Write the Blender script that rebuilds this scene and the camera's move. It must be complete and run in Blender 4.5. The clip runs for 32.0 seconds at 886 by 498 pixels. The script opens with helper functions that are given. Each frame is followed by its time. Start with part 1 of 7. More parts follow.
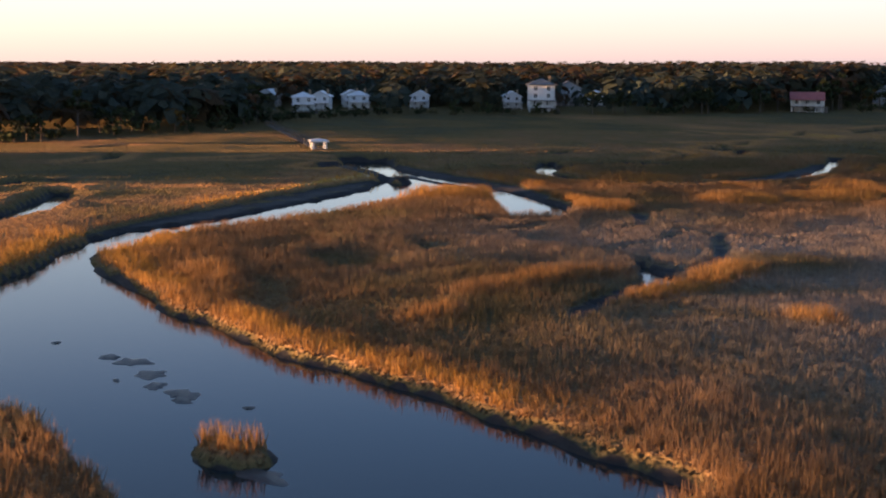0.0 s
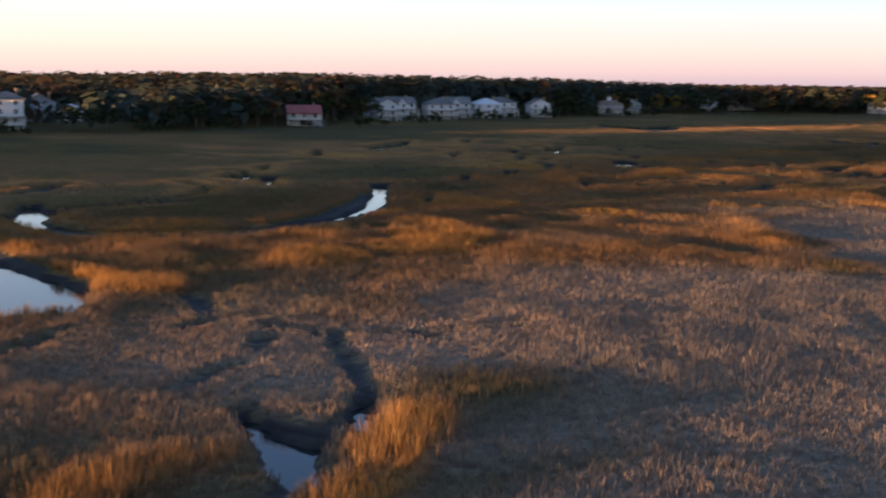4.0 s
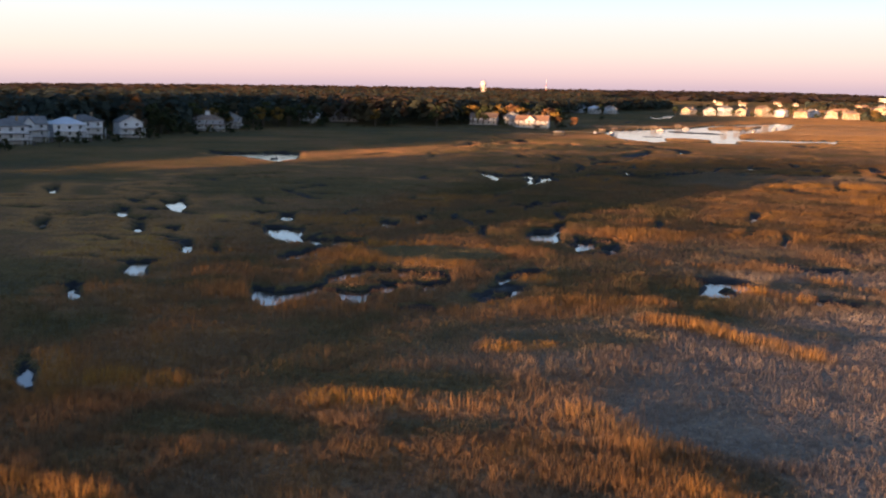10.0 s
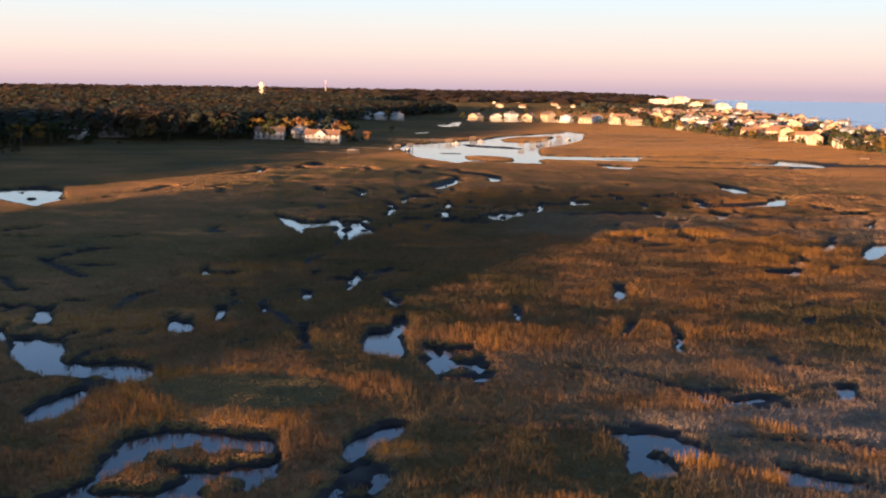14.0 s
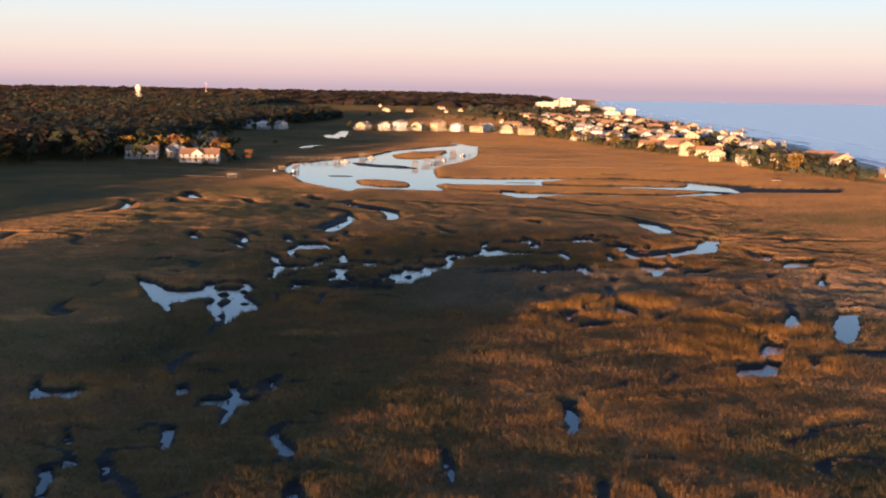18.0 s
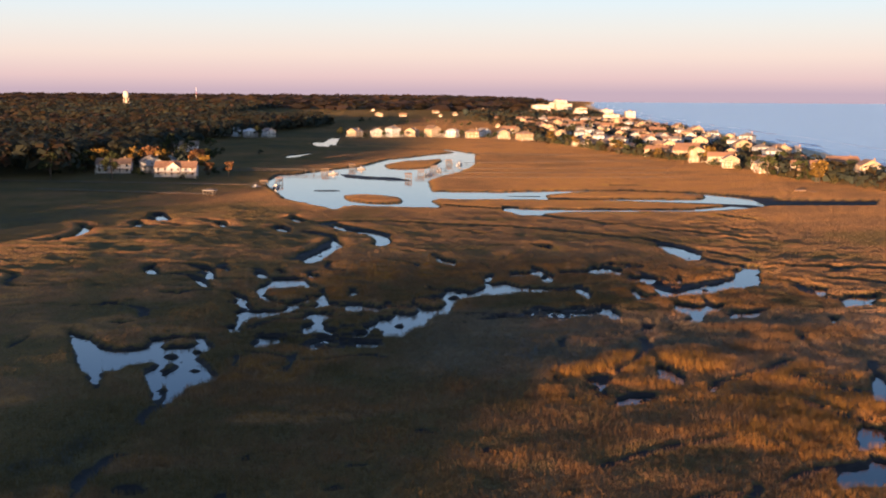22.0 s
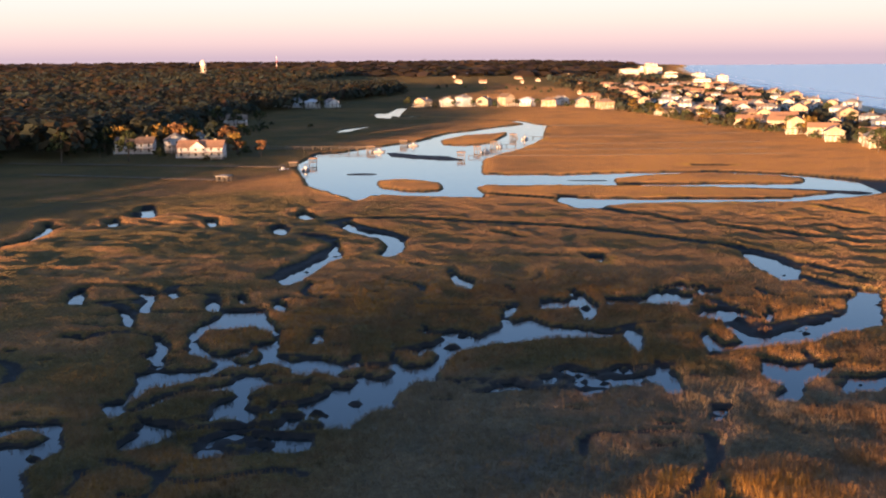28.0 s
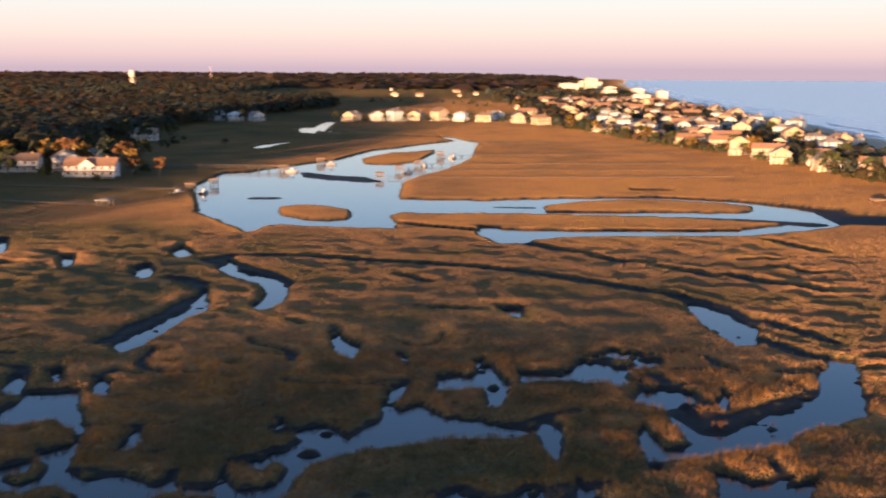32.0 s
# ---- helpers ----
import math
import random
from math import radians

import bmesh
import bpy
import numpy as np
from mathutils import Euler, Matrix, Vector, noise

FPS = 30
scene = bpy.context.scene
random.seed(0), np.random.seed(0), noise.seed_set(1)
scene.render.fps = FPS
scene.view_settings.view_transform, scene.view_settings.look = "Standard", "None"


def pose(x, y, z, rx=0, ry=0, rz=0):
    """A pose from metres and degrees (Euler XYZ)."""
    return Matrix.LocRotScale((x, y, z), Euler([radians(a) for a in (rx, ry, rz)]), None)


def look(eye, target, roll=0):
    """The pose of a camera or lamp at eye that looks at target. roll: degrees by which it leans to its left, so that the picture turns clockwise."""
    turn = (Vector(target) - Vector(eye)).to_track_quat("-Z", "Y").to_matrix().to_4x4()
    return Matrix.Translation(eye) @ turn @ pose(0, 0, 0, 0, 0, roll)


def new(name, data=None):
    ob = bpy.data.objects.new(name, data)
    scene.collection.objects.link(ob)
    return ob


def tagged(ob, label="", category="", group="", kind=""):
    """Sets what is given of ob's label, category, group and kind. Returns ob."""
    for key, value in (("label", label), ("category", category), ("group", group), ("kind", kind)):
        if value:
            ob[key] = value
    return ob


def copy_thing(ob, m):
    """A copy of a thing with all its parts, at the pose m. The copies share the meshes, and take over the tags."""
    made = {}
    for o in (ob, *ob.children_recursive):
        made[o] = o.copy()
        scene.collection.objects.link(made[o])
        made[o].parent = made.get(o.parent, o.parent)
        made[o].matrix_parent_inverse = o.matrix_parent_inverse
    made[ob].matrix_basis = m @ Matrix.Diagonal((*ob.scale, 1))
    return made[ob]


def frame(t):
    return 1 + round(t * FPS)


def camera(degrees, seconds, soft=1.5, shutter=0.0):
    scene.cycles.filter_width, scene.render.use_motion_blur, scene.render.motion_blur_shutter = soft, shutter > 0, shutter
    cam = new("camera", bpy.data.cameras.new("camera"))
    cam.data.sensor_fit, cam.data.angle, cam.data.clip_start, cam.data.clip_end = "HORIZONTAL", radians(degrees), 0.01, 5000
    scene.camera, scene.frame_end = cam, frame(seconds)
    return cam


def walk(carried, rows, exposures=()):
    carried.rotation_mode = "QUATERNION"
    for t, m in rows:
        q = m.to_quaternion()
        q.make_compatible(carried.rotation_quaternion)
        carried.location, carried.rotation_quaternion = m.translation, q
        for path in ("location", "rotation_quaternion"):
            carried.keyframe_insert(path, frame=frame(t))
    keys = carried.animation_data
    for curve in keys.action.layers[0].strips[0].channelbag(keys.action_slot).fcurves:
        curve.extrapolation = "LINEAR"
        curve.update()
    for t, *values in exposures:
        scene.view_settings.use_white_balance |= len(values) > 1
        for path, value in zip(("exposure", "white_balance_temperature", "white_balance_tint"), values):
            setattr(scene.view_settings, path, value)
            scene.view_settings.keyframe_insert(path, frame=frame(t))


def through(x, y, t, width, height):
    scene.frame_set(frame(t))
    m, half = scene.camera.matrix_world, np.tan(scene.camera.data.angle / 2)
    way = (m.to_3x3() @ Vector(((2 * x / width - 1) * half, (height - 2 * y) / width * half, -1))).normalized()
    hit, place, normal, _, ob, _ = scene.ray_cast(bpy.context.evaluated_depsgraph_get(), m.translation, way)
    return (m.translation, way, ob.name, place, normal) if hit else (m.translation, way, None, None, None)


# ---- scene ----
cam = camera(41.51, 32.0, soft=2.1, shutter=0.4)
# seconds, eye, then heading to the left of +y, pitch and roll in degrees
PATH = [
    (0, (92.98, -196.39, 15.48), 62.52, -8.86, 0.60),
    (0.5, (88.62, -194.20, 15.44), 62.02, -8.86, 0.76),
    (1, (84.13, -191.84, 15.39), 59.96, -8.79, 0.85),
    (1.5, (79.70, -189.51, 15.32), 56.01, -8.64, 0.98),
    (2, (75.37, -187.45, 15.39), 51.94, -8.51, 1.00),
    (2.5, (71.22, -185.34, 15.52), 49.96, -8.46, 0.93),
    (3, (66.79, -182.60, 15.51), 46.47, -8.31, 0.91),
    (3.5, (62.42, -179.75, 15.51), 42.14, -8.17, 0.82),
    (4, (58.51, -177.04, 15.72), 37.07, -8.05, 0.82),
    (4.5, (54.49, -174.27, 15.82), 33.57, -7.96, 0.78),
    (6.5, (39.78, -159.85, 18.29), 29.91, -7.94, 0.91),
    (7, (36.53, -155.79, 18.75), 28.25, -7.95, 0.88),
    (7.5, (33.34, -151.75, 19.33), 26.50, -7.97, 0.83),
    (8, (30.39, -147.62, 19.91), 24.51, -7.94, 0.88),
    (8.5, (27.59, -143.56, 20.54), 22.63, -7.93, 0.95),
    (9, (24.88, -139.30, 21.13), 20.81, -7.89, 1.01),
    (9.5, (22.28, -134.77, 21.75), 18.96, -7.86, 0.92),
    (10, (19.89, -130.40, 22.33), 16.59, -7.83, 0.90),
    (10.5, (17.32, -125.57, 22.99), 15.44, -7.82, 0.86),
    (11, (15.09, -120.91, 24.12), 15.39, -7.81, 0.76),
    (11.5, (13.20, -116.45, 25.38), 14.76, -7.84, 0.75),
    (12, (11.43, -111.84, 26.30), 12.38, -7.86, 0.80),
    (12.5, (9.61, -107.06, 27.01), 8.37, -7.83, 0.89),
    (13, (7.70, -102.28, 27.85), 6.29, -7.81, 0.77),
    (13.5, (6.23, -97.48, 29.07), 6.13, -7.81, 0.79),
    (14, (4.89, -92.52, 30.25), 5.78, -7.81, 0.89),
    (14.5, (3.67, -87.72, 31.25), 4.46, -7.82, 1.03),
    (15, (2.63, -82.72, 32.18), 2.54, -7.80, 1.07),
    (15.5, (1.63, -77.71, 32.89), 0.41, -7.74, 1.02),
    (17.5, (-0.89, -57.43, 37.77), 0.13, -7.78, 0.84),
    (18, (-1.32, -52.27, 38.45), 0.13, -7.80, 0.97),
    (18.5, (-1.63, -47.16, 38.64), 0.15, -7.83, 1.05),
    (19, (-1.92, -41.88, 38.56), 0.15, -7.82, 1.18),
    (19.5, (-2.17, -36.59, 38.54), 0.10, -7.80, 1.26),
    (20, (-2.50, -31.38, 38.63), 0.05, -7.77, 1.26),
    (20.5, (-2.55, -26.29, 38.81), 0.01, -7.75, 1.01),
    (21, (-2.55, -21.25, 38.99), -0.03, -7.71, 0.81),
    (21.5, (-2.36, -16.15, 39.35), -0.08, -7.69, 0.56),
    (22, (-1.85, -10.90, 39.65), -0.09, -7.66, 0.36),
    (22.5, (-0.99, -5.45, 39.83), -0.05, -7.65, 0.09),
    (23, (-0.00, 0.00, 40.00), -0.00, -7.65, -0.15),
    (23.5, (0.98, 5.66, 39.94), 0.03, -7.64, -0.23),
    (24, (2.09, 10.95, 39.82), 0.07, -7.86, -0.35),
    (24.5, (3.29, 16.27, 40.12), 0.13, -9.60, -0.39),
    (26.5, (7.59, 36.91, 40.18), 2.17, -9.49, -0.54),
    (27, (9.43, 42.13, 40.14), 4.24, -9.41, -0.43),
    (27.5, (10.69, 47.34, 40.23), 4.35, -9.37, -0.42),
    (28, (11.81, 52.79, 40.31), 4.43, -9.33, -0.42),
    (28.5, (12.82, 58.07, 40.29), 4.54, -9.26, -0.30),
    (29, (13.64, 63.26, 40.23), 4.62, -9.18, -0.16),
    (29.5, (14.48, 68.44, 40.30), 4.72, -9.13, -0.09),
    (30, (15.25, 73.63, 40.34), 4.82, -9.06, 0.00),
    (30.5, (15.90, 78.95, 40.35), 4.91, -8.98, 0.13),
    (31, (16.29, 83.71, 40.18), 4.94, -8.88, 0.31),
    (31.5, (17.16, 88.80, 40.12), 4.71, -8.82, 0.32),
    (32, (17.84, 94.25, 40.13), 1.53, -8.73, 0.26),
]
walk(cam, [(t, pose(*eye, 90 + pitch, 0, yaw) @ pose(0, 0, 0, 0, 0, roll)) for t, eye, yaw, pitch, roll in PATH], exposures=[(0, 2.16, 6050, 10), (4, 2.18, 6050, 10), (11, 2.14, 6050, 10), (15, 2.04, 6050, 10), (24, 1.97, 6050, 10), (27, 2.2, 6050, 10), (29, 2.2, 6050, 10), (32, 2.1, 6050, 10)])
# ---- daylight: a low sun behind the left shoulder, just before it sets ----
SUN_WAY = Vector((0.35, 0.937, 0.0)).normalized()   # the way the light goes over the ground
SUN_UP = 2.0
world = bpy.data.worlds.new("evening_sky")
scene.world = world
world.use_nodes = True
wn = world.node_tree
sky = wn.nodes.new("ShaderNodeTexSky")
sky.sky_type = 'NISHITA'
sky.sun_disc = False
sky.sun_elevation = radians(SUN_UP)
sky.sun_rotation = math.atan2(-SUN_WAY.x, -SUN_WAY.y)
sky.air_density, sky.dust_density, sky.ozone_density, sky.altitude = 1.0, 1.0, 1.6, 20
# the evening sky by height: mauve and rose over the horizon, pale, then blue
place, split, ramp = wn.nodes.new("ShaderNodeTexCoord"), wn.nodes.new("ShaderNodeSeparateXYZ"), wn.nodes.new("ShaderNodeValToRGB")
wn.links.new(place.outputs["Generated"], split.inputs[0])
wn.links.new(split.outputs["Z"], ramp.inputs["Fac"])
SKY = [(0.0, (0.44, 0.32, 0.36)), (0.012, (0.60, 0.42, 0.40)), (0.03, (0.67, 0.53, 0.46)), (0.052, (0.62, 0.58, 0.54)), (0.078, (0.53, 0.60, 0.64)), (0.12, (0.37, 0.50, 0.66)), (0.25, (0.15, 0.27, 0.51)), (0.5, (0.075, 0.14, 0.30)), (1.0, (0.03, 0.066, 0.155))]
while len(ramp.color_ramp.elements) < len(SKY):
    ramp.color_ramp.elements.new(0.5)
for e, (at, c) in zip(ramp.color_ramp.elements, SKY):
    e.position, e.color = at, (*c, 1)
# it is warmer and brighter towards the side where the sun goes down
toward, glow, warm = wn.nodes.new("ShaderNodeVectorMath"), wn.nodes.new("ShaderNodeMapRange"), wn.nodes.new("ShaderNodeMixRGB")
toward.operation = 'DOT_PRODUCT'
toward.inputs[1].default_value = -SUN_WAY
glow.inputs["From Min"].default_value, glow.inputs["From Max"].default_value, glow.inputs["To Max"].default_value = -0.75, 0.75, 0.62
wn.links.new(place.outputs["Generated"], toward.inputs[0])
wn.links.new(toward.outputs["Value"], glow.inputs["Value"])
wn.links.new(glow.outputs["Result"], warm.inputs[0])
low = wn.nodes.new("ShaderNodeValToRGB")
for e, (at, c) in zip((low.color_ramp.elements[0], low.color_ramp.elements.new(0.1), low.color_ramp.elements.new(0.3), low.color_ramp.elements[-1]), ((0.0, (1.05, 0.75, 0.48)), (0.1, (1.0, 0.92, 0.75)), (0.3, (0.27, 0.36, 0.50)), (1.0, (0.035, 0.07, 0.15)))):
    e.position, e.color = at, (*c, 1)
wn.links.new(split.outputs["Z"], low.inputs["Fac"])
wn.links.new(ramp.outputs["Color"], warm.inputs[1])
wn.links.new(low.outputs["Color"], warm.inputs[2])
both = wn.nodes.new("ShaderNodeMixRGB")
both.blend_type, both.inputs[0].default_value = 'ADD', 0.05
wn.links.new(warm.outputs[0], both.inputs[1])
wn.links.new(sky.outputs[0], both.inputs[2])
wn.links.new(both.outputs[0], wn.nodes["Background"].inputs["Color"])
wn.nodes["Background"].inputs["Strength"].default_value = 0.34
sun_data = bpy.data.lights.new("sun", 'SUN')
sun_data.energy, sun_data.angle, sun_data.color = 5.0, radians(1.1), (1.0, 0.51, 0.225)
sun = new("sun", sun_data)
sun.matrix_world = look((0, 0, 100), (SUN_WAY.x * 100, SUN_WAY.y * 100, 100 - 100 * math.tan(radians(SUN_UP))))

# ---- materials ----
def material(name, colour=(0.5, 0.5, 0.5), rough=0.8, metal=0.0, spread=0.25, scale=3.0, bump=0.0, fine=0.0, by_object=0.0, spec=0.3):
    """A surface with stains at one scale, grain at another, and a shift from thing to thing."""
    m = bpy.data.materials.new(name)
    m.use_nodes = True
    n, l = m.node_tree.nodes, m.node_tree.links
    b = n["Principled BSDF"]
    b.inputs["Roughness"].default_value, b.inputs["Metallic"].default_value = rough, metal
    b.inputs["Specular IOR Level"].default_value = spec
    geo = n.new("ShaderNodeNewGeometry")
    tex = n.new("ShaderNodeTexNoise")
    tex.inputs["Scale"].default_value, tex.inputs["Detail"].default_value = 1 / scale, 6
    l.new(geo.outputs["Position"], tex.inputs["Vector"])
    ramp = n.new("ShaderNodeValToRGB")
    lo, hi = [max(0, c * (1 - spread)) for c in colour], [min(1, c * (1 + spread)) for c in colour]
    ramp.color_ramp.elements[0].position, ramp.color_ramp.elements[1].position = 0.3, 0.7
    ramp.color_ramp.elements[0].color, ramp.color_ramp.elements[1].color = (*lo, 1), (*hi, 1)
    l.new(tex.outputs["Fac"], ramp.inputs["Fac"])
    colour_out = ramp.outputs["Color"]
    if by_object:
        info, hsv = n.new("ShaderNodeObjectInfo"), n.new("ShaderNodeHueSaturation")
        span = n.new("ShaderNodeMapRange")
        span.inputs["To Min"].default_value, span.inputs["To Max"].default_value = 1 - by_object, 1 + by_object
        l.new(info.outputs["Random"], span.inputs["Value"])
        l.new(span.outputs["Result"], hsv.inputs["Value"])
        l.new(colour_out, hsv.inputs["Color"])
        colour_out = hsv.outputs["Color"]
    l.new(colour_out, b.inputs["Base Color"])
    if bump:
        grain, bm_ = n.new("ShaderNodeTexNoise"), n.new("ShaderNodeBump")
        grain.inputs["Scale"].default_value, grain.inputs["Detail"].default_value = 1 / (fine or scale / 8), 4
        l.new(geo.outputs["Position"], grain.inputs["Vector"])
        bm_.inputs["Strength"].default_value, bm_.inputs["Distance"].default_value = 0.6, bump
        l.new(grain.outputs["Fac"], bm_.inputs["Height"])
        l.new(bm_.outputs["Normal"], b.inputs["Normal"])
    return m


def ramp_material(name, stops, rough=0.9, through=0.0, wet=False, spec=0.15, dry=None):
    """Colour by the attribute "tone", which says what grows or lies there and in places holds shade or haze, with a
    grain over it; "pale" mixes in dry grey stalks.
    """
    m = bpy.data.materials.new(name)
    m.use_nodes = True
    n, l = m.node_tree.nodes, m.node_tree.links
    b = n["Principled BSDF"]
    b.inputs["Specular IOR Level"].default_value = spec
    att, geo = n.new("ShaderNodeAttribute"), n.new("ShaderNodeNewGeometry")
    att.attribute_name = "tone"
    ramp = n.new("ShaderNodeValToRGB")
    els = ramp.color_ramp.elements
    while len(els) < len(stops):
        els.new(0.5)
    for e, (at, c) in zip(els, stops):
        e.position, e.color = at, (*c, 1)
    l.new(att.outputs["Fac"], ramp.inputs["Fac"])
    grain, mix = n.new("ShaderNodeTexNoise"), n.new("ShaderNodeMixRGB")
    grain.inputs["Scale"].default_value, grain.inputs["Detail"].default_value = 1.3, 8
    grain.inputs["Roughness"].default_value = 0.7
    l.new(geo.outputs["Position"], grain.inputs["Vector"])
    dark = n.new("ShaderNodeValToRGB")
    dark.color_ramp.elements[0].position, dark.color_ramp.elements[1].position = 0.32, 0.68
    dark.color_ramp.elements[0].color, dark.color_ramp.elements[1].color = (0.64, 0.64, 0.66, 1), (1.24, 1.21, 1.14, 1)
    l.new(grain.outputs["Fac"], dark.inputs["Fac"])
    mix.blend_type, mix.inputs[0].default_value = 'MULTIPLY', 1.0
    grown = ramp.outputs["Color"]
    if dry:
        bleached, fade = n.new("ShaderNodeAttribute"), n.new("ShaderNodeMixRGB")
        bleached.attribute_name = "pale"
        fade.inputs[2].default_value = (*dry, 1)
        l.new(bleached.outputs["Fac"], fade.inputs[0])
        l.new(grown, fade.inputs[1])
        grown = fade.outputs[0]
    l.new(grown, mix.inputs[1])
    l.new(dark.outputs["Color"], mix.inputs[2])
    l.new(mix.outputs[0], b.inputs["Base Color"])
    b.inputs["Roughness"].default_value = rough
    if wet:   # bare mud is wet and shines, the thatch is not
        shine = n.new("ShaderNodeMapRange")
        shine.inputs["From Min"].default_value, shine.inputs["From Max"].default_value = 0.1, 0.22
        shine.inputs["To Min"].default_value, shine.inputs["To Max"].default_value = 0.75, rough
        l.new(att.outputs["Fac"], shine.inputs["Value"])
        l.new(shine.outputs["Result"], b.inputs["Roughness"])
        # the close canopy of stalks, too fine to stand there leaf by leaf
        m.cycles.use_bump_map_correction = False
        fine, off, wide, deep, tilt, add, unit = n.new("ShaderNodeTexNoise"), n.new("ShaderNodeVectorMath"), n.new("ShaderNodeVectorMath"), n.new("ShaderNodeMapRange"), n.new("ShaderNodeVectorMath"), n.new("ShaderNodeVectorMath"), n.new("ShaderNodeVectorMath")
        fine.inputs["Scale"].default_value, fine.inputs["Detail"].default_value = 4.5, 2
        l.new(geo.outputs["Position"], fine.inputs["Vector"])
        off.operation, wide.operation, tilt.operation, add.operation, unit.operation = 'SUBTRACT', 'MULTIPLY', 'SCALE', 'ADD', 'NORMALIZE'
        off.inputs[1].default_value, wide.inputs[1].default_value = (0.5, 0.5, 0.5), (6.5, 6.5, 1.8)
        deep.inputs["From Min"].default_value, deep.inputs["From Max"].default_value = 0.12, 0.3
        deep.inputs["To Min"].default_value, deep.inputs["To Max"].default_value = 0.06, 1.0
        l.new(att.outputs["Fac"], deep.inputs["Value"])
        l.new(fine.outputs["Color"], off.inputs[0])
        l.new(off.outputs[0], wide.inputs[0])
        l.new(wide.outputs[0], tilt.inputs[0])
        l.new(deep.outputs["Result"], tilt.inputs["Scale"])
        l.new(tilt.outputs[0], add.inputs[0])
        l.new(geo.outputs["Normal"], add.inputs[1])
        l.new(add.outputs[0], unit.inputs[0])
        l.new(unit.outputs[0], b.inputs["Normal"])
    if through:
        out, add, tr = n["Material Output"], n.new("ShaderNodeMixShader"), n.new("ShaderNodeBsdfTranslucent")
        l.new(mix.outputs[0], tr.inputs["Color"])
        add.inputs[0].default_value = through
        l.new(b.outputs[0], add.inputs[1])
        l.new(tr.outputs[0], add.inputs[2])
        l.new(add.outputs[0], out.inputs["Surface"])
    return m


def water_material(name, size, height, patch_size, rough=0.07, colour=(0.018, 0.026, 0.03)):
    m = bpy.data.materials.new(name)
    m.use_nodes = True
    n, l = m.node_tree.nodes, m.node_tree.links
    b = n["Principled BSDF"]
    b.inputs["Base Color"].default_value = (*colour, 1)
    b.inputs["Roughness"].default_value, b.inputs["IOR"].default_value = rough, 1.34
    geo = n.new("ShaderNodeNewGeometry")
    bump = n.new("ShaderNodeBump")
    bump.inputs["Strength"].default_value, bump.inputs["Distance"].default_value = 0.5, height
    patch, wave, cut = n.new("ShaderNodeTexNoise"), n.new("ShaderNodeTexNoise"), n.new("ShaderNodeMath")
    patch.inputs["Scale"].default_value, wave.inputs["Scale"].default_value = 1 / patch_size, 1 / size
    wave.inputs["Detail"].default_value = 5
    cut.operation = 'MULTIPLY'
    for t in (patch, wave):
        l.new(geo.outputs["Position"], t.inputs["Vector"])
    l.new(patch.outputs["Fac"], cut.inputs[0])
    l.new(wave.outputs["Fac"], cut.inputs[1])
    l.new(cut.outputs[0], bump.inputs["Height"])
    l.new(bump.outputs["Normal"], b.inputs["Normal"])
    return m


WATER = water_material("tidal_water", 0.6, 0.02, 20)
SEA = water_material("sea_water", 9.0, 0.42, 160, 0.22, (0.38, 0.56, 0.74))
SEA.node_tree.nodes["Principled BSDF"].inputs["Specular IOR Level"].default_value = 0.42
# 0 wet mud, 0.2 dark olive, 0.4 olive brown, 0.55 rust, 0.7 grey-tan, 0.85 orange, 1 gold
GRASS = ramp_material("cordgrass", [(0.0, (0.06, 0.051, 0.036)), (0.2, (0.122, 0.101, 0.042)), (0.4, (0.168, 0.126, 0.063)), (0.55, (0.21, 0.134, 0.077)), (0.7, (0.235, 0.14, 0.065)), (0.85, (0.29, 0.16, 0.058)), (1.0, (0.4, 0.225, 0.052))], 0.75, through=0.6, dry=(0.30, 0.255, 0.215))
GROUND = ramp_material("marsh_soil", [(0.0, (0.034, 0.032, 0.032)), (0.14, (0.032, 0.030, 0.029)), (0.2, (0.103, 0.086, 0.038)), (0.4, (0.164, 0.116, 0.048)), (0.55, (0.216, 0.13, 0.062)), (0.7, (0.285, 0.165, 0.07)), (0.85, (0.36, 0.198, 0.074)), (0.96, (0.397, 0.242, 0.052)), (1.0, (0.6, 0.516, 0.396))], 0.9, wet=True, dry=(0.28, 0.235, 0.19))
FOLIAGE = ramp_material("evergreen_and_autumn_leaves", [(0.0, (0.062, 0.084, 0.072)), (0.3, (0.066, 0.072, 0.048)), (0.5, (0.078, 0.064, 0.034)), (0.75, (0.088, 0.058, 0.034)), (1.0, (0.088, 0.066, 0.056))], 0.85, through=0.45)
LEAF = [material(n, c, 0.85, spread=0.45, scale=2.0, by_object=0.3, spec=0.1) for n, c in
        (("live_oak_leaves", (0.034, 0.042, 0.018)), ("pine_needles", (0.04, 0.046, 0.016)), ("yellowing_leaves", (0.13, 0.085, 0.022)), ("rust_leaves", (0.12, 0.065, 0.032)), ("shrub_leaves", (0.06, 0.055, 0.024)))]
BARK = material("bark", (0.09, 0.07, 0.055), 0.9, spread=0.4, scale=0.6, bump=0.05)
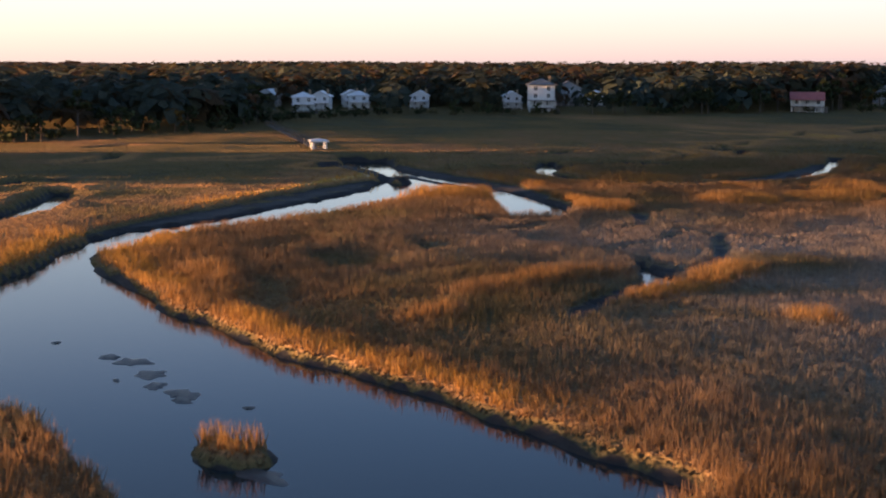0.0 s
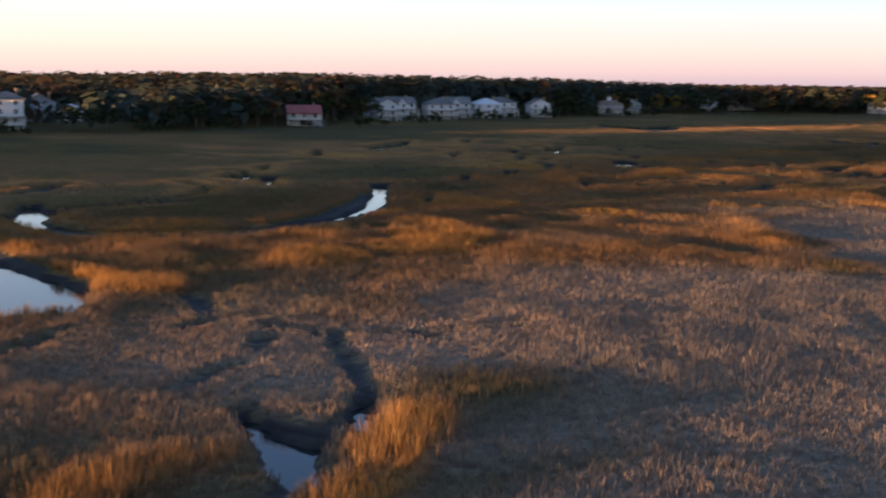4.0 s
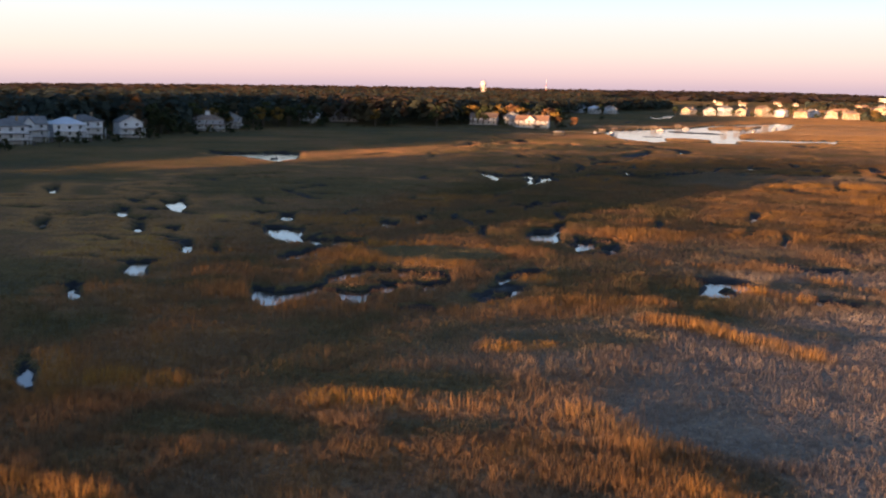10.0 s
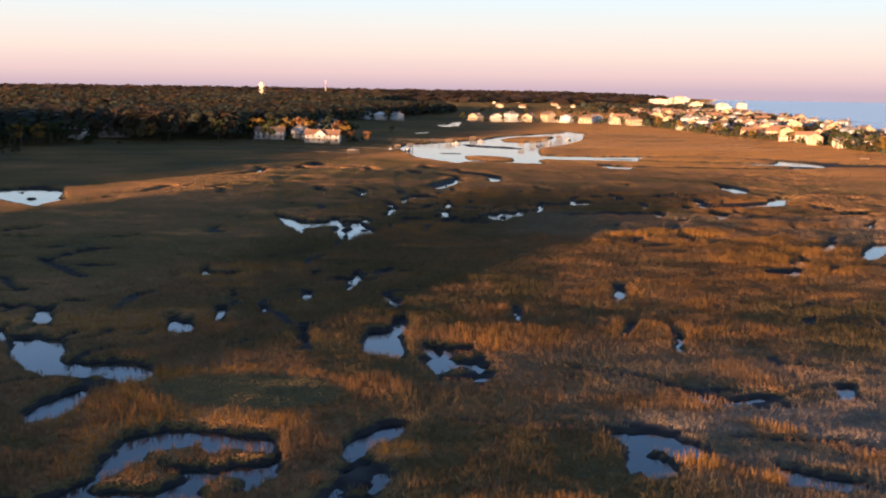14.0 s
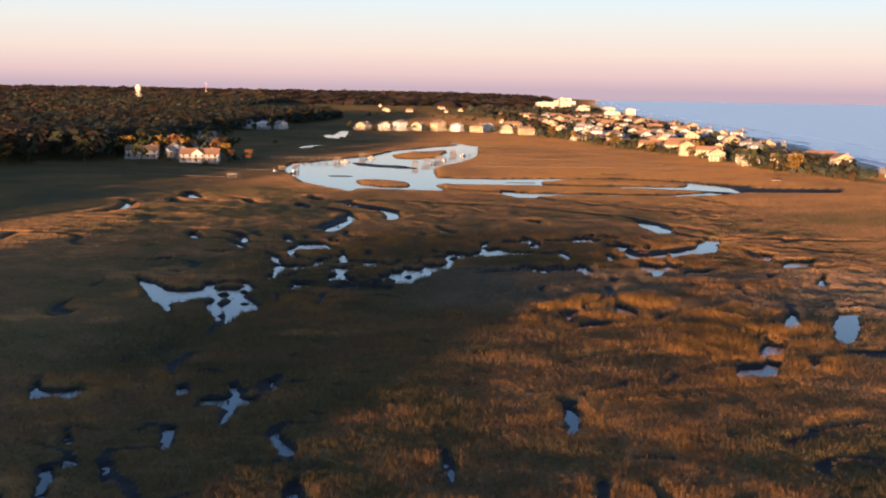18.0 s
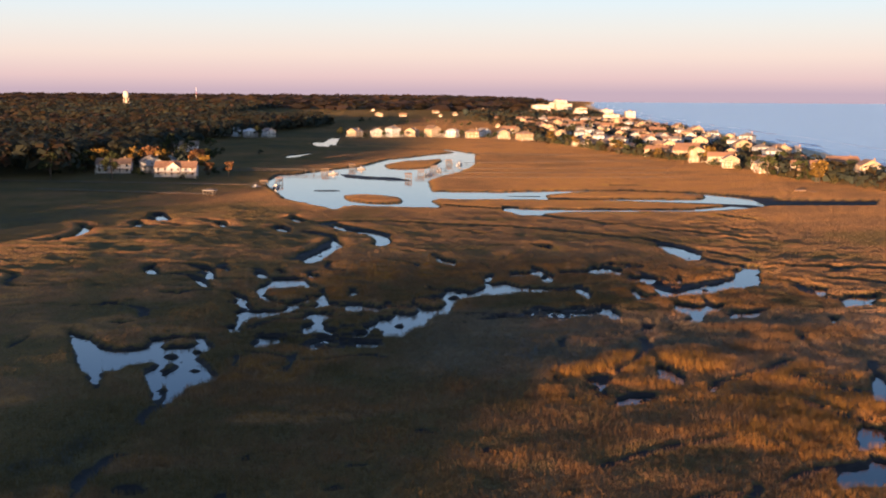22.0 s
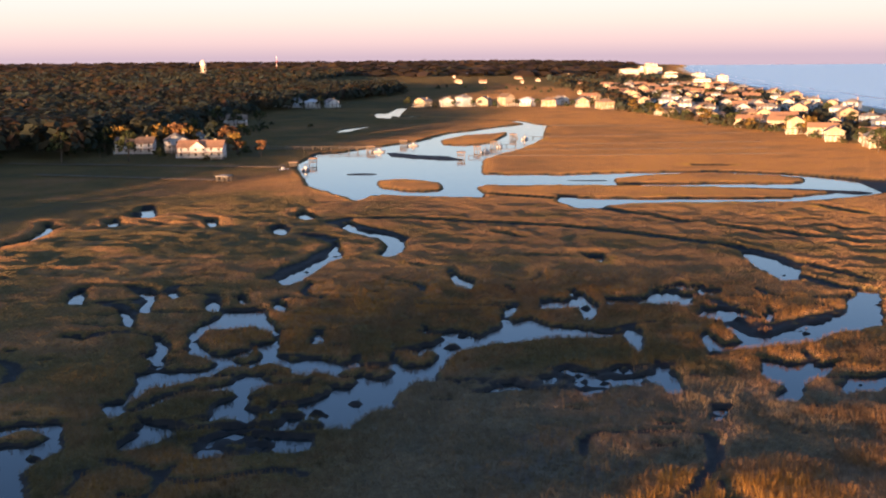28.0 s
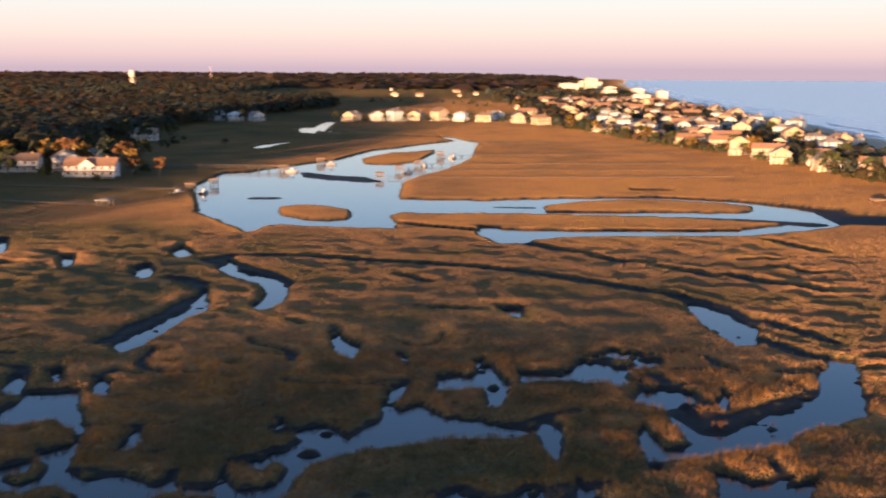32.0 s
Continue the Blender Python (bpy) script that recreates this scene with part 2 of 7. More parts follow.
PAINT = {"white": material("white_clapboard", (0.6, 0.61, 0.61), 0.6, spread=0.08, scale=2.5, bump=0.01, by_object=0.08),
         "cream": material("cream_clapboard", (0.32, 0.255, 0.175), 0.6, spread=0.1, scale=2.5, bump=0.01, by_object=0.12),
         "grey": material("grey_shingle_wall", (0.36, 0.38, 0.40), 0.75, spread=0.15, scale=1.5, bump=0.01, by_object=0.15),
         "tan": material("tan_stucco", (0.29, 0.21, 0.13), 0.8, spread=0.12, scale=2.5, bump=0.01, by_object=0.15),
         "blue": material("pale_blue_clapboard", (0.36, 0.42, 0.48), 0.65, spread=0.1, scale=2.5, bump=0.01, by_object=0.1)}
ROOF = {"grey": material("grey_shingles", (0.20, 0.19, 0.18), 0.85, spread=0.25, scale=1.5, bump=0.02, by_object=0.25),
        "brown": material("brown_shingles", (0.22, 0.155, 0.11), 0.85, spread=0.25, scale=1.5, bump=0.02, by_object=0.25),
        "red": material("red_metal_roof", (0.36, 0.09, 0.07), 0.45, spread=0.15, scale=2.0, spec=0.5),
        "silver": material("pale_metal_roof", (0.62, 0.63, 0.64), 0.4, spread=0.08, scale=2.0, by_object=0.1, spec=0.5),
        "orange": material("terracotta_shingles", (0.27, 0.16, 0.10), 0.85, spread=0.2, scale=1.2, bump=0.02, by_object=0.1)}
TRIM = material("white_trim", (0.8, 0.8, 0.78), 0.55, spread=0.05, scale=1.0)
TIMBER = material("weathered_timber", (0.12, 0.105, 0.09), 0.85, spread=0.3, scale=0.8, bump=0.02, by_object=0.15)
PILING = material("dark_pilings", (0.10, 0.085, 0.07), 0.9, spread=0.3, scale=0.7)
PANE = material("window_glass", (0.03, 0.035, 0.04), 0.08, spread=0.2, scale=1.0, spec=0.6)
TANK = material("cream_tank_paint", (0.55, 0.51, 0.45), 0.5, spread=0.06, scale=4.0)
FOAM = material("surf_foam", (0.75, 0.76, 0.78), 0.8, spread=0.1, scale=4.0)
MUD = material("wet_mud", (0.055, 0.05, 0.045), 0.45, spread=0.3, scale=0.5, bump=0.04, spec=0.4)
BOAT = material("white_hull", (0.45, 0.46, 0.47), 0.5, spread=0.05, scale=1.0, spec=0.5)
# ---- the plan: shores, creeks and islands, in metres ----
WEST_SHORE = [(-260, -150), (-200, -133), (-170, -131), (-148, -144), (-123, -152), (-92, -200), (-52, -217), (-14, -216), (25, -203), (95, -210),
              (147, -226), (210, -233), (279, -229), (328, -233), (420, -240), (470, -222), (492, -180), (505, -112), (552, -108), (570, -150), (640, -158), (900, -176),
              (985, -165), (1330, -120), (1520, -148), (2200, -169), (5000, -200)]                        # y, x
EAST_SHORE = [(-400, 190), (300, 186), (420, 172), (472, 158), (519, 148), (624, 139), (698, 120), (857, 88), (930, 70), (5000, 60)]
SEA_SHORE = [(-5000, 140), (-300, 205), (300, 226), (601, 236), (796, 258), (1050, 272), (1409, 280), (2214, 330), (3451, 432), (5000, 640)]
NORTH_SHORE = [(-300, 1750), (-20, 1700), (55, 1500), (70, 950), (120, 900), (300, 900)]  # x, y
# the plan of the marsh: each shape is a row of (x, y), of (x, y, width) along a middle line, or of two banks (x, y, x, y)
BASINS, POOLS, SHOALS, HUMMOCKS, CREEKS, ISLE_STRIPS, ISLES, BARS, GOLD, SHADED, DITCHES = [], [], [], [], [], [], [], [], [], [], []


def rows(flat, k):
    return [tuple(flat[i:i + k]) for i in range(0, len(flat), k)]


def basin(*v):
    """Open water between two banks, step by step."""
    BASINS.append(rows(v, 4))


def island(*v):
    ISLE_STRIPS.append(rows(v, 4))


def pool(*v):
    """Water within an outline."""
    POOLS.append(rows(v, 2))


def shoal(*v):
    """Wet mud and shallow water, full of small tufts."""
    SHOALS.append(rows(v, 2))


def hummock(*v):
    """An island of grass within a pool."""
    HUMMOCKS.append(rows(v, 2))


def creek(*v):
    CREEKS.append(rows(v, 3))


def ditch(*v):
    """A muddy runnel, dry at low water, that thins out at both ends."""
    p = rows(v, 3)
    DITCHES.append([(x, y, w * (0.6 if i in (0, len(p) - 1) else 1.0)) for i, (x, y, w) in enumerate(p)])


def islet(*v):
    ISLES.append(rows(v, 3))


def mud_bar(*v):
    BARS.append(rows(v, 3))


def gold(strength, *v):
    """A stand of tall golden grass along a line."""
    GOLD.append((strength, rows(v, 3)))


def dark(*v):
    """A low patch along a line, with shade put into its dark tone."""
    SHADED.append(rows(v, 3))



# river, lake and far water
basin(61, -169, 68.9, -184.9, 53.4, -170, 64.5, -185.9, 46.1, -172, 59.8, -186.8, 34.1, -175.6, 51.2, -188.6, 23.3, -178, 42.6, -189.7, 12.8, -179, 33, -194, 2.6, -179.4, 19.5, -198.3, -1.4, -178.7, 14.6, -191.1, -3.4, -177.6, 2.1, -184.2, -5.9, -175.8, -11.3, -177.1, -9, -173.2, -16.3, -173.3, -13.2, -169.6, -16.5, -168.8, -15.6, -163.6, -19.6, -162.3, -16.7, -158.6, -22.3, -157.3, -19.2, -150.9, -30.2, -148.5, -25.6, -142.9, -38.8, -139.2, -32.7, -135.9, -54.1, -128.4)
basin(-165.8, 221.1, -152.9, 196.8, -153.3, 222.1, -138.5, 192, -147.2, 231.9, -121.1, 175.7, -136.4, 226.9, -121.7, 193.6)
basin(-78.3, 492.6, -59.9, 419.1, -78.9, 546.1, -42.2, 386.5, -71.1, 551.8, -37.3, 376.3, -65, 568.3, -34.8, 393.6, -54.6, 592.3, -25.4, 389.7, -43.2, 618.9, -16.5, 388.1, -33.1, 679.6, -8.4, 386.4, -17.7, 707.1, -1.9, 384.7)
basin(-23, 697.7, -10.9, 490.4, -7, 736.7, -3.4, 534.2, 5, 758.4, 6.5, 565.7, 19.4, 754.6, 16.6, 628.4)
basin(19.5, 393.3, 19.4, 373.7, 26.7, 390.5, 24.5, 359.2, 40.9, 388.2, 39.6, 372, 69.6, 389.9, 67, 374.6, 87.7, 394.2, 83.7, 376.6, 105.8, 407.7, 100, 386.6, 122, 420.9, 114.2, 396, 135.2, 414.3, 127, 391.4, 154.6, 406, 145.6, 385.2)
basin(-14.2, 461, -11.6, 422.3, 3.8, 459, 5.4, 418.1, 21.5, 457, 21.1, 420.4, 46.7, 465.2, 43.1, 417.9, 74.1, 468.8, 66.1, 414.2, 99, 459.1, 88.4, 410.7, 112.7, 444.8, 101.9, 404.4, 124.5, 428.8, 115.6, 400.6)
basin(-92.9, 911.8, -80.4, 819.3, -103.4, 902.5, -93.7, 837.9)
island(-5.4, 414.1, -3.1, 402.5, 11.8, 412.7, 12.1, 394.2, 42.8, 413.4, 41.1, 391.6, 73.1, 410.4, 69.5, 389, 89.8, 406.7, 86.3, 391.1)
island(38.8, 438.4, 38.5, 426.9, 54.4, 452.9, 51.9, 427.8, 72.4, 457.3, 68.2, 428.8, 90.3, 450.7, 85.9, 428.6, 100.4, 442.5, 97.6, 430.7)
island(-39.4, 431.9, -36.7, 418, -32.4, 438.1, -27.9, 407, -23.3, 432.9, -20, 405.1, -17.5, 425, -15.8, 409)
island(-33, 619.8, -30.1, 594.7, -23, 656.6, -18.3, 592.7, -11.2, 665.4, -8.1, 606.1, -2.6, 682.4, -1.9, 660.2)
creek(-69.5, -129.7, 5, -66.3, -134.5, 3)
creek(-24.7, -186.1, 5, -28.6, -182.5, 4, -32.2, -179.4, 4, -40.5, -175.9, 4, -48.8, -173.4, 2)
creek(-52.8, -183.5, 2, -55.9, -179.3, 2, -62.9, -174.4, 2, -58.7, -171.6, 1.5)
creek(-82.9, -169.2, 1.5, -86.4, -164.5, 2, -92.1, -159.2, 2, -101.6, -155.3, 1.5)
creek(-55.8, -42.3, 2, -47.5, -51.6, 2.2, -40.2, -61, 2.2, -35.2, -68.8, 2, -32, -76, 1.3, -30.6, -82.9, 1.1, -29.9, -90.4, 1.1, -32.5, -95.8, 1.1, -35, -99.2, 1.1, -39.4, -102, 1.1)
creek(-31.2, -91.5, 1.6, -35.8, -98.9, 1.6, -42.9, -104.1, 1.8, -50.3, -105.1, 2.5, -58.3, -100.4, 3.5, -65.6, -94.8, 2)
creek(-60.2, -107, 3, -58.8, -103.7, 3, -54.6, -102.9, 4, -59.4, -95.3, 2.5, -60.5, -90.6, 2, -58.8, -84.3, 1.6, -61.8, -73, 1.6, -68, -64.8, 1.6, -76.8, -62.8, 1.4)
creek(-82.5, -103.7, 1.4, -82.8, -91.6, 1.8, -86.7, -78.3, 1.8)
creek(-92.1, -43.1, 2.5, -89.3, -41.2, 4, -87.7, -38.8, 3)
creek(-73.7, -48.5, 3, -78.1, -43.5, 2)
creek(-122.3, 22, 2, -122.9, 34.5, 3, -133.9, 60.9, 2)
creek(-118.8, 117.3, 3, -109.8, 121.2, 3, -104, 135.2, 3)
creek(-104.8, 290, 3, -102.3, 295.4, 3.5, -101.3, 301.6, 3, -101.6, 311.6, 3, -103.1, 323.3, 3)
creek(-108.9, 127.1, 3, -105.8, 133.5, 4, -102.5, 140.1, 3)
creek(-81.5, 95.9, 2.5, -79.9, 104.6, 3, -77.5, 109.5, 3)
creek(-6, 401.1, 5, 6.4, 391, 5, 19.4, 383.5, 5)
creek(19.3, 726.3, 6, 0.9, 793.8, 8, -30.5, 808.5, 7, -69.1, 843.4, 8, -86.7, 865.5, 8)
creek(-87.2, 869.7, 12, -92.3, 987.7, 8)
creek(-93, 688, 8, -90.6, 715.5, 10, -84.7, 735.7, 8)
creek(73.4, 490, 6, 82.7, 488.8, 5)
islet(49.2, -183.4, 2.6, 50.1, -182.7, 2.8)
mud_bar(-48.3, 548.7, 4, -39.5, 532.2, 14, -30.3, 525.9, 18, -20.9, 515.5, 10)
mud_bar(-50.1, 456.7, 6, -45.8, 457, 6)
mud_bar(75.5, 415.1, 4, 92.8, 410.1, 6, 106, 402.7, 5)
mud_bar(24.6, 437.2, 3, 34.6, 436.5, 3)
mud_bar(42.6, 229.1, 3, 43.9, 225.7, 3, 44.7, 221.9, 3)
mud_bar(-70.8, -129.6, 1.5, -57.6, -129.4, 1.5, -49.6, -129, 1.5)
mud_bar(-56.6, -124.9, 1.5, -44.2, -124.6, 1.5, -34.9, -123.4, 1.5)
# the marsh: pools, shoals, hummocks, runnels, stands of gold grass, patches with painted shade
pool(-39, 182.9, -36.6, 183.6, -38, 192.9, -39.4, 195.5, -38.4, 197.1, -33.5, 197.9, -33.6, 197.6, -38.2, 204.9, -35.8, 208.7, -36.7, 211.2, -38.3, 216.7, -38.7, 220.5, -38.5, 225, -37.3, 229.9, -37.9, 234.2, -35.5, 234.4, -31.1, 233.7, -27.6, 225.4, -25.3, 218.5, -23.9, 212.1, -23.2, 207, -23.3, 206.1, -20.7, 204, -16.9, 205, -14.5, 203.4, -12.3, 202.5, -12, 205.9, -10.9, 202.6, -8.8, 201.3, -7, 202.3, -7, 207.5, -5, 202.6, -3.2, 192.8, -3.9, 189.2, -4.4, 185.2, -3.7, 183.2, -4.6, 181.5, -6.1, 180.6, -7.4, 178.9, -7.6, 175.9, -8, 174.2, -33.8, 172)
pool(-6.7, 201.5, -6.9, 206.9, -7.4, 211.1, -4.6, 213.9, -2.9, 216.6, -1.5, 214.1, -1.3, 216, -4.5, 218.4, -4.6, 224.3, -1.9, 220.8, 0.9, 222.4, 2.1, 221.1, 4.3, 217.2, 6.1, 222.9, 7.5, 224.1, 6.8, 230.9, 7.7, 237, 9.2, 239.5, 8.7, 231.6, 7.8, 231, 9.2, 229, 11.4, 231.7, 12.3, 229.3, 14.2, 226.5, 18.7, 225.4, 22.3, 222, 25.8, 220.5, 22.1, 217.4, 15.7, 217.4, 11.5, 214.9, 6.7, 213.2, 3.5, 210, 1.3, 207.4, 0.4, 203.4, 0.4, 200.5, -0.2, 197.7, 0.4, 193.3, -0.6, 193.7, -2.4, 193.5, -3.9, 189.2, -5.2, 188.1)
pool(-19.4, 211.2, -20.1, 218.4, -19.3, 219.9, -17.6, 214.1, -18, 211.4)
pool(67.2, 250.1, 65, 250.7, 62.6, 243.1, 61.5, 237.4, 59.7, 235.2, 58.3, 235.7, 57.8, 232.5, 54.9, 229.3, 51.9, 227.6, 49, 224.2, 46.2, 220.7, 44, 222.7, 42.4, 225.9, 41.7, 229.4, 41.4, 228.7, 43.4, 231.9, 44.9, 230.8, 45.6, 237.8, 42.2, 238.9, 39.1, 239.3, 37.4, 232.4, 39, 230.3, 40.9, 228, 40.4, 222.2, 41.3, 220.1, 41.2, 217.9, 40.2, 215.6, 38.4, 216, 37.6, 220.6, 37.3, 223.3, 35.8, 217.5, 36.2, 211.8, 35.7, 207.8, 36.2, 206.4, 37.8, 210.2, 41.9, 211.3, 45.6, 213.3, 48.7, 215, 51.3, 216, 53.9, 219.8, 57.4, 223.7, 59.5, 222.9)
pool(23.8, 246.5, 27.6, 246.8, 31, 247.8, 32.2, 251.8, 33.3, 253.8, 34.8, 252, 36.4, 251, 38.2, 247.7, 38.5, 240.8, 36.2, 238.2, 35.1, 239.5, 31.2, 240.9, 27.2, 240.9, 23.9, 240.6)
pool(13.3, 235.9, 13.6, 244.5, 15.7, 245.8, 17.8, 243.8, 18.7, 248.7, 20.1, 250.7, 20.8, 246.2, 22, 243.4, 23, 239.5, 19.6, 232.5, 19.3, 237.5, 17.7, 237.3, 15.7, 236.1)
pool(20.2, 238, 22.1, 236.5, 20.9, 228.8, 19.9, 229.3)
pool(6.9, 235.1, 8.4, 239.4, 10, 240.6, 9, 233.2, 8, 229.9)
pool(24.4, 221.1, 26.9, 225.2, 27.7, 221.3, 27.6, 215.9, 26.6, 209.5, 26.2, 210.7, 25.9, 215.6)
pool(41.6, 207.6, 43, 208.3, 44.3, 206.6, 45.6, 203.7, 47.5, 202.7, 49.9, 204.9, 52.6, 206.9, 49.7, 200.5, 47.1, 197.3, 45.3, 194.3, 44.3, 192.3, 43.9, 189.7, 42.2, 186.6, 40.9, 186.8, 40.9, 190.1, 43, 193.3, 43, 193.2, 41.5, 194.5, 41, 197.2, 41.6, 202)
pool(48.7, 194.3, 52.6, 198.3, 50.7, 191.7, 49, 190.2)
pool(47.4, 231.5, 49.7, 238.8, 49.8, 234.5, 47.9, 228)
pool(-66.6, 241.3, -67.6, 245.3, -68.1, 249.4, -67.1, 251.1, -64, 241.4, -62.3, 235.9, -63.6, 235.1)
pool(-52.8, 247.3, -51.2, 239.4, -49.7, 233.4, -48.9, 229.3, -51.6, 232.4, -52.8, 238.9, -53, 241.7, -56.2, 246.3, -55.7, 249.2)
pool(-57.4, 237.3, -54.2, 232.8, -50.7, 228.2, -48, 220.5, -49.1, 220.5, -52.2, 227.3)
pool(-43.4, 215.9, -41.3, 213.9, -38.2, 207.9, -38, 203.6, -37.1, 200.6, -38.3, 200.1, -41.6, 204.5, -40.5, 207.1, -40.8, 209.8)
pool(-51.4, 247.9, -50.6, 249.6, -47, 242.9, -48, 240.1)
pool(-41.7, 236, -42.2, 240.9, -39.6, 240, -38.1, 231.9, -39.2, 231.8)
pool(-38.4, 243.9, -37.7, 245.9, -34.5, 237.5, -35.8, 237)
pool(-29.8, 233, -31, 240.8, -28.4, 239.9, -27.2, 231.5)
pool(-34.6, 259.5, -33.2, 265.7, -32.1, 273.2, -31.2, 278.6, -30.3, 284.2, -30.6, 296.1, -31.6, 303.9, -30, 299.7, -26.9, 286.9, -26.7, 279.4, -28.4, 274.9, -29.4, 266.2, -30.1, 256.8, -32, 253.1)
pool(-34, 325.5, -33.4, 335.8, -31.3, 332.6, -29.8, 324.5, -27, 320.8, -22.7, 317.4, -21.1, 316, -18.6, 311.9, -15.8, 304.4, -14.9, 292.7, -16.1, 284.8, -17.4, 283, -20.4, 288.5, -19, 293.4, -19, 298.8, -20.1, 303.9, -23.1, 308.5, -26.6, 311.9, -29.9, 316.8)
pool(54.3, 293.8, 56.9, 293.2, 59.6, 286.2, 61.2, 279.6, 62.5, 274.7, 59, 262.1, 56.3, 261, 55.4, 267.6, 54.4, 277.2)
pool(-94.3, 334.2, -93.1, 339.7, -87.8, 326.5, -88.6, 322.2)
pool(-87.9, 340.6, -94.4, 361.5, -92, 363.9, -84, 344, -84.6, 337.4)
pool(-91.7, 343.3, -92.4, 351.3, -88.3, 339.9)
pool(-70.8, 339.8, -68, 339.1, -63, 325.2, -64.9, 324.2)
pool(-50.5, 325.2, -49.2, 330.2, -45.2, 320.5, -44.4, 311.1, -47.1, 314.6)
pool(-49.5, 347, -48.2, 355, -42.5, 342.9, -43.6, 334.5)
pool(-108.4, 329.5, -107.6, 331.3, -102.1, 320.2, -103.1, 318.5)
pool(-3.9, 267.6, -2.6, 268.8, -1, 263.7, 1.4, 260.4, 1.3, 251.7, -0.7, 253.2, -2, 257.4)
pool(6.9, 255.7, 9.1, 254.6, 8.9, 248)
pool(17.8, 252.8, 19, 253.4, 18.7, 246.8)
pool(21.2, 289.1, 26.4, 289, 25.2, 278.9)
pool(-62.7, 177.2, -58, 173.3, -54.6, 166.8, -50.6, 165.5, -47.2, 166.6, -48.1, 172.4, -46, 174.6, -40.1, 175.5, -37.1, 165.2, -37.9, 159.2, -39.1, 160, -36.4, 156.3, -34.6, 151.1, -32.1, 145.3, -34, 143, -35.7, 140.8, -35.4, 136.5, -36.1, 133.4, -36.3, 130.5, -37.9, 137.2, -37.7, 141.1, -40, 141.1, -40.7, 148.7, -39.7, 153.7, -39.3, 153.7, -41.6, 155.6, -44.3, 155.2, -46.9, 153.1, -47.5, 149.7, -52, 148.8)
pool(-31.3, 167.7, -31.1, 173.3, -29, 175.3, -26.3, 172.1, -28, 167.7, -29.8, 165)
pool(28.1, 204.8, 29.8, 200.1, 30.5, 191.3, 28.2, 188.8, 27.6, 194.3)
pool(40.5, 200.2, 42.5, 202.9, 45.3, 204.7, 49.8, 207, 46.4, 197.3, 44.6, 193.4, 43, 187.1, 41.5, 186.4, 43, 192.1, 41.8, 195.2)
pool(48.8, 192.4, 52.2, 200.3, 57.9, 199.7, 53, 191.4)
pool(67.7, 194.6, 69.4, 193.7, 65.5, 186.5)
pool(32.7, 185.3, 34.7, 184.9, 32.4, 178.2)
pool(29.7, 157, 30.5, 156.7, 31.6, 153.5, 32.2, 149.4, 31.8, 143.7, 30.6, 145.2, 29.6, 146.9, 28.2, 147.4)
pool(34.5, 143.8, 36, 146.7, 35.3, 141.9, 34, 139.8)
pool(19.6, 132.2, 21.4, 137.4, 23, 139.2, 27.2, 138.5, 24.3, 134.1, 21.7, 133.1)
pool(-51.4, 84.7, -53, 90.9, -54.5, 96.1, -52.3, 91.2, -49.1, 91, -47.8, 93, -46.2, 91.7, -46.3, 85.7, -48.4, 87, -50.3, 86.1)
pool(-31, 82.7, -31.3, 88.3, -28.8, 88.5, -28.1, 90, -29.7, 94, -28.1, 95.4, -26.8, 91, -26.9, 89.1, -24.1, 88.7, -24.7, 84.2, -26.1, 83, -25.8, 79.6, -26.1, 76.7, -25.6, 73.3, -26.6, 76.1, -27.1, 81.8, -27.1, 83, -29.7, 83.9)
pool(-34.8, 87.3, -35.5, 93.5, -33.9, 94.4, -33, 88.6)
pool(-41.6, 67.5, -43.4, 73.7, -42, 72.2, -40.6, 67.5)
pool(-31.1, 66.2, -32.5, 73.1, -32.5, 76.3, -31.3, 75.6, -30.5, 69.8, -30.1, 66.5)
pool(-40, 59.9, -40.2, 63.8, -38.6, 63.3, -37.9, 60.1)
pool(-20.6, 73.4, -20.3, 75.8, -19.5, 73.3, -18.1, 69.9, -16.6, 67.1, -16.9, 63.3, -17.6, 65.2, -18.7, 67.4, -19.6, 69)
pool(64.6, 245.1, 68.4, 257.3, 71.6, 255.7, 64.1, 227.7, 59.5, 224.3, 57.7, 230.4)
pool(42.4, 232.5, 43.7, 228.6, 45, 219.3, 41.3, 213.9)
pool(74.9, 227.6, 77.1, 224.4, 72, 211.6)
pool(75, 210.1, 79.4, 217.9, 82.2, 216.7, 85.7, 218.8, 78.9, 204.7, 73.2, 201.6)
pool(73, 179.8, 80.5, 198.2, 75.7, 180.1)
pool(63.1, 138.5, 69.2, 152.8, 73.4, 154.2, 63.2, 126.9, 60.7, 124.2, 61, 129.8)
pool(53.8, 135.9, 57.7, 146.5, 60.6, 152.9, 60.2, 147.7, 57.7, 137.4, 55.1, 135.1)
pool(45, 114.4, 46.6, 121.1, 49, 126.1, 51.2, 124.5, 48.2, 116.3, 45.8, 115.1)
pool(37.9, 101.9, 40.2, 108.5, 43.5, 109.4, 45.7, 113.2, 46.8, 111.1, 43.8, 103.2, 40.9, 103)
pool(51.2, 113, 53.1, 113.5, 50.7, 107.8)
pool(13.8, 87, 14.6, 85.7, 14.8, 82.6, 14.6, 78.3, 13.5, 74.6, 12.8, 75.2, 13.7, 79.3, 13.3, 81.6)
pool(-56.9, 31.4, -59.5, 38.1, -57.1, 38.2, -53.7, 38.8, -49.5, 29, -48.9, 27.8, -46.4, 27.7, -43, 28.8, -41.3, 28.6, -38.8, 26.9, -36.1, 20.8, -37, 18.6, -38.2, 17.2, -39.4, 19.3, -41.1, 20.7, -45.6, 20, -47.5, 19.7, -51.4, 22.8)
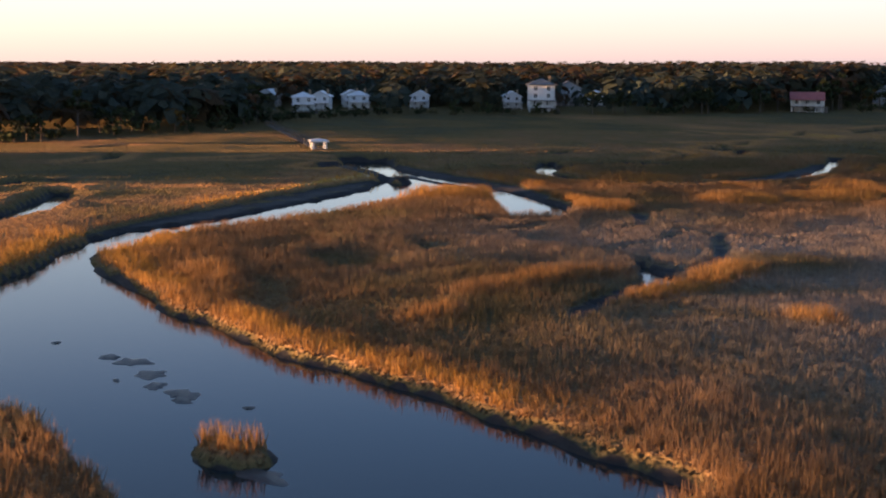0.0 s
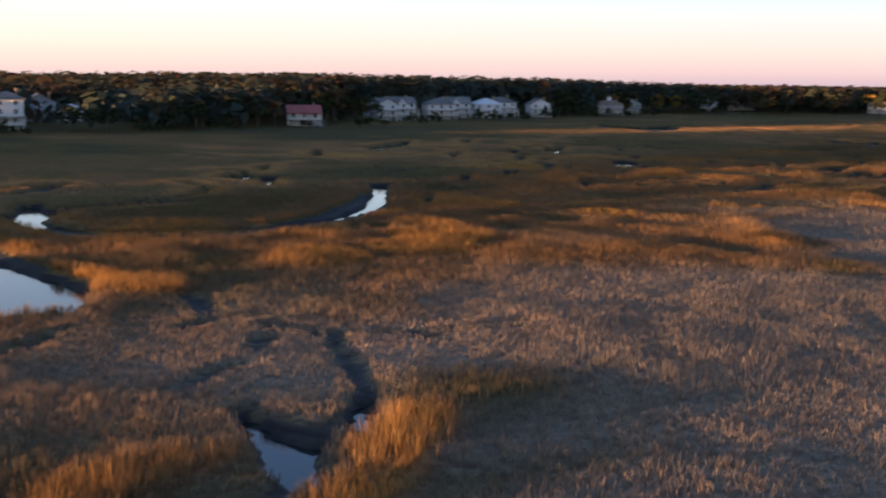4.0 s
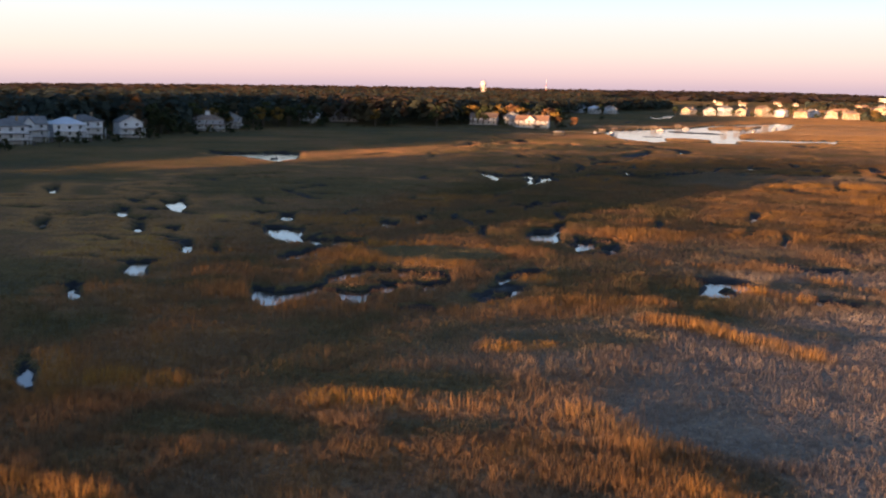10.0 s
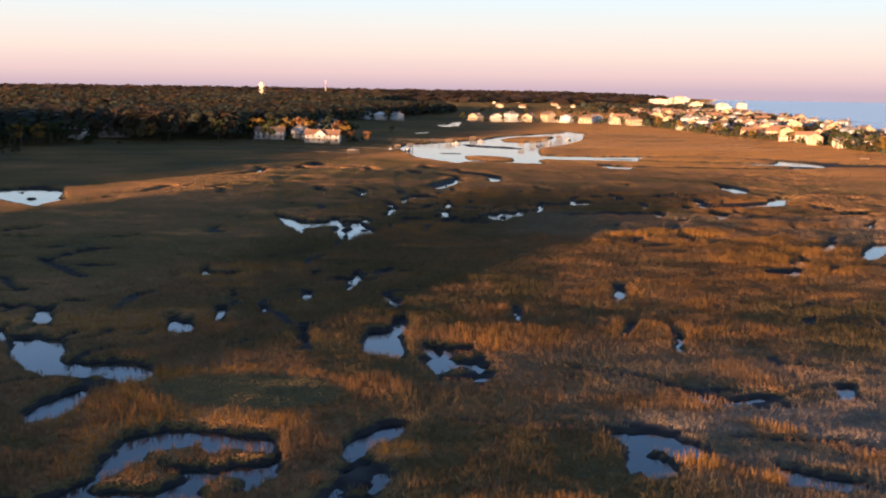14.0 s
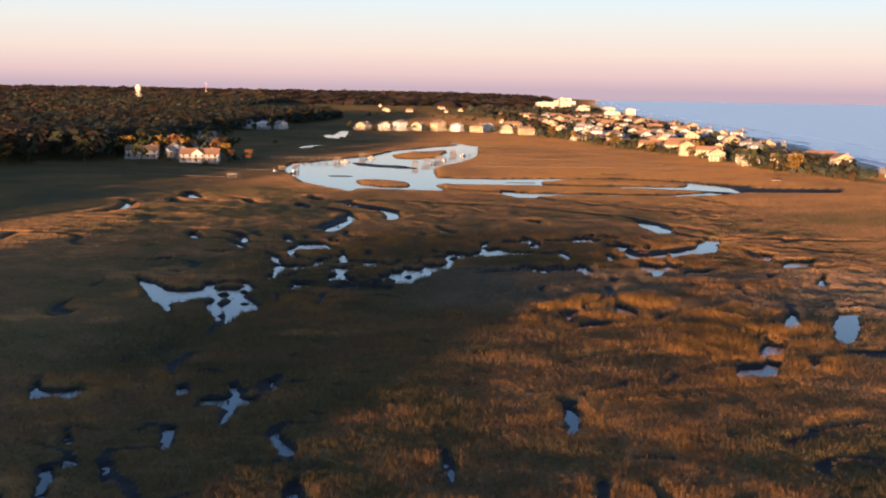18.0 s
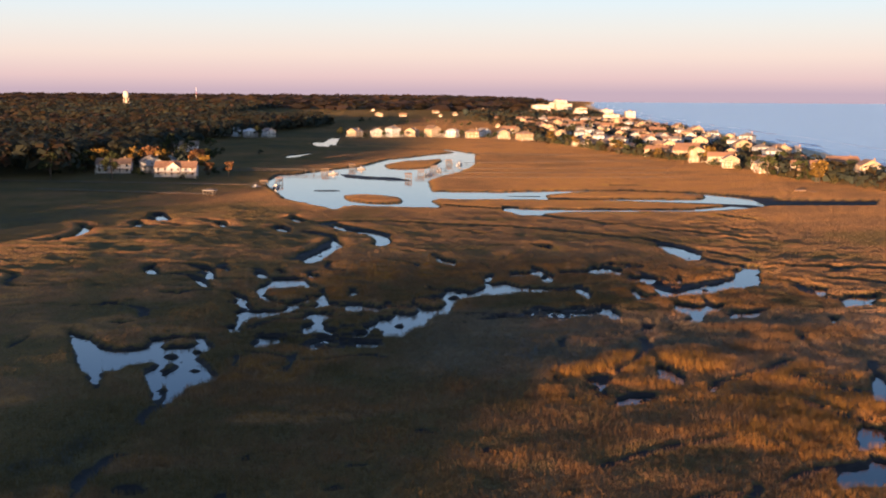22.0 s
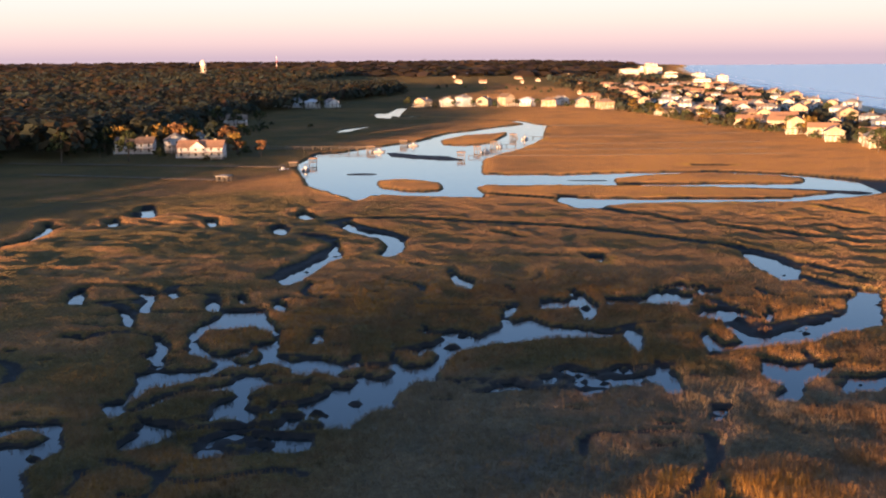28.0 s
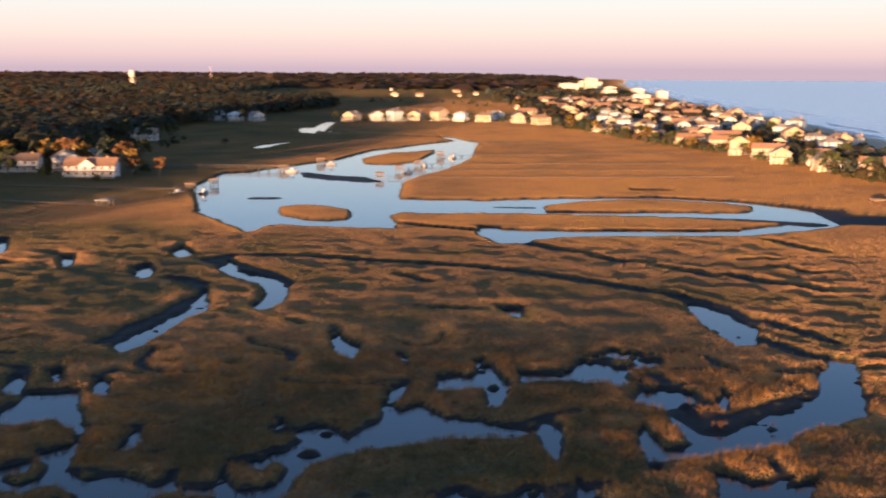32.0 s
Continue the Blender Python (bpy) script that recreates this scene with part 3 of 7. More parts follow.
pool(-43.6, 6.8, -44, 10, -43.2, 13.2, -42.6, 16.6, -40.7, 15.8, -39.6, 9, -40, 4.9, -41.5, 3.2)
pool(-61.7, 46.9, -65.2, 56.5, -62.6, 54.6, -59.1, 44.5)
pool(-42, 42.3, -46.4, 55.1, -43.6, 50.6, -42.1, 52, -38.9, 43.5, -40.2, 42.6)
pool(-39.1, 51.2, -41.5, 60.9, -40.2, 61.1, -37.3, 48.4)
pool(-36.1, 62.2, -34.8, 62.5, -33.2, 54.5)
pool(-27.3, 49.7, -26.5, 48.8, -24.5, 39.4, -25, 39.6)
pool(-17.7, 38, -18.8, 49, -16.1, 50.1, -14.3, 45.7, -12.2, 35.8, -13.8, 34.4, -15.7, 34.7)
pool(-16.1, 49.2, -15.6, 56.8, -13.5, 51.2, -14.6, 46.8)
pool(-13, 0.3, -12.9, 4.1, -11.6, 6.4, -10, 9.1, -7.9, 10, -8.8, 4.3, -10.4, 1.9, -11.2, -1.5, -11.9, -2.7)
pool(-1.3, 69.7, 0.1, 61.2, -0.5, 56.6)
pool(13.6, 92.1, 13.9, 81.1, 13.2, 77.1)
pool(19.2, 51.8, 20.2, 52.5, 19.4, 41.5, 18.6, 41.8)
pool(33.6, 28.8, 35.9, 31, 34.4, 23, 32.8, 22.6)
pool(9.3, 10.2, 11.8, 9.8, 14.8, 9.4, 17.5, 7.3, 17.8, 2.7, 15.4, 1.8, 14.3, 3.9, 11, 4.6)
pool(23, 2.6, 25, 1.6, 27.2, -0.3, 29.6, -1.4, 27, -4.8, 23.1, -3.3)
pool(-35.1, -18.1, -36.6, -13.5, -35.2, -14.4, -32.6, -14.8, -31.3, -11.3, -30.6, -8.6, -31.2, -6, -31.1, -3.6, -32.2, 1.3, -30.1, 3.4, -29.1, 5.4, -26.2, 5, -23.3, 4.6, -19, 3.5, -16.3, -7, -17.3, -9.4, -18.2, -11.2, -19.7, -7.8, -20.3, -10.7, -19.8, -14, -21.5, -15, -21.4, -18.8, -21.9, -21, -23.9, -19.2, -25.4, -16.4, -27.1, -14.3, -28.3, -16.1, -28.8, -19.2, -29, -22.8, -28.9, -24.9, -31, -24.4)
pool(-89.3, 41.3, -95.9, 53.4, -91.4, 49.9, -84.1, 36.5)
pool(-94.8, 65.5, -93.9, 73.1, -84.4, 58.6, -83.5, 51)
pool(-62.4, 36.8, -63.7, 44.7, -58, 33.1)
pool(-58.2, 7.9, -61.9, 17.4, -58.2, 12.7, -55.2, 4.9)
pool(-52.5, 6.3, -57.1, 16.8, -50.7, 5.1)
pool(-54.7, -12.4, -58.3, -4.4, -55.5, -4.8, -50.4, -13.1, -51.1, -14.2)
pool(-51.2, -27.4, -57.3, -18.9, -54.8, -20.7, -50.4, -25.8, -49.2, -29.4)
pool(-75.7, 22.8, -80.6, 36.1, -70.9, 19.8)
pool(-72.9, 28.3, -72.2, 33.1, -66.9, 22.8)
pool(-42.7, 44.7, -44.4, 53.1, -39.7, 43.4)
pool(-40.1, 54.7, -40.6, 61.4, -37.2, 48.6)
pool(-62.2, 50.3, -63.3, 58, -57.9, 44.2)
pool(-36.4, -55.9, -39, -50.8, -33.1, -58, -30.6, -62.5)
pool(-87.8, -40.5, -83.7, -42.3, -80.3, -43.8, -74.6, -51.3)
pool(-72.3, -50.2, -78.5, -43.1, -71.5, -48.4, -63.9, -57.8)
pool(-92.2, -32.5, -94, -27.6, -84.2, -37.9)
pool(-108.9, -1.4, -121, 13.9, -103.9, -3.6)
pool(-121.6, 30.9, -127, 42.1, -130.7, 49.3, -134.7, 63.7, -117.1, 39.8, -109.1, 19.6)
pool(-93.5, 25, -95.6, 32.5, -84.6, 15.5)
pool(-127.7, 76.6, -131.3, 86.5, -117.2, 65)
pool(-94.2, 48.4, -93.9, 54, -84, 36.6)
pool(-91.9, 64.9, -93.6, 73.7, -82.8, 52.9)
pool(-56.9, 161.6, -53.8, 167.2, -47.1, 139.1)
pool(-43.6, 149, -42.5, 158.3, -37.2, 131.1)
pool(-9.6, -177, -15.8, -171.5, -19.8, -164.2, -29.6, -151.7, -38.5, -140.5, -45.2, -133.3, -47.5, -127.6, -54, -128.6, -62.2, -128.2, -68.9, -129.1, -82.9, -123.8, -80.2, -116.5, -66.9, -121.3, -58.4, -122.3, -47.5, -121.2, -38.1, -120.8, -27.9, -122.3, -20.1, -123.5, -12.2, -126, -5.3, -131.6, -7.8, -133.4, -7.6, -136.6, -16.4, -132.4, -28.1, -127.3, -34.1, -126.9, -35.3, -130, -33.2, -133.9, -27.8, -139.9, -23.6, -145.6, -20.9, -150.3, -17.1, -156.2, -14, -162.3, -13.2, -166, -7.5, -173.2, -3.6, -175.6, -1.3, -178.3)
pool(4.8, -153.1, 6.3, -152.7, 7.6, -151.9, 10.1, -154.8)
pool(19.6, -141.1, 19.5, -139.7, 22.3, -141.5, 24.4, -141.7, 24.9, -141, 28.6, -144.7, 29, -146.4, 26.6, -145.4, 24.2, -144)
pool(23.5, -138.1, 21.7, -134.7, 21.1, -133.3, 24.7, -137.2, 26.2, -139.8)
pool(-79, -53.9, -85.7, -43.9, -71.8, -53.1)
shoal(-0, 196.2, 3.6, 194.6, 7.9, 194, 12.1, 196.3, 15.7, 198.6, 18.3, 200.4, 22, 199.1, 20.5, 192.7, 20.9, 188.6, 18.6, 187.6, 15.7, 189.9, 12.2, 190.5, 9.3, 189.8, 5.4, 188.2, 4.6, 189.9, 2.7, 191.6)
shoal(21.7, 193.2, 23.6, 200.6, 25.9, 201.4, 28.9, 203.2, 31.3, 205.1, 29.5, 200.2, 29.8, 197.7, 30.1, 194.9, 30.6, 191.4, 28.9, 189.3, 27.7, 191.8, 25.8, 192.6)
shoal(33.1, 184.9, 34.6, 185.6, 32.9, 178.6, 31.5, 179)
shoal(33.4, 254.8, 38.4, 260.4, 43.2, 256.7, 44, 250.6, 38.4, 246.4, 36.2, 249.2)
shoal(-23.8, 168, -22.4, 171.7, -20.2, 173, -16, 171.6, -11.3, 172.1, -10.9, 166.9, -15.4, 165.7, -19.8, 164.6, -21.9, 163.1)
shoal(12.2, 192.5, 16.5, 202.7, 20.8, 198.1, 23.1, 202.6, 27, 203.4, 25, 194.8, 21.1, 191.9, 15.5, 188.8)
shoal(18.1, 146.7, 19.8, 149.9, 21.9, 147.1, 19.7, 141.1, 21.1, 137.4, 19.1, 136.3, 18.4, 140.6)
shoal(13.7, 148.6, 14.5, 148.3, 14.6, 143.6, 13.8, 143.7)
shoal(14.9, 139.1, 15.7, 138.3, 15.2, 135)
shoal(-24.8, 95.4, -23.1, 99.7, -22.6, 91.7, -23.9, 88.9)
shoal(-10.6, 34, -10.3, 43.2, -7.5, 41.8, -4.9, 39, -3, 34.8, -1.3, 28.9, -2.5, 22.4, -4.1, 24.7, -6.6, 23.8, -8.7, 28.9)
shoal(-11.9, -5.2, -10.4, -0.7, -7.3, -5.9, -9.6, -8.1)
shoal(16.7, 25.1, 19.7, 27, 22.9, 25.4, 26.7, 24.7, 27.5, 20, 24.1, 19.1, 21, 20, 17.8, 20.1)
shoal(10.6, 4.7, 12.4, 4.2, 14.5, 1.5, 15.1, -2.4, 12.4, -3, 10.7, -1.7)
shoal(-18.4, -20, -16.6, -18.7, -13.1, -18.7, -13.4, -22.5, -15.8, -22.9)
shoal(-12.2, -13, -11.5, -7.3, -7.3, -5.8, -8.7, -11.7, -10.3, -15.1)
shoal(-20.4, -88.2, -23.6, -83.6, -20.7, -82.2, -16.3, -87.5, -18, -88.5)
hummock(-30.8, 216.7, -30, 219.1, -27.9, 218.4, -25.6, 215.1, -26.1, 214.6, -27.4, 212.7, -29.5, 213.6)
hummock(-35.6, 214.5, -35.8, 218.6, -33.1, 219.4, -29.4, 219.8, -29.5, 221.3, -31, 219.7, -32.8, 218.2, -29.5, 212.3, -28, 210, -28.5, 209.3, -30, 207.5, -32.4, 207.8, -33.9, 210.7)
hummock(-27.7, 203.4, -26.7, 203.3, -25.6, 204.4, -26, 207.4, -25.9, 204.3, -26.6, 203.1)
hummock(-37.8, 203.2, -37.6, 205.3, -35.1, 204.3, -32.2, 202.9, -30.6, 201.1, -31, 200.3, -32.1, 198.7, -33.9, 199.2, -35.4, 202.1, -37.7, 203.8)
hummock(-28, 195.6, -27.4, 197.7, -25.8, 198.7, -24.4, 197.4, -24.8, 197.8, -25.8, 196.7, -27.7, 196.5)
hummock(-24.2, 197.8, -23.9, 200, -22.5, 200.7, -20.3, 198.7, -20.7, 199, -22.2, 198.4, -23, 196.9)
hummock(-31, 190.1, -30.4, 192.3, -29, 193.8, -26.4, 192.7, -26.4, 193.6, -27.5, 192, -29.2, 190.9, -30.5, 190.8)
hummock(-21.7, 194.7, -20.7, 194.5, -19.5, 196.1, -17.3, 194.8, -17.2, 194.8, -18.5, 193.3, -20.3, 194.1)
hummock(-16.7, 193.7, -16, 195.9, -14.3, 195.7, -12.2, 193.3, -10.9, 192.8, -10.7, 193.5, -11.3, 191.8, -12.9, 191.9, -14.2, 193.5, -16.1, 194.9)
hummock(-21.5, 186.8, -21.1, 188.7, -20.2, 190.7, -17.5, 189.9, -15.5, 189.2, -15.1, 191.1, -13.7, 190.3, -13.3, 190, -13.6, 188.5, -14.2, 186.2, -16.1, 184.5, -17.7, 183.9, -19.2, 185.3, -19.7, 188, -21.1, 187.5)
hummock(-20.4, 182.1, -20.6, 184, -19.8, 184.4, -18.9, 181.9, -19.2, 181.3, -20, 181.7)
hummock(-16.8, 178.9, -15.7, 180.1, -14.4, 179.6, -15.1, 180.8, -16.4, 180.4)
hummock(-19.2, 176.1, -18.5, 177.2, -16.8, 178.1, -16.5, 177.9, -16.8, 176.2, -18.7, 176)
hummock(-13.4, 175.7, -12.8, 176.6, -11.5, 175.6, -11.8, 176.6, -13.3, 176.2)
hummock(-34.7, 181.4, -34.4, 184, -34.7, 187.6, -33.1, 189, -31.9, 189.7, -31.2, 190.3, -32.3, 188.4, -33.2, 186, -34.1, 183.8, -35.1, 182.7)
hummock(-33.3, 177.5, -31.8, 180, -30.6, 182.6, -29.8, 185.3, -28.8, 187.1, -25.8, 187.4, -24.3, 186.2, -24.7, 185.8, -25.9, 184, -25.9, 181.5, -25.6, 178.4, -27.2, 176.8, -29.8, 176.5, -32.6, 177.8, -34.3, 178.4)
hummock(-35.6, 175.8, -33.7, 176.7, -32.1, 174.7, -32.6, 174.5, -34.9, 174.3)
hummock(-27.7, 175.3, -24.7, 174.8, -22.5, 176.1, -20.6, 175.5, -21.2, 175.5)
hummock(-12.5, 197.3, -11.2, 197.4, -9.8, 198.1, -9.7, 199.5, -11.3, 197.7)
hummock(-8.9, 197, -8.4, 197.6, -6.9, 198.4, -6.3, 198.2, -7.2, 196.2, -8.3, 197.1)
hummock(-6.7, 206.6, -6, 206.7, -4.6, 206.1, -3.7, 204.6, -2.7, 204.7, -2.4, 207.8, -1.7, 207.4, -1.6, 206.3, -2.5, 203.3, -4.4, 202.5, -5.7, 204.6)
hummock(-6.8, 209.5, -6.4, 211.6, -4.8, 215.1, -2.1, 216.4, -1.4, 216.3, -2.5, 214, -3.9, 213.9, -5, 211.3, -6.2, 210)
hummock(-44.7, 167.5, -43.2, 170.7, -40.7, 170, -40.4, 170.2, -41.7, 168, -44.3, 168.7)
hummock(-27.8, -3.3, -26.3, -2.9, -24.6, -1.6, -21.5, -5.1, -21.5, -3.4, -23.2, -4.7, -25.1, -5)
hummock(-21.7, -2.7, -21.1, -2, -18.8, -2.7, -18.7, -2, -19.9, -3.6)
hummock(-29.2, -11, -28.7, -9.1, -27.3, -6, -24.9, -8.4, -23.7, -8.4, -25.3, -10.4, -28.2, -10.3)
hummock(-36, -12.8, -35.4, -11.9, -35.3, -8.8, -32.2, -9.1, -31.1, -8.8, -32.2, -11.5, -34.1, -13.8)
hummock(-21, -10.1, -20.7, -8.7, -19.3, -8.4, -19, -8.5, -19.7, -11.2)
hummock(-22.4, -14.4, -21.4, -14.7, -19, -15.1, -18.9, -13.8, -20.9, -14.9)
ditch(47.3, 211.5, 0.9, 48.5, 209.6, 0.9, 48.8, 206.7, 0.9)
ditch(38.4, 240, 1.2, 41.5, 234.4, 1.1, 44.8, 230.9, 1.1)
ditch(39.5, 241.9, 1.2, 44, 239.8, 1.2, 47.3, 240.8, 1.2)
ditch(45.3, 247.8, 1.3, 49.3, 247.4, 1.3, 52.5, 246.5, 1.3)
ditch(57.5, 243.4, 1.2, 59, 240.1, 1.2, 60.5, 236.9, 1.2)
ditch(-67.4, 251.9, 1.5, -59, 250.9, 1.5, -55, 247.9, 1.4, -52.2, 245.3, 1.4)
ditch(-61.6, 238, 1.3, -58.4, 236.8, 1.3, -55.9, 234.9, 1.3)
ditch(-52.2, 231.7, 1.2, -55.9, 237, 1.3)
ditch(-42.8, 214.8, 1, -47.6, 217.2, 1, -50.8, 215.8, 1, -52.4, 211.4, 1)
ditch(-57.6, 222.3, 1.1, -52, 220.3, 1.1, -49.2, 223, 1.1)
ditch(-51.9, 248.1, 1.4, -50.6, 253.3, 1.5, -46.4, 251.9, 1.5)
ditch(-39.7, 239.8, 1.3, -42.4, 244.2, 1.4, -46.1, 245.8, 1.4)
ditch(-38.3, 232.9, 1.2, -42.5, 230.5, 1.2, -49.2, 231, 1.2)
ditch(-31.3, 240.6, 1.3, -29.7, 244.5, 1.3, -25.8, 242.5, 1.3)
ditch(-30.4, 299.6, 2.2, -34.1, 307.4, 2.4, -40, 312.6, 2.5)
ditch(-34.4, 328.7, 4.1, -37.1, 334.4, 4.1, -33, 340.9, 4.1, -18.2, 339.5, 4.1, -4.8, 335.4, 4.1, 8.2, 331.4, 4.1, 20.6, 326.9, 4.1, 32.3, 318.7, 4, 43, 309.1, 3.7, 52.7, 299.6, 3.4, 55.8, 293.3, 3.3)
ditch(60.4, 267.5, 2.9, 62.5, 261.1, 2.7, 64.8, 256.4, 2.6, 68.1, 253.5, 2.5)
ditch(25.7, 370.5, 4.3, 32.2, 358.7, 4.3, 37.1, 351.4, 4.3, 43.2, 345.5, 4.3)
ditch(43.5, 342, 4.3, 48.5, 336.5, 4.3, 53.9, 334.5, 4.3)
ditch(55.6, 329.8, 4.3, 61.3, 324.1, 4.3, 63.9, 319.2, 4.3)
ditch(67.9, 321.7, 4.3, 72, 314.2, 4.3, 76.7, 310.6, 4.3, 80.3, 307.6, 4.2, 82.3, 304, 4.1)
ditch(74.6, 339.5, 3, 81.6, 340.1, 3)
ditch(79.6, 331.8, 2.8, 84.9, 324.6, 2.7, 88.2, 324.9, 2.7)
ditch(-91.8, 317.4, 2.8, -90.7, 325.6, 3)
ditch(-75.5, 326.9, 2.9, -82.1, 330.6, 3)
ditch(-75.6, 342.9, 3.3, -69.9, 337.8, 3.1)
ditch(-3.8, 271.6, 1.7, -2.9, 266.8, 1.6)
ditch(8.4, 288.7, 2, 14.7, 286.4, 1.9, 19.8, 284.6, 1.9)
ditch(-71.2, 268.4, 1.8, -68.2, 266.1, 1.8)
ditch(-61.3, 271.8, 1.8, -58.2, 274.7, 1.9)
ditch(-39.6, 427.1, 3.4, -40.3, 405, 3.4, -33.9, 389.8, 3.4)
ditch(-36.3, 258.9, 3.7, -34.2, 269.5, 4.1, -31.6, 280.2, 4.5, -30.6, 293.2, 5)
ditch(-32.1, 306.2, 4.3, -36, 310.8, 4.3)
ditch(-30.3, 329, 4.3, -22.9, 318.5, 4.3, -16.5, 307.5, 4.2)
ditch(54.5, 297.9, 4.2, 59.4, 290.1, 4, 62.6, 277.2, 3.5)
ditch(46.7, 221.9, 1.7, 52.2, 227.4, 1.9, 57.5, 232.6, 2)
ditch(-55.5, 249.1, 2.3, -51.8, 245.3, 2.2)
ditch(-53.6, 237.6, 2.1, -53.6, 243.2, 2.2)
ditch(-59.9, 238.1, 2.4, -54.6, 233.9, 2.2, -51.2, 229.8, 2.1)
ditch(-42.2, 214.4, 1.7, -39.9, 211.1, 1.6)
ditch(-48.1, 218.6, 1.6, -51.2, 216.9, 1.6, -53.4, 213.4, 1.6)
ditch(-41.5, 412, 4.3, -34.3, 392.3, 4.3)
ditch(-5.4, 408, 3.8, 21.9, 394.5, 3.8, 52.4, 393.4, 3.8)
ditch(64.1, 279.8, 2.5, 67.2, 272.7, 2.4, 71.1, 264, 2.2)
ditch(88.4, 368.5, 3.6, 95.2, 349.9, 3.6)
ditch(-13.1, 254.7, 1.7, -7.4, 253.1, 1.7)
ditch(-25.8, 283, 2.3, -21.2, 280.6, 2.2)
ditch(-11.3, 276, 2.1, -9, 273.7, 2.1)
ditch(3.8, 317.8, 3, 9.9, 311.1, 2.9)
ditch(-15.5, 242.6, 1.5, -13.5, 241, 1.5)
ditch(5.8, 240.8, 1.2, 9.1, 241.1, 1.2)
ditch(-23.6, 149.8, 0.9, -23.5, 154.9, 0.9, -23.9, 161.3, 1)
ditch(-31, 152.5, 0.9, -31.9, 159.2, 1)
ditch(-36.9, 132.5, 0.9, -37.7, 127.9, 0.9, -37.2, 122.7, 0.9)
ditch(48.3, 197.7, 1.6, 57.8, 200.1, 1.6)
ditch(29.7, 160.7, 1, 29.8, 156.5, 0.9)
ditch(21.7, 141.1, 0.9, 23.3, 139.3, 0.9, 26.6, 139.5, 0.9)
ditch(26.8, 137.4, 0.9, 29.4, 134.6, 0.9, 31.1, 134, 0.9)
ditch(46.1, 146.6, 1.5, 49.1, 149.5, 1.6, 52.4, 149.2, 1.6, 54.9, 146.9, 1.6)
ditch(46.8, 144.7, 2.3, 49.2, 145.8, 2.4)
ditch(48.9, 142.8, 0.9, 52, 140.5, 0.9)
ditch(45.4, 136.4, 2.1, 45.8, 133.9, 2, 46.6, 131, 1.9, 48.2, 129.1, 1.9)
ditch(-37.6, 97.9, 0.9, -38.1, 104, 1, -37.2, 109.4, 1.1, -36.4, 111.7, 1.1)
ditch(-43.5, 73.1, 0.9, -42.2, 74.5, 0.9, -39.3, 72.7, 0.9)
ditch(-32.2, 75, 0.9, -34.3, 75.3, 0.9, -35.4, 73.1, 0.9)
ditch(-31.3, 67.3, 0.9, -33.6, 66.7, 0.9, -35.6, 66.1, 0.9, -36, 63.8, 0.9, -35.9, 62, 0.9)
ditch(-20.1, 74.5, 0.9, -18.7, 76.9, 0.9, -15.1, 77.3, 0.9)
ditch(-17.3, 65.3, 0.9, -18, 63.1, 0.9)
ditch(-44.9, 67.8, 0.9, -42.3, 66.6, 0.9, -40, 64.8, 0.9)
ditch(59.5, 247.3, 3.4, 64.9, 248.1, 3.4)
ditch(42.3, 223.6, 3.1, 49.3, 226.4, 3.2, 55.6, 231.9, 3.3, 62.5, 238.7, 3.4)
ditch(41.4, 244.5, 3.4, 46, 230.5, 3.3)
ditch(71.9, 227.9, 3.3, 71.9, 218.3, 3.1, 75.7, 209.9, 2.9)
ditch(67.2, 235.5, 3.4, 72.7, 230.7, 3.4)
ditch(79.9, 237.4, 3.4, 88.3, 233.9, 3.4, 92.3, 229.9, 3.4, 99.4, 224.7, 3.3)
ditch(62.5, 156, 1.8, 68.2, 155.6, 1.8, 75, 158.8, 1.9)
ditch(59.5, 152.3, 1.7, 62.3, 158.5, 1.9)
ditch(47.7, 147.3, 1.6, 49.7, 144.4, 1.6, 53.5, 141.7, 1.6, 55.8, 140.2, 1.5)
ditch(45.4, 136.3, 1.5, 46.8, 130.1, 1.4, 49.4, 127.4, 1.3, 53.7, 127.8, 1.4, 57.7, 129.7, 1.4)
ditch(49.6, 158.6, 1.8, 43.8, 150.6, 1.7, 36.1, 145.2, 1.6)
ditch(41.3, 118.6, 1.2, 46, 118.4, 1.2)
ditch(39.2, 109, 1.1, 43.7, 110.3, 1.1)
ditch(45.4, 113.5, 1.1, 46.8, 111.8, 1.1)
ditch(48.2, 112.8, 1.1, 51.9, 114.7, 1.2, 55.8, 117, 1.2)
ditch(32.8, 103.6, 1, 34.7, 105.8, 1, 37.7, 107.5, 1, 39.6, 107.6, 1)
ditch(27.4, 96.6, 0.9, 28.9, 99.6, 0.9, 30.8, 103.5, 1)
ditch(27.9, 100.5, 0.9, 23.7, 99.2, 0.9, 20.4, 95.3, 0.9, 16.4, 91.2, 0.9)
ditch(14.8, 107.9, 1, 19, 111.9, 1.1, 24.3, 116.1, 1.1, 31.2, 119.4, 1.2, 34.4, 119.7, 1.2)
ditch(13.8, 86.4, 0.9, 14.9, 88.3, 0.9)
ditch(13.4, 77, 0.9, 11, 76.9, 0.9, 10.2, 77.6, 0.9)
ditch(36.3, 71.3, 0.9, 38.4, 73.6, 0.9, 40.6, 75.7, 0.9)
ditch(25.9, 71.9, 0.9, 28.4, 72.6, 0.9)
ditch(3.9, 92.6, 0.9, 5.3, 93.2, 0.9)
ditch(-41, 16.1, 0.9, -40.1, 20.4, 0.9)
ditch(-35.2, 60.9, 1.4, -31.9, 55.4, 1.3, -28.3, 49.7, 1.2, -26.7, 50.7, 1.2, -24.6, 52.9, 1.2)
ditch(-25.5, 42.3, 1.1, -23.7, 35.9, 1)
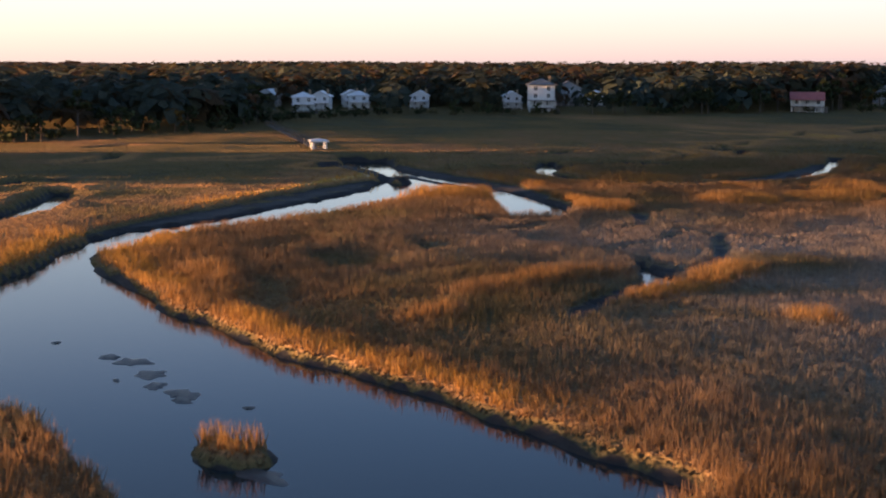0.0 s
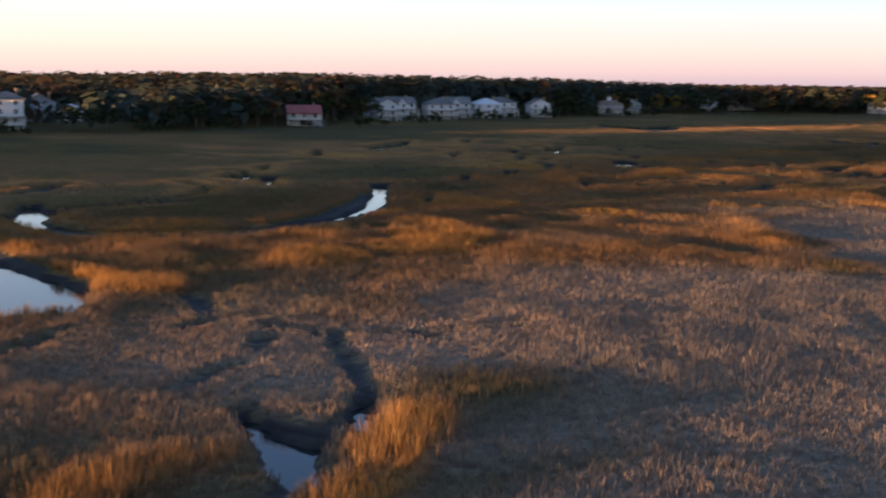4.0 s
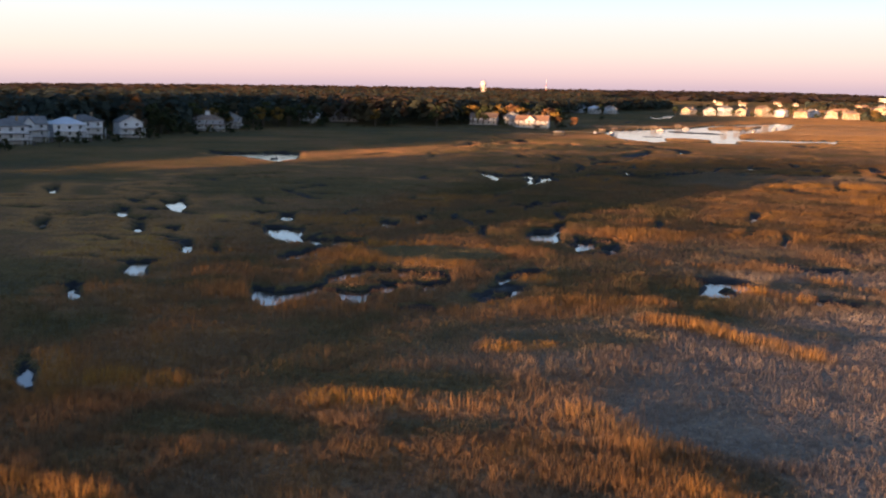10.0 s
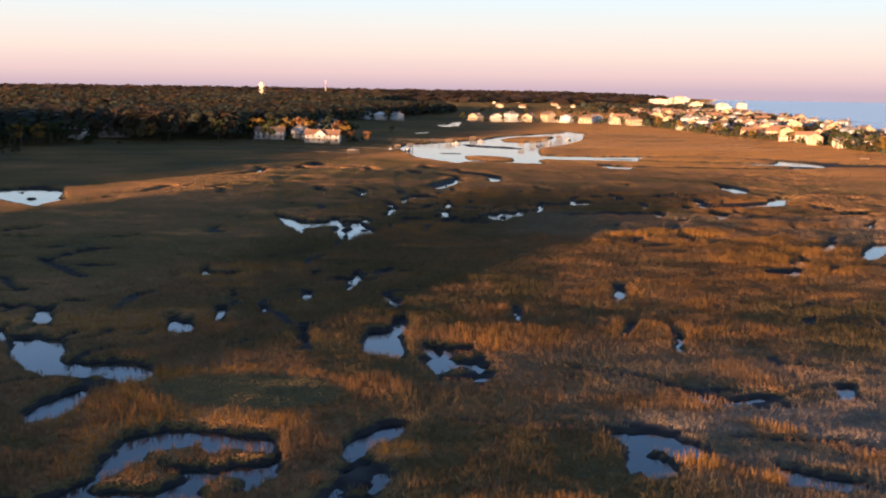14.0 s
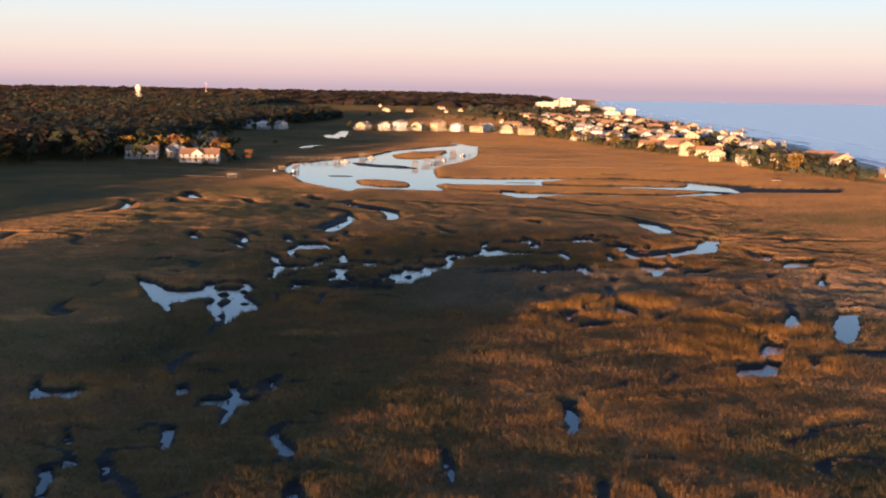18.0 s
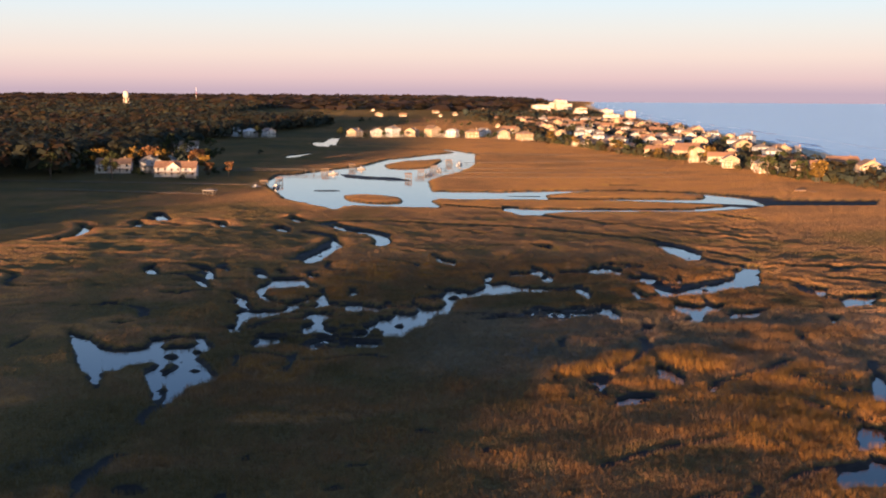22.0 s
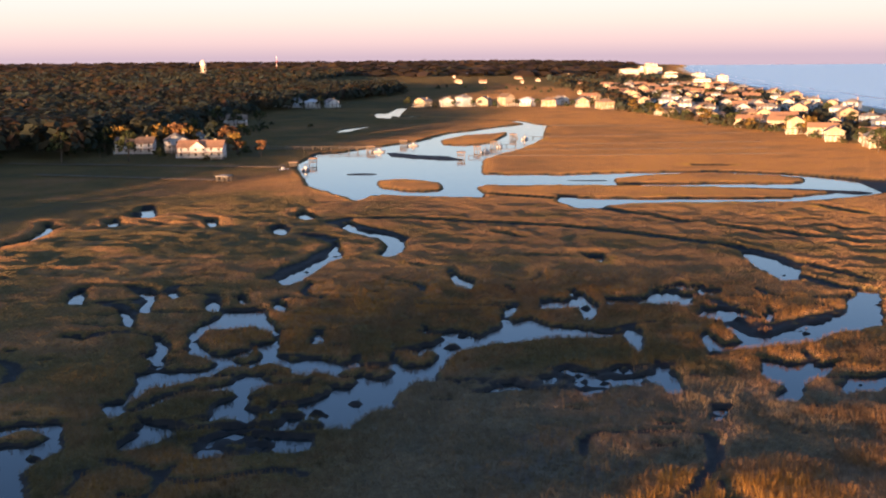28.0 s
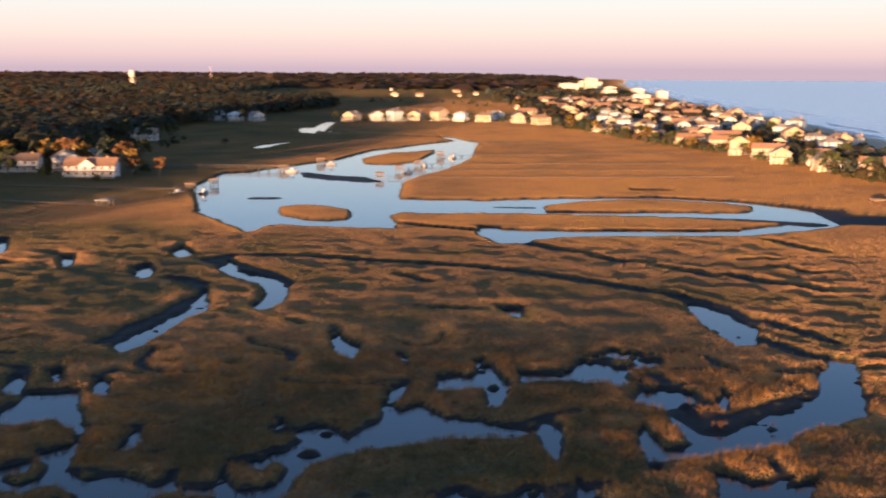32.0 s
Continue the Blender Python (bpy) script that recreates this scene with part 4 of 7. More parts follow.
ditch(-45.2, 39.8, 1.1, -44.6, 42.9, 1.1)
ditch(-54.1, 55.3, 1.4, -55, 65.9, 1.6, -54.2, 70.8, 1.7)
ditch(-67.6, 50.8, 1.4, -67.4, 56.9, 1.5, -65.1, 55.3, 1.4)
ditch(-59.9, 39.6, 1.2, -60.1, 44.7, 1.2, -56, 43.6, 1.2)
ditch(-53.3, 37.5, 1.1, -53.3, 40.7, 1.1)
ditch(-2.4, 58.9, 1.3, -0.6, 61.1, 1.3)
ditch(-1.7, 69.3, 1.5, -0.7, 64.3, 1.4)
ditch(13.2, 89.1, 1.8, 14.5, 87.8, 1.8)
ditch(19, 57.8, 1.3, 19.6, 50.3, 1.1)
ditch(31.2, 27.9, 0.9, 35.2, 30.4, 0.9)
ditch(25.1, 21.6, 0.9, 29.1, 25.5, 0.9)
ditch(5.8, 33.1, 0.9, 8.8, 31, 0.9, 12.9, 29.7, 0.9, 16.7, 26.2, 0.9)
ditch(26.4, 41.6, 1, 28.9, 41.1, 1, 29.1, 37, 1, 35.1, 35.4, 0.9)
ditch(9.3, 9, 0.9, 5.8, 10, 0.9, 0.7, 10.3, 0.9, -4.5, 10.4, 0.9)
ditch(25.7, -1, 0.9, 30.2, -3.5, 0.9)
ditch(40.5, 77.2, 1.6, 48.1, 80.9, 1.7)
ditch(43.1, 64.4, 1.4, 46.6, 59.2, 1.3)
ditch(38.4, 108.7, 2.2, 45.2, 110.1, 2.3)
ditch(-70.8, 16.7, 1.6, -67.4, 19.3, 1.6, -61.2, 16.2, 1.5)
ditch(-59, -5.6, 1.1, -59.1, -3.2, 1.2)
ditch(-57.5, -5.1, 1.1, -55.9, -3.9, 1.1)
ditch(-90.3, 32.8, 2.1, -92.6, 40.5, 2.3)
ditch(-84.5, 23.1, 1.8, -83.9, 26.1, 1.9)
ditch(-68.5, 79.3, 3, -81.9, 94.3, 3.4)
ditch(-66.2, -0.1, 1.3, -63.9, -3, 1.2)
ditch(-98.7, 63.1, 2.8, -93.2, 56.8, 2.6)
ditch(-89.9, 54, 2.5, -81.3, 49.7, 2.4, -74.8, 45, 2.2)
ditch(-56.9, 38.8, 1.9, -49.7, 30.2, 1.7)
ditch(-46.9, 23.6, 1.5, -40.9, 16.6, 1.4, -38.2, 17.5, 1.4)
ditch(-24.2, -84.2, 0.9, -20.1, -82.7, 0.9)
ditch(-56.3, -22.1, 2.2, -54.4, -20.8, 2.2)
ditch(-87.9, -1.8, 3.2, -84.7, -3, 3.1)
ditch(-60.8, -3.8, 2.7, -57.4, -4.4, 2.6)
ditch(-63.9, 15, 3.2, -60.2, 14.1, 3.2)
ditch(-46, -54.3, 5.5, -40.8, -61.8, 4.7, -36.1, -70, 4, -32.9, -77.4, 3.4, -30.5, -85.2, 2.9, -30, -89.8, 2.7, -30.8, -93.2, 2.5)
ditch(-58, -42.1, 3.5, -54.8, -41.3, 3.4)
ditch(-75.5, -18.4, 3, -65.1, -21.6, 2.7)
ditch(-12.1, -176.5, 3.6, -16, -171.4, 4, -20.8, -165.5, 4.5, -34.1, -150.1, 6.1, -47.3, -133.9, 6.5)
ditch(-67.1, -121.2, 4.3, -49.9, -121.6, 4.3, -37.1, -120.6, 3.9, -12.5, -125.8, 2.7)
ditch(-51.7, -104.8, 4.1, -37.6, -107.9, 3.8, -31.5, -103.6, 3.7, -27.2, -98.1, 3.7, -27.6, -88.6, 4, -30.6, -76.7, 4.1, -36.2, -64.6, 4.1)
ditch(-17.9, -130.5, 3.8, -19.2, -127.6, 3.9, -14.1, -127.4, 3.7)
ditch(3.3, -152.2, 0.9, 3.4, -149.5, 0.9)
ditch(12, -126.1, 1, 17.3, -130.7, 0.9, 21.7, -134.3, 0.9)
ditch(27.8, -145.4, 0.9, 30, -149.7, 0.9, 32.6, -154.1, 0.9, 35.3, -157.2, 0.9)
ditch(15.2, -141, 0.9, 13.3, -137, 0.9, 12.6, -134.8, 0.9)
ditch(10.9, -131.9, 1, 9.1, -129, 1.1)
ditch(3.3, -131.2, 1.1, 3.2, -128, 1.2)
ditch(-9.8, -126.2, 1.4, -4.9, -123.1, 1.4, 1.3, -126.5, 1.2)
ditch(6.6, -127, 1.1, 10.7, -125.5, 1.1, 14, -121.7, 1.1, 17.1, -122.6, 1)
ditch(15.5, -120.6, 1, 18.1, -115, 1.1)
ditch(20.7, -140.9, 0.9, 24.4, -140.7, 0.9, 24, -137.9, 0.9)
ditch(-11, -145.4, 1.2, -11, -140.7, 1.3, -4.9, -140.4, 1.2)
ditch(2, -144.4, 1, 0.7, -139.9, 1.1, -0.8, -135.5, 1.2)
ditch(-76.9, -126.3, 3.3, -87.2, -131.3, 3.4, -84.3, -141, 3.3, -85.3, -149, 3.2)
ditch(-77.3, -97.1, 3.4, -79.1, -85.1, 3.4, -85.6, -77.3, 3.4)
ditch(-57.9, -88.8, 3.3, -56.4, -79.3, 3.4)
ditch(-109.7, -5.1, 3.4, -100.4, -7.5, 3.4)
ditch(-116.5, -156.6, 3.4, -121.1, -150.3, 3.4)
ditch(74.3, 256, 4.6, 85.3, 251.3, 4.6, 96.2, 249.8, 4.6, 107.8, 247.5, 4.6)
gold(0.5, -30.1, 155.6, 4.5, -25.8, 155.5, 4.5)
gold(0.5, -29.1, 133.4, 3.3, -26.3, 135, 3.3)
gold(0.5, -24, 135.8, 3.4, -21.2, 137.4, 3.4, -16.8, 137.7, 3.4)
gold(0.5, -19.3, 130.4, 3.1, -12.8, 130.2, 3.1)
gold(1, 15.1, 147.6, 4, 18.3, 148.5, 4)
gold(1, 19.6, 151, 4.2, 22.3, 152.6, 4.3)
gold(1, 25.2, 160, 4.7, 28, 159, 4.7)
gold(1, 24.3, 154.4, 4.4, 28.8, 153.5, 4.3)
gold(1, 23.3, 149.9, 4.1, 25.6, 149.4, 4.1)
gold(1, 31, 157.8, 4.6, 33.3, 158.3, 4.6)
gold(1, 32.9, 152.8, 4.3, 35.1, 151.7, 4.3)
gold(1, 34.4, 158.3, 4.7, 36, 158.9, 4.7)
gold(0.8, 37.5, 156, 4.5, 38.9, 156, 4.5)
gold(0.8, 13, 138.4, 3.5, 14.6, 138.8, 3.5)
gold(0.8, 22.6, 143.2, 3.7, 26.8, 142.6, 3.7)
gold(0.8, 28.9, 141.9, 3.7, 32, 141.1, 3.7)
gold(0.8, 29.4, 134.8, 3.3, 35.4, 134.2, 3.3, 40.8, 133.7, 3.3)
gold(0.8, 39.9, 146.4, 4, 46.1, 148.7, 4.2, 51.9, 153.8, 4.5)
gold(0.9, 45.6, 145, 4, 51.1, 149.3, 4.3, 55, 147.3, 4.2)
gold(0.9, 48.8, 142.6, 3.9, 51.1, 141, 3.8)
gold(1, 46.3, 133.6, 3.4, 49.2, 132, 3.3)
gold(0.7, 53.2, 171.9, 5.6, 58.7, 176.3, 6, 63.8, 176.9, 6.1)
gold(0.6, 45.6, 167.1, 5.3, 49.2, 166.4, 5.3)
gold(0.6, 45.1, 181, 6.2, 48.9, 181, 6.2)
gold(0.5, 39.7, 132.2, 3.3, 43.3, 130.2, 3.2, 44.3, 123, 2.9)
gold(0.8, 35.9, 154, 8.3, 30.7, 157.5, 8.5)
gold(0.8, 36.2, 120.8, 5.8, 42.4, 123.1, 6, 45.1, 118.2, 5.7)
gold(0.7, 34.6, 117.2, 5.6, 37.8, 111.1, 5.2)
gold(0.8, 49.1, 129.2, 6.5, 58.2, 134, 6.9)
gold(0.6, 52.6, 175.1, 9, 64.5, 179.6, 9)
gold(0.6, 36.4, 161.9, 8.9, 23.9, 157.8, 8.5)
gold(0.5, -12.7, 77, 3.1, -7, 81, 3.3)
gold(0.5, -46.4, 95, 4.3, -43.9, 95.7, 4.3)
gold(0.5, -36.2, 107.1, 4.9, -32.5, 108.7, 5)
gold(0.6, 54.4, 122.4, 6.1, 58.2, 119.3, 5.9)
gold(1, 15.8, 0.5, 2.4, 19.1, -1.2, 2.3, 21.9, -2.8, 2.3)
gold(0.8, 23.2, 13.6, 3.1, 26.8, 8.8, 2.9, 29.5, 6, 2.7, 31.7, 2.5, 2.5)
gold(0.5, 23.4, 33.5, 4.3, 28.3, 24.7, 3.8)
gold(0.6, -3.3, 62.3, 6.5, -6.4, 63, 6.6)
gold(0.6, 1.9, 18.2, 3.4, 4.1, 19, 3.4)
gold(0.7, -3.6, 43.4, 5.1, -2.4, 40.5, 4.9)
gold(1, -10.5, -0.2, 2.5, -7.3, 0.3, 2.5)
gold(0.8, -9.2, -16.4, 2.3, -5.5, -14.4, 2.4, -1.2, -12.9, 2.5)
gold(0.5, -30.3, -26.5, 2.1, -26.5, -24.6, 2.1, -20.1, -24.9, 2)
gold(1, -3.2, -36.4, 2.2, 0.2, -33.8, 2.3)
gold(0.8, -8.8, -17.5, 3.4, -2.2, -14.2, 3.5, 2.5, -11.5, 3.6, 7.6, -11, 3.6)
gold(0.9, 8, -18.4, 3.1, 12.7, -21.6, 2.9, 17, -25.4, 2.6, 20.8, -28.9, 2.4, 23.3, -31, 2.3)
gold(0.8, -30.7, 4.9, 5.4, -24.4, 6, 5.4, -18.1, 6.7, 5.3)
gold(0.6, -36.2, 8.6, 5.9, -25.7, 10.3, 5.7)
gold(0.6, -16.5, 19.4, 6.3, -12.6, 20.7, 6.3)
gold(0.5, -51.4, -25.5, 3.8, -45.7, -27.2, 3.6, -38.9, -31, 3.2)
gold(0.4, -38, -35, 2.9, -29.2, -27.3, 3.2, -21.2, -21.5, 3.4)
gold(0.6, -49.7, -12.9, 4.6, -44.7, -8.2, 4.8, -40.8, -6.9, 4.8)
gold(0.6, 2.5, 44.7, 8.3, -4, 47.8, 8.7)
gold(0.7, 10.1, 18.8, 5.8, 18.2, 19.7, 5.8)
gold(0.8, -31.9, -90.1, 3.3, -30.3, -86, 3.5)
gold(0.7, -21.5, -95.7, 2.6, -18.9, -93.2, 2.6)
gold(0.9, -20.7, -79.1, 3.5, -14.8, -79.3, 3.3)
gold(0.8, -15.8, -87.9, 2.8, -14, -85.5, 2.9)
gold(0.8, -11.4, -91, 2.5, -9.1, -87.9, 2.6)
gold(0.8, -27.1, -57.7, 5.4, -24, -56.6, 5.3)
gold(0.6, -51.1, -24.6, 9, -42.7, -22.7, 9, -36.6, -18.7, 9)
gold(0.9, -10.6, -55.8, 4.8, -6.4, -55.9, 4.6)
gold(0.6, -7.5, -22, 7.8, -0.1, -14.4, 8.3)
gold(0.6, 7.3, -54.1, 4.3, 13.8, -61.2, 3.6, 17.4, -68.2, 3)
gold(0.7, 12.7, -178.7, 2.8, 21.1, -177.7, 2.2, 26.8, -174.7, 2)
gold(0.6, 10.4, -173.4, 3.1, 19.5, -173.8, 2.4)
gold(0.7, -51.2, -170, 9, -51.9, -163.9, 9, -49.1, -156.9, 9)
gold(0.8, -29.5, -160.5, 7.3, -32.8, -153.6, 8, -37.3, -146.4, 8.9, -39.3, -142.3, 9)
gold(0.9, -29.8, -135.6, 8.7, -25.2, -128.7, 8.6)
gold(0.8, -20.4, -125.5, 8.3, -9.1, -124.1, 7.2)
gold(0.7, 26.7, -160.9, 2.4, 25.6, -157.7, 2.6, 22.9, -151.6, 3, 23.8, -145.5, 3.2)
gold(0.9, 32.4, -150, 2.4, 30.1, -143.7, 2.8, 26.9, -136.5, 3.4)
gold(0.7, -10.1, -106.2, 8.6, -10.2, -103.8, 8.8)
gold(0.7, -7.9, -94.3, 9, -10, -84.8, 9)
gold(0.9, 40, -144.4, 2.2, 42.8, -145.3, 2.1)
gold(0.7, 32.6, -167.9, 2, 29.5, -163.1, 2.1)
dark(10.2, -13.5, 5.1, 17.2, -16.4, 4.8, 24.3, -20.6, 4.3)
dark(-0.2, -32.4, 3.6, 3.4, -27.6, 4)
dark(-4.3, -24.6, 4.4, 3.6, -21.7, 4.5)
dark(8.7, -3.3, 6.2, 11.9, -3.6, 6.1)
dark(17.9, 6.6, 7.1, 23.4, 7, 7.1, 27.1, 6.8, 7)
dark(-12.2, -16.3, 5.3, -9.3, -10.5, 5.8)
dark(18.4, 27.3, 9, 27.8, 24.8, 9)
dark(-9.9, -51, 7.8, -2.9, -48.5, 7.7)
dark(-2.6, -60.6, 6.2, 1.4, -59.1, 6.2)
dark(1.2, -31.7, 9, 5.9, -26.4, 9)
dark(15.5, -63.1, 5.2, 18.8, -65.3, 4.8)
dark(-17.3, -65.8, 6.5, -9.4, -64.1, 6.2)
dark(10.3, -72.4, 4.4, 15, -73.6, 4.1)
dark(11.7, -176.9, 4.3, 14.2, -175.7, 4.1)
dark(15.8, -170.4, 4.2, 26, -173.1, 3.1)
dark(26.7, -171.7, 3.1, 27, -163.6, 3.4)
dark(9.1, -161.8, 5.3, 11.8, -161.2, 5.1)
dark(31.8, -145.2, 4, 36.3, -135.8, 4.2)
dark(35.7, -150.6, 3.3, 40.4, -146.9, 3.2)


def value_noise(x, y, size, seed):
    """Smooth noise from 0 to 1, with bumps of about that size."""
    x, y = np.asarray(x, float) / size, np.asarray(y, float) / size
    i, j = np.floor(x).astype(np.int64), np.floor(y).astype(np.int64)
    u, v = x - i, y - j
    u, v = u * u * (3 - 2 * u), v * v * (3 - 2 * v)

    def spot(a, b):
        h = np.sin(a * 127.1 + b * 311.7 + seed * 74.7) * 43758.5453
        return h - np.floor(h)
    return (spot(i, j) * (1 - u) + spot(i + 1, j) * u) * (1 - v) + (spot(i, j + 1) * (1 - u) + spot(i + 1, j + 1) * u) * v


def fbm(x, y, size, seed, octaves=4):
    total, weight = 0.0, 0.0
    for k in range(octaves):
        total = total + value_noise(x, y, size / 2 ** k, seed + k) * 0.5 ** k
        weight += 0.5 ** k
    return total / weight


def along(table, key):
    a = np.array(table, float)
    return np.interp(key, a[:, 0], a[:, 1])


def outline_distance(x, y, poly):
    """Distance to a closed outline; negative inside."""
    poly = np.array(poly, float)
    best, inside = np.full(x.shape, 1e9), np.zeros(x.shape, bool)
    for (ax, ay), (bx, by) in zip(poly, np.roll(poly, -1, 0)):
        dx, dy = bx - ax, by - ay
        t = np.clip(((x - ax) * dx + (y - ay) * dy) / (dx * dx + dy * dy + 1e-9), 0, 1)
        best = np.minimum(best, np.hypot(x - ax - t * dx, y - ay - t * dy))
        if by != ay:
            inside ^= ((ay > y) != (by > y)) & (x < (bx - ax) * (y - ay) / (by - ay) + ax)
    return np.where(inside, -best, best)


def strip_distance(x, y, strip):
    """Distance to the outline of a strip between two banks; negative inside."""
    s = np.array(strip, float)
    return outline_distance(x, y, np.concatenate([s[:, :2], s[::-1, 2:]]))


def line_distance(x, y, line):
    """Distance to the edge of a band along a line of (x, y, width)."""
    best = np.full(x.shape, 1e9)
    for (ax, ay, aw), (bx, by, bw) in zip(line, line[1:]):
        dx, dy = bx - ax, by - ay
        t = np.clip(((x - ax) * dx + (y - ay) * dy) / (dx * dx + dy * dy + 1e-9), 0, 1)
        best = np.minimum(best, np.hypot(x - ax - t * dx, y - ay - t * dy) - (aw + (bw - aw) * t) / 2)
    return best


FAR = 14.0


def mounds(x, y, size, small, large, share, seed, stretch=1.0):
    """How far inside the nearest of many scattered round patches a place lies; negative between them."""
    x = x / stretch
    i, j = np.floor(x / size), np.floor(y / size)
    best = np.full(x.shape, -9.0)
    for a in (-1, 0, 1):
        for b in (-1, 0, 1):
            h = [np.sin((i + a) * 127.1 + (j + b) * 311.7 + (seed + k) * 74.7) * 43758.5453 for k in range(4)]
            p, q, r, s = [v - np.floor(v) for v in h]
            inside = small + (large - small) * r ** 2 - np.hypot(x - (i + a + 0.1 + 0.8 * p) * size, y - (j + b + 0.1 + 0.8 * q) * size)
            best = np.maximum(best, np.where(s < share, inside, -9.0))
    return best


def lowest(x, y, shapes, distance, start):
    for shape in shapes:
        a = np.array(shape, float)
        xs, ys = (a[:, [0, 2]], a[:, [1, 3]]) if a.shape[1] == 4 else (a[:, 0], a[:, 1])
        m = FAR + (a[:, 2].max() / 2 if a.shape[1] == 3 else 0)
        near = np.flatnonzero((x > xs.min() - m) & (x < xs.max() + m) & (y > ys.min() - m) & (y < ys.max() + m))
        if len(near):
            start[near] = np.minimum(start[near], distance(x[near], y[near], shape))
    return start


def water_distance(x, y):
    """How far dry ground is from open water; negative in the water. Banks are ragged."""
    x, y = np.ravel(x).astype(float), np.ravel(y).astype(float)
    blank = lambda: np.full(x.shape, FAR)
    wx = x + (fbm(x, y, 5, 3, 3) - 0.5) * 2.0
    wy = y + (fbm(x, y, 5, 9, 3) - 0.5) * 2.0
    nx, ny = x + (fbm(x, y, 2.2, 13, 2) - 0.5) * 1.1, y + (fbm(x, y, 2.2, 19, 2) - 0.5) * 1.1
    d = lowest(wx, wy, BASINS, strip_distance, blank())
    d = lowest(nx, ny, CREEKS, line_distance, d)
    d = lowest(nx, ny, POOLS, outline_distance, d)
    d = np.minimum(d, np.maximum(lowest(nx, ny, DITCHES, line_distance, blank()), 0.14 + 0.3 * (fbm(x, y, 1.6, 147, 2) - 0.5)))
    # small lumps of mud lie in the pools
    lump = mounds(nx, ny, 3.6, 0.15, 0.75, 0.30, 231, 1.5)
    d = np.where((y > 120) & (y < 300), np.maximum(d, np.minimum(lump, 0.35)), d)
    # wet mud with small tufts
    flat = lowest(nx, ny, SHOALS, outline_distance, blank())
    tuft = np.maximum(mounds(nx, ny, 2.1, 0.25, 0.9, 0.8, 241, 1.3), mounds(nx, ny, 4.6, 0.4, 1.5, 0.6, 247, 1.5))
    puddle = (fbm(x, y, 2.6, 145, 3) - 0.64) * 1.7
    d = np.minimum(d, np.maximum(np.maximum(flat, tuft * 1.2), puddle))
    hump = lowest(nx, ny, HUMMOCKS, outline_distance, blank()) - 0.7
    isle = lowest(wx, wy, ISLE_STRIPS, strip_distance, blank())
    isle = np.minimum(lowest(wx, wy, ISLES, line_distance, isle), hump)
    # little winding runnels and potholes between the creeks, in patches
    here = smooth(-70, 0, y) * smooth(330, 250, y) * smooth(-150, -110, x) * smooth(120, 90, x) * (y < 330)
    pan = np.hypot((x + 25) / 9.5, (y - 16.5) / 6.5)
    line = lambda a, b: fbm(a, b, 21, 101, 2) - 0.5
    slope = np.hypot(line(x + 0.6, y) - line(x - 0.6, y), line(x, y + 0.6) - line(x, y - 0.6)) / 1.2
    lace = np.abs(line(x, y)) / np.maximum(slope, 0.012) + 5.0 * smooth(0.54, 0.46, fbm(x, y, 13, 107, 2) - 0.09 + 0.11 * smooth(185, 200, y) * smooth(310, 285, y) * smooth(45, 20, x)) + 6 * (1 - here) + 6 * (pan < 2)
    d = np.minimum(d, np.maximum(lace - 0.55, 0.08))
    west = smooth(-40, -55, x)                    # towards the woods they are pits that hold water
    pit = mounds(wx, wy, 10.5, 1.2, 3.6, 0.5, 211, 1.25) - 3.5 * smooth(0.50, 0.42, fbm(x, y, 40, 113, 2) + 0.14 * smooth(150, 110, y)) - 6 * (1 - here * west)
    hole = np.minimum(mounds(nx, ny, 7.5, 0.3, 1.2, 0.4, 215, 1.3), 0.3) - 3 * smooth(0.52, 0.44, fbm(x, y, 30, 117, 2)) - 6 * (1 - here) - 6 * (pan < 1.5)
    d = np.minimum(d, np.minimum(-pit, -hole))
    return np.maximum(d, -isle)


def growth(x, y):
    """Where the tall golden grass and the low patches of painted shade are, each from 0 to 1."""
    x, y = np.ravel(x).astype(float), np.ravel(y).astype(float)
    rough = (fbm(x, y, 4, 141, 3) - 0.5) * 3.2
    g, k = np.zeros(x.shape), np.zeros(x.shape)
    for strength, line in GOLD:
        a = np.array(line)
        near = np.flatnonzero((x > a[:, 0].min() - 9) & (x < a[:, 0].max() + 9) & (y > a[:, 1].min() - 9) & (y < a[:, 1].max() + 9))
        if len(near):
            g[near] = np.maximum(g[near], strength * smooth(1.0, -0.8, line_distance(x[near], y[near], line) + rough[near]))
    for line in SHADED:
        a = np.array(line)
        near = np.flatnonzero((x > a[:, 0].min() - 12) & (x < a[:, 0].max() + 12) & (y > a[:, 1].min() - 12) & (y < a[:, 1].max() + 12))
        if len(near):
            k[near] = np.maximum(k[near], smooth(1.5, -2.0, line_distance(x[near], y[near], line) + rough[near]))
    return g, k


def smooth(a, b, v):
    t = np.clip((v - a) / (b - a), 0, 1)
    return t * t * (3 - 2 * t)


def land(x, y):
    """How far inside the wooded land or the barrier island a place lies, in metres (negative: marsh)."""
    wob = (fbm(x, y, 30, 21, 3) - 0.5) * 16
    west = along(WEST_SHORE, y) - x
    east = x - along(EAST_SHORE, y)
    north = y - along(NORTH_SHORE, x)
    return np.maximum(np.maximum(west, east), north) + wob * 0.6


def lift(x, y):
    """The far ground comes up to the horizon."""
    r = np.hypot(x, y) + 1e-6
    return np.maximum(0, r - 1500) * 0.0046 * smooth(0.7, 0.95, y / r) * smooth(20, 600, along(SEA_SHORE, y) - x)


MARSH = 0.55
NEAR_LINE = [(70, -185, 0), (57, -176, 0), (5, -88, 0), (0, 2, 0), (0, 58, 0), (15, 205, 0)]     # the middle of the marsh


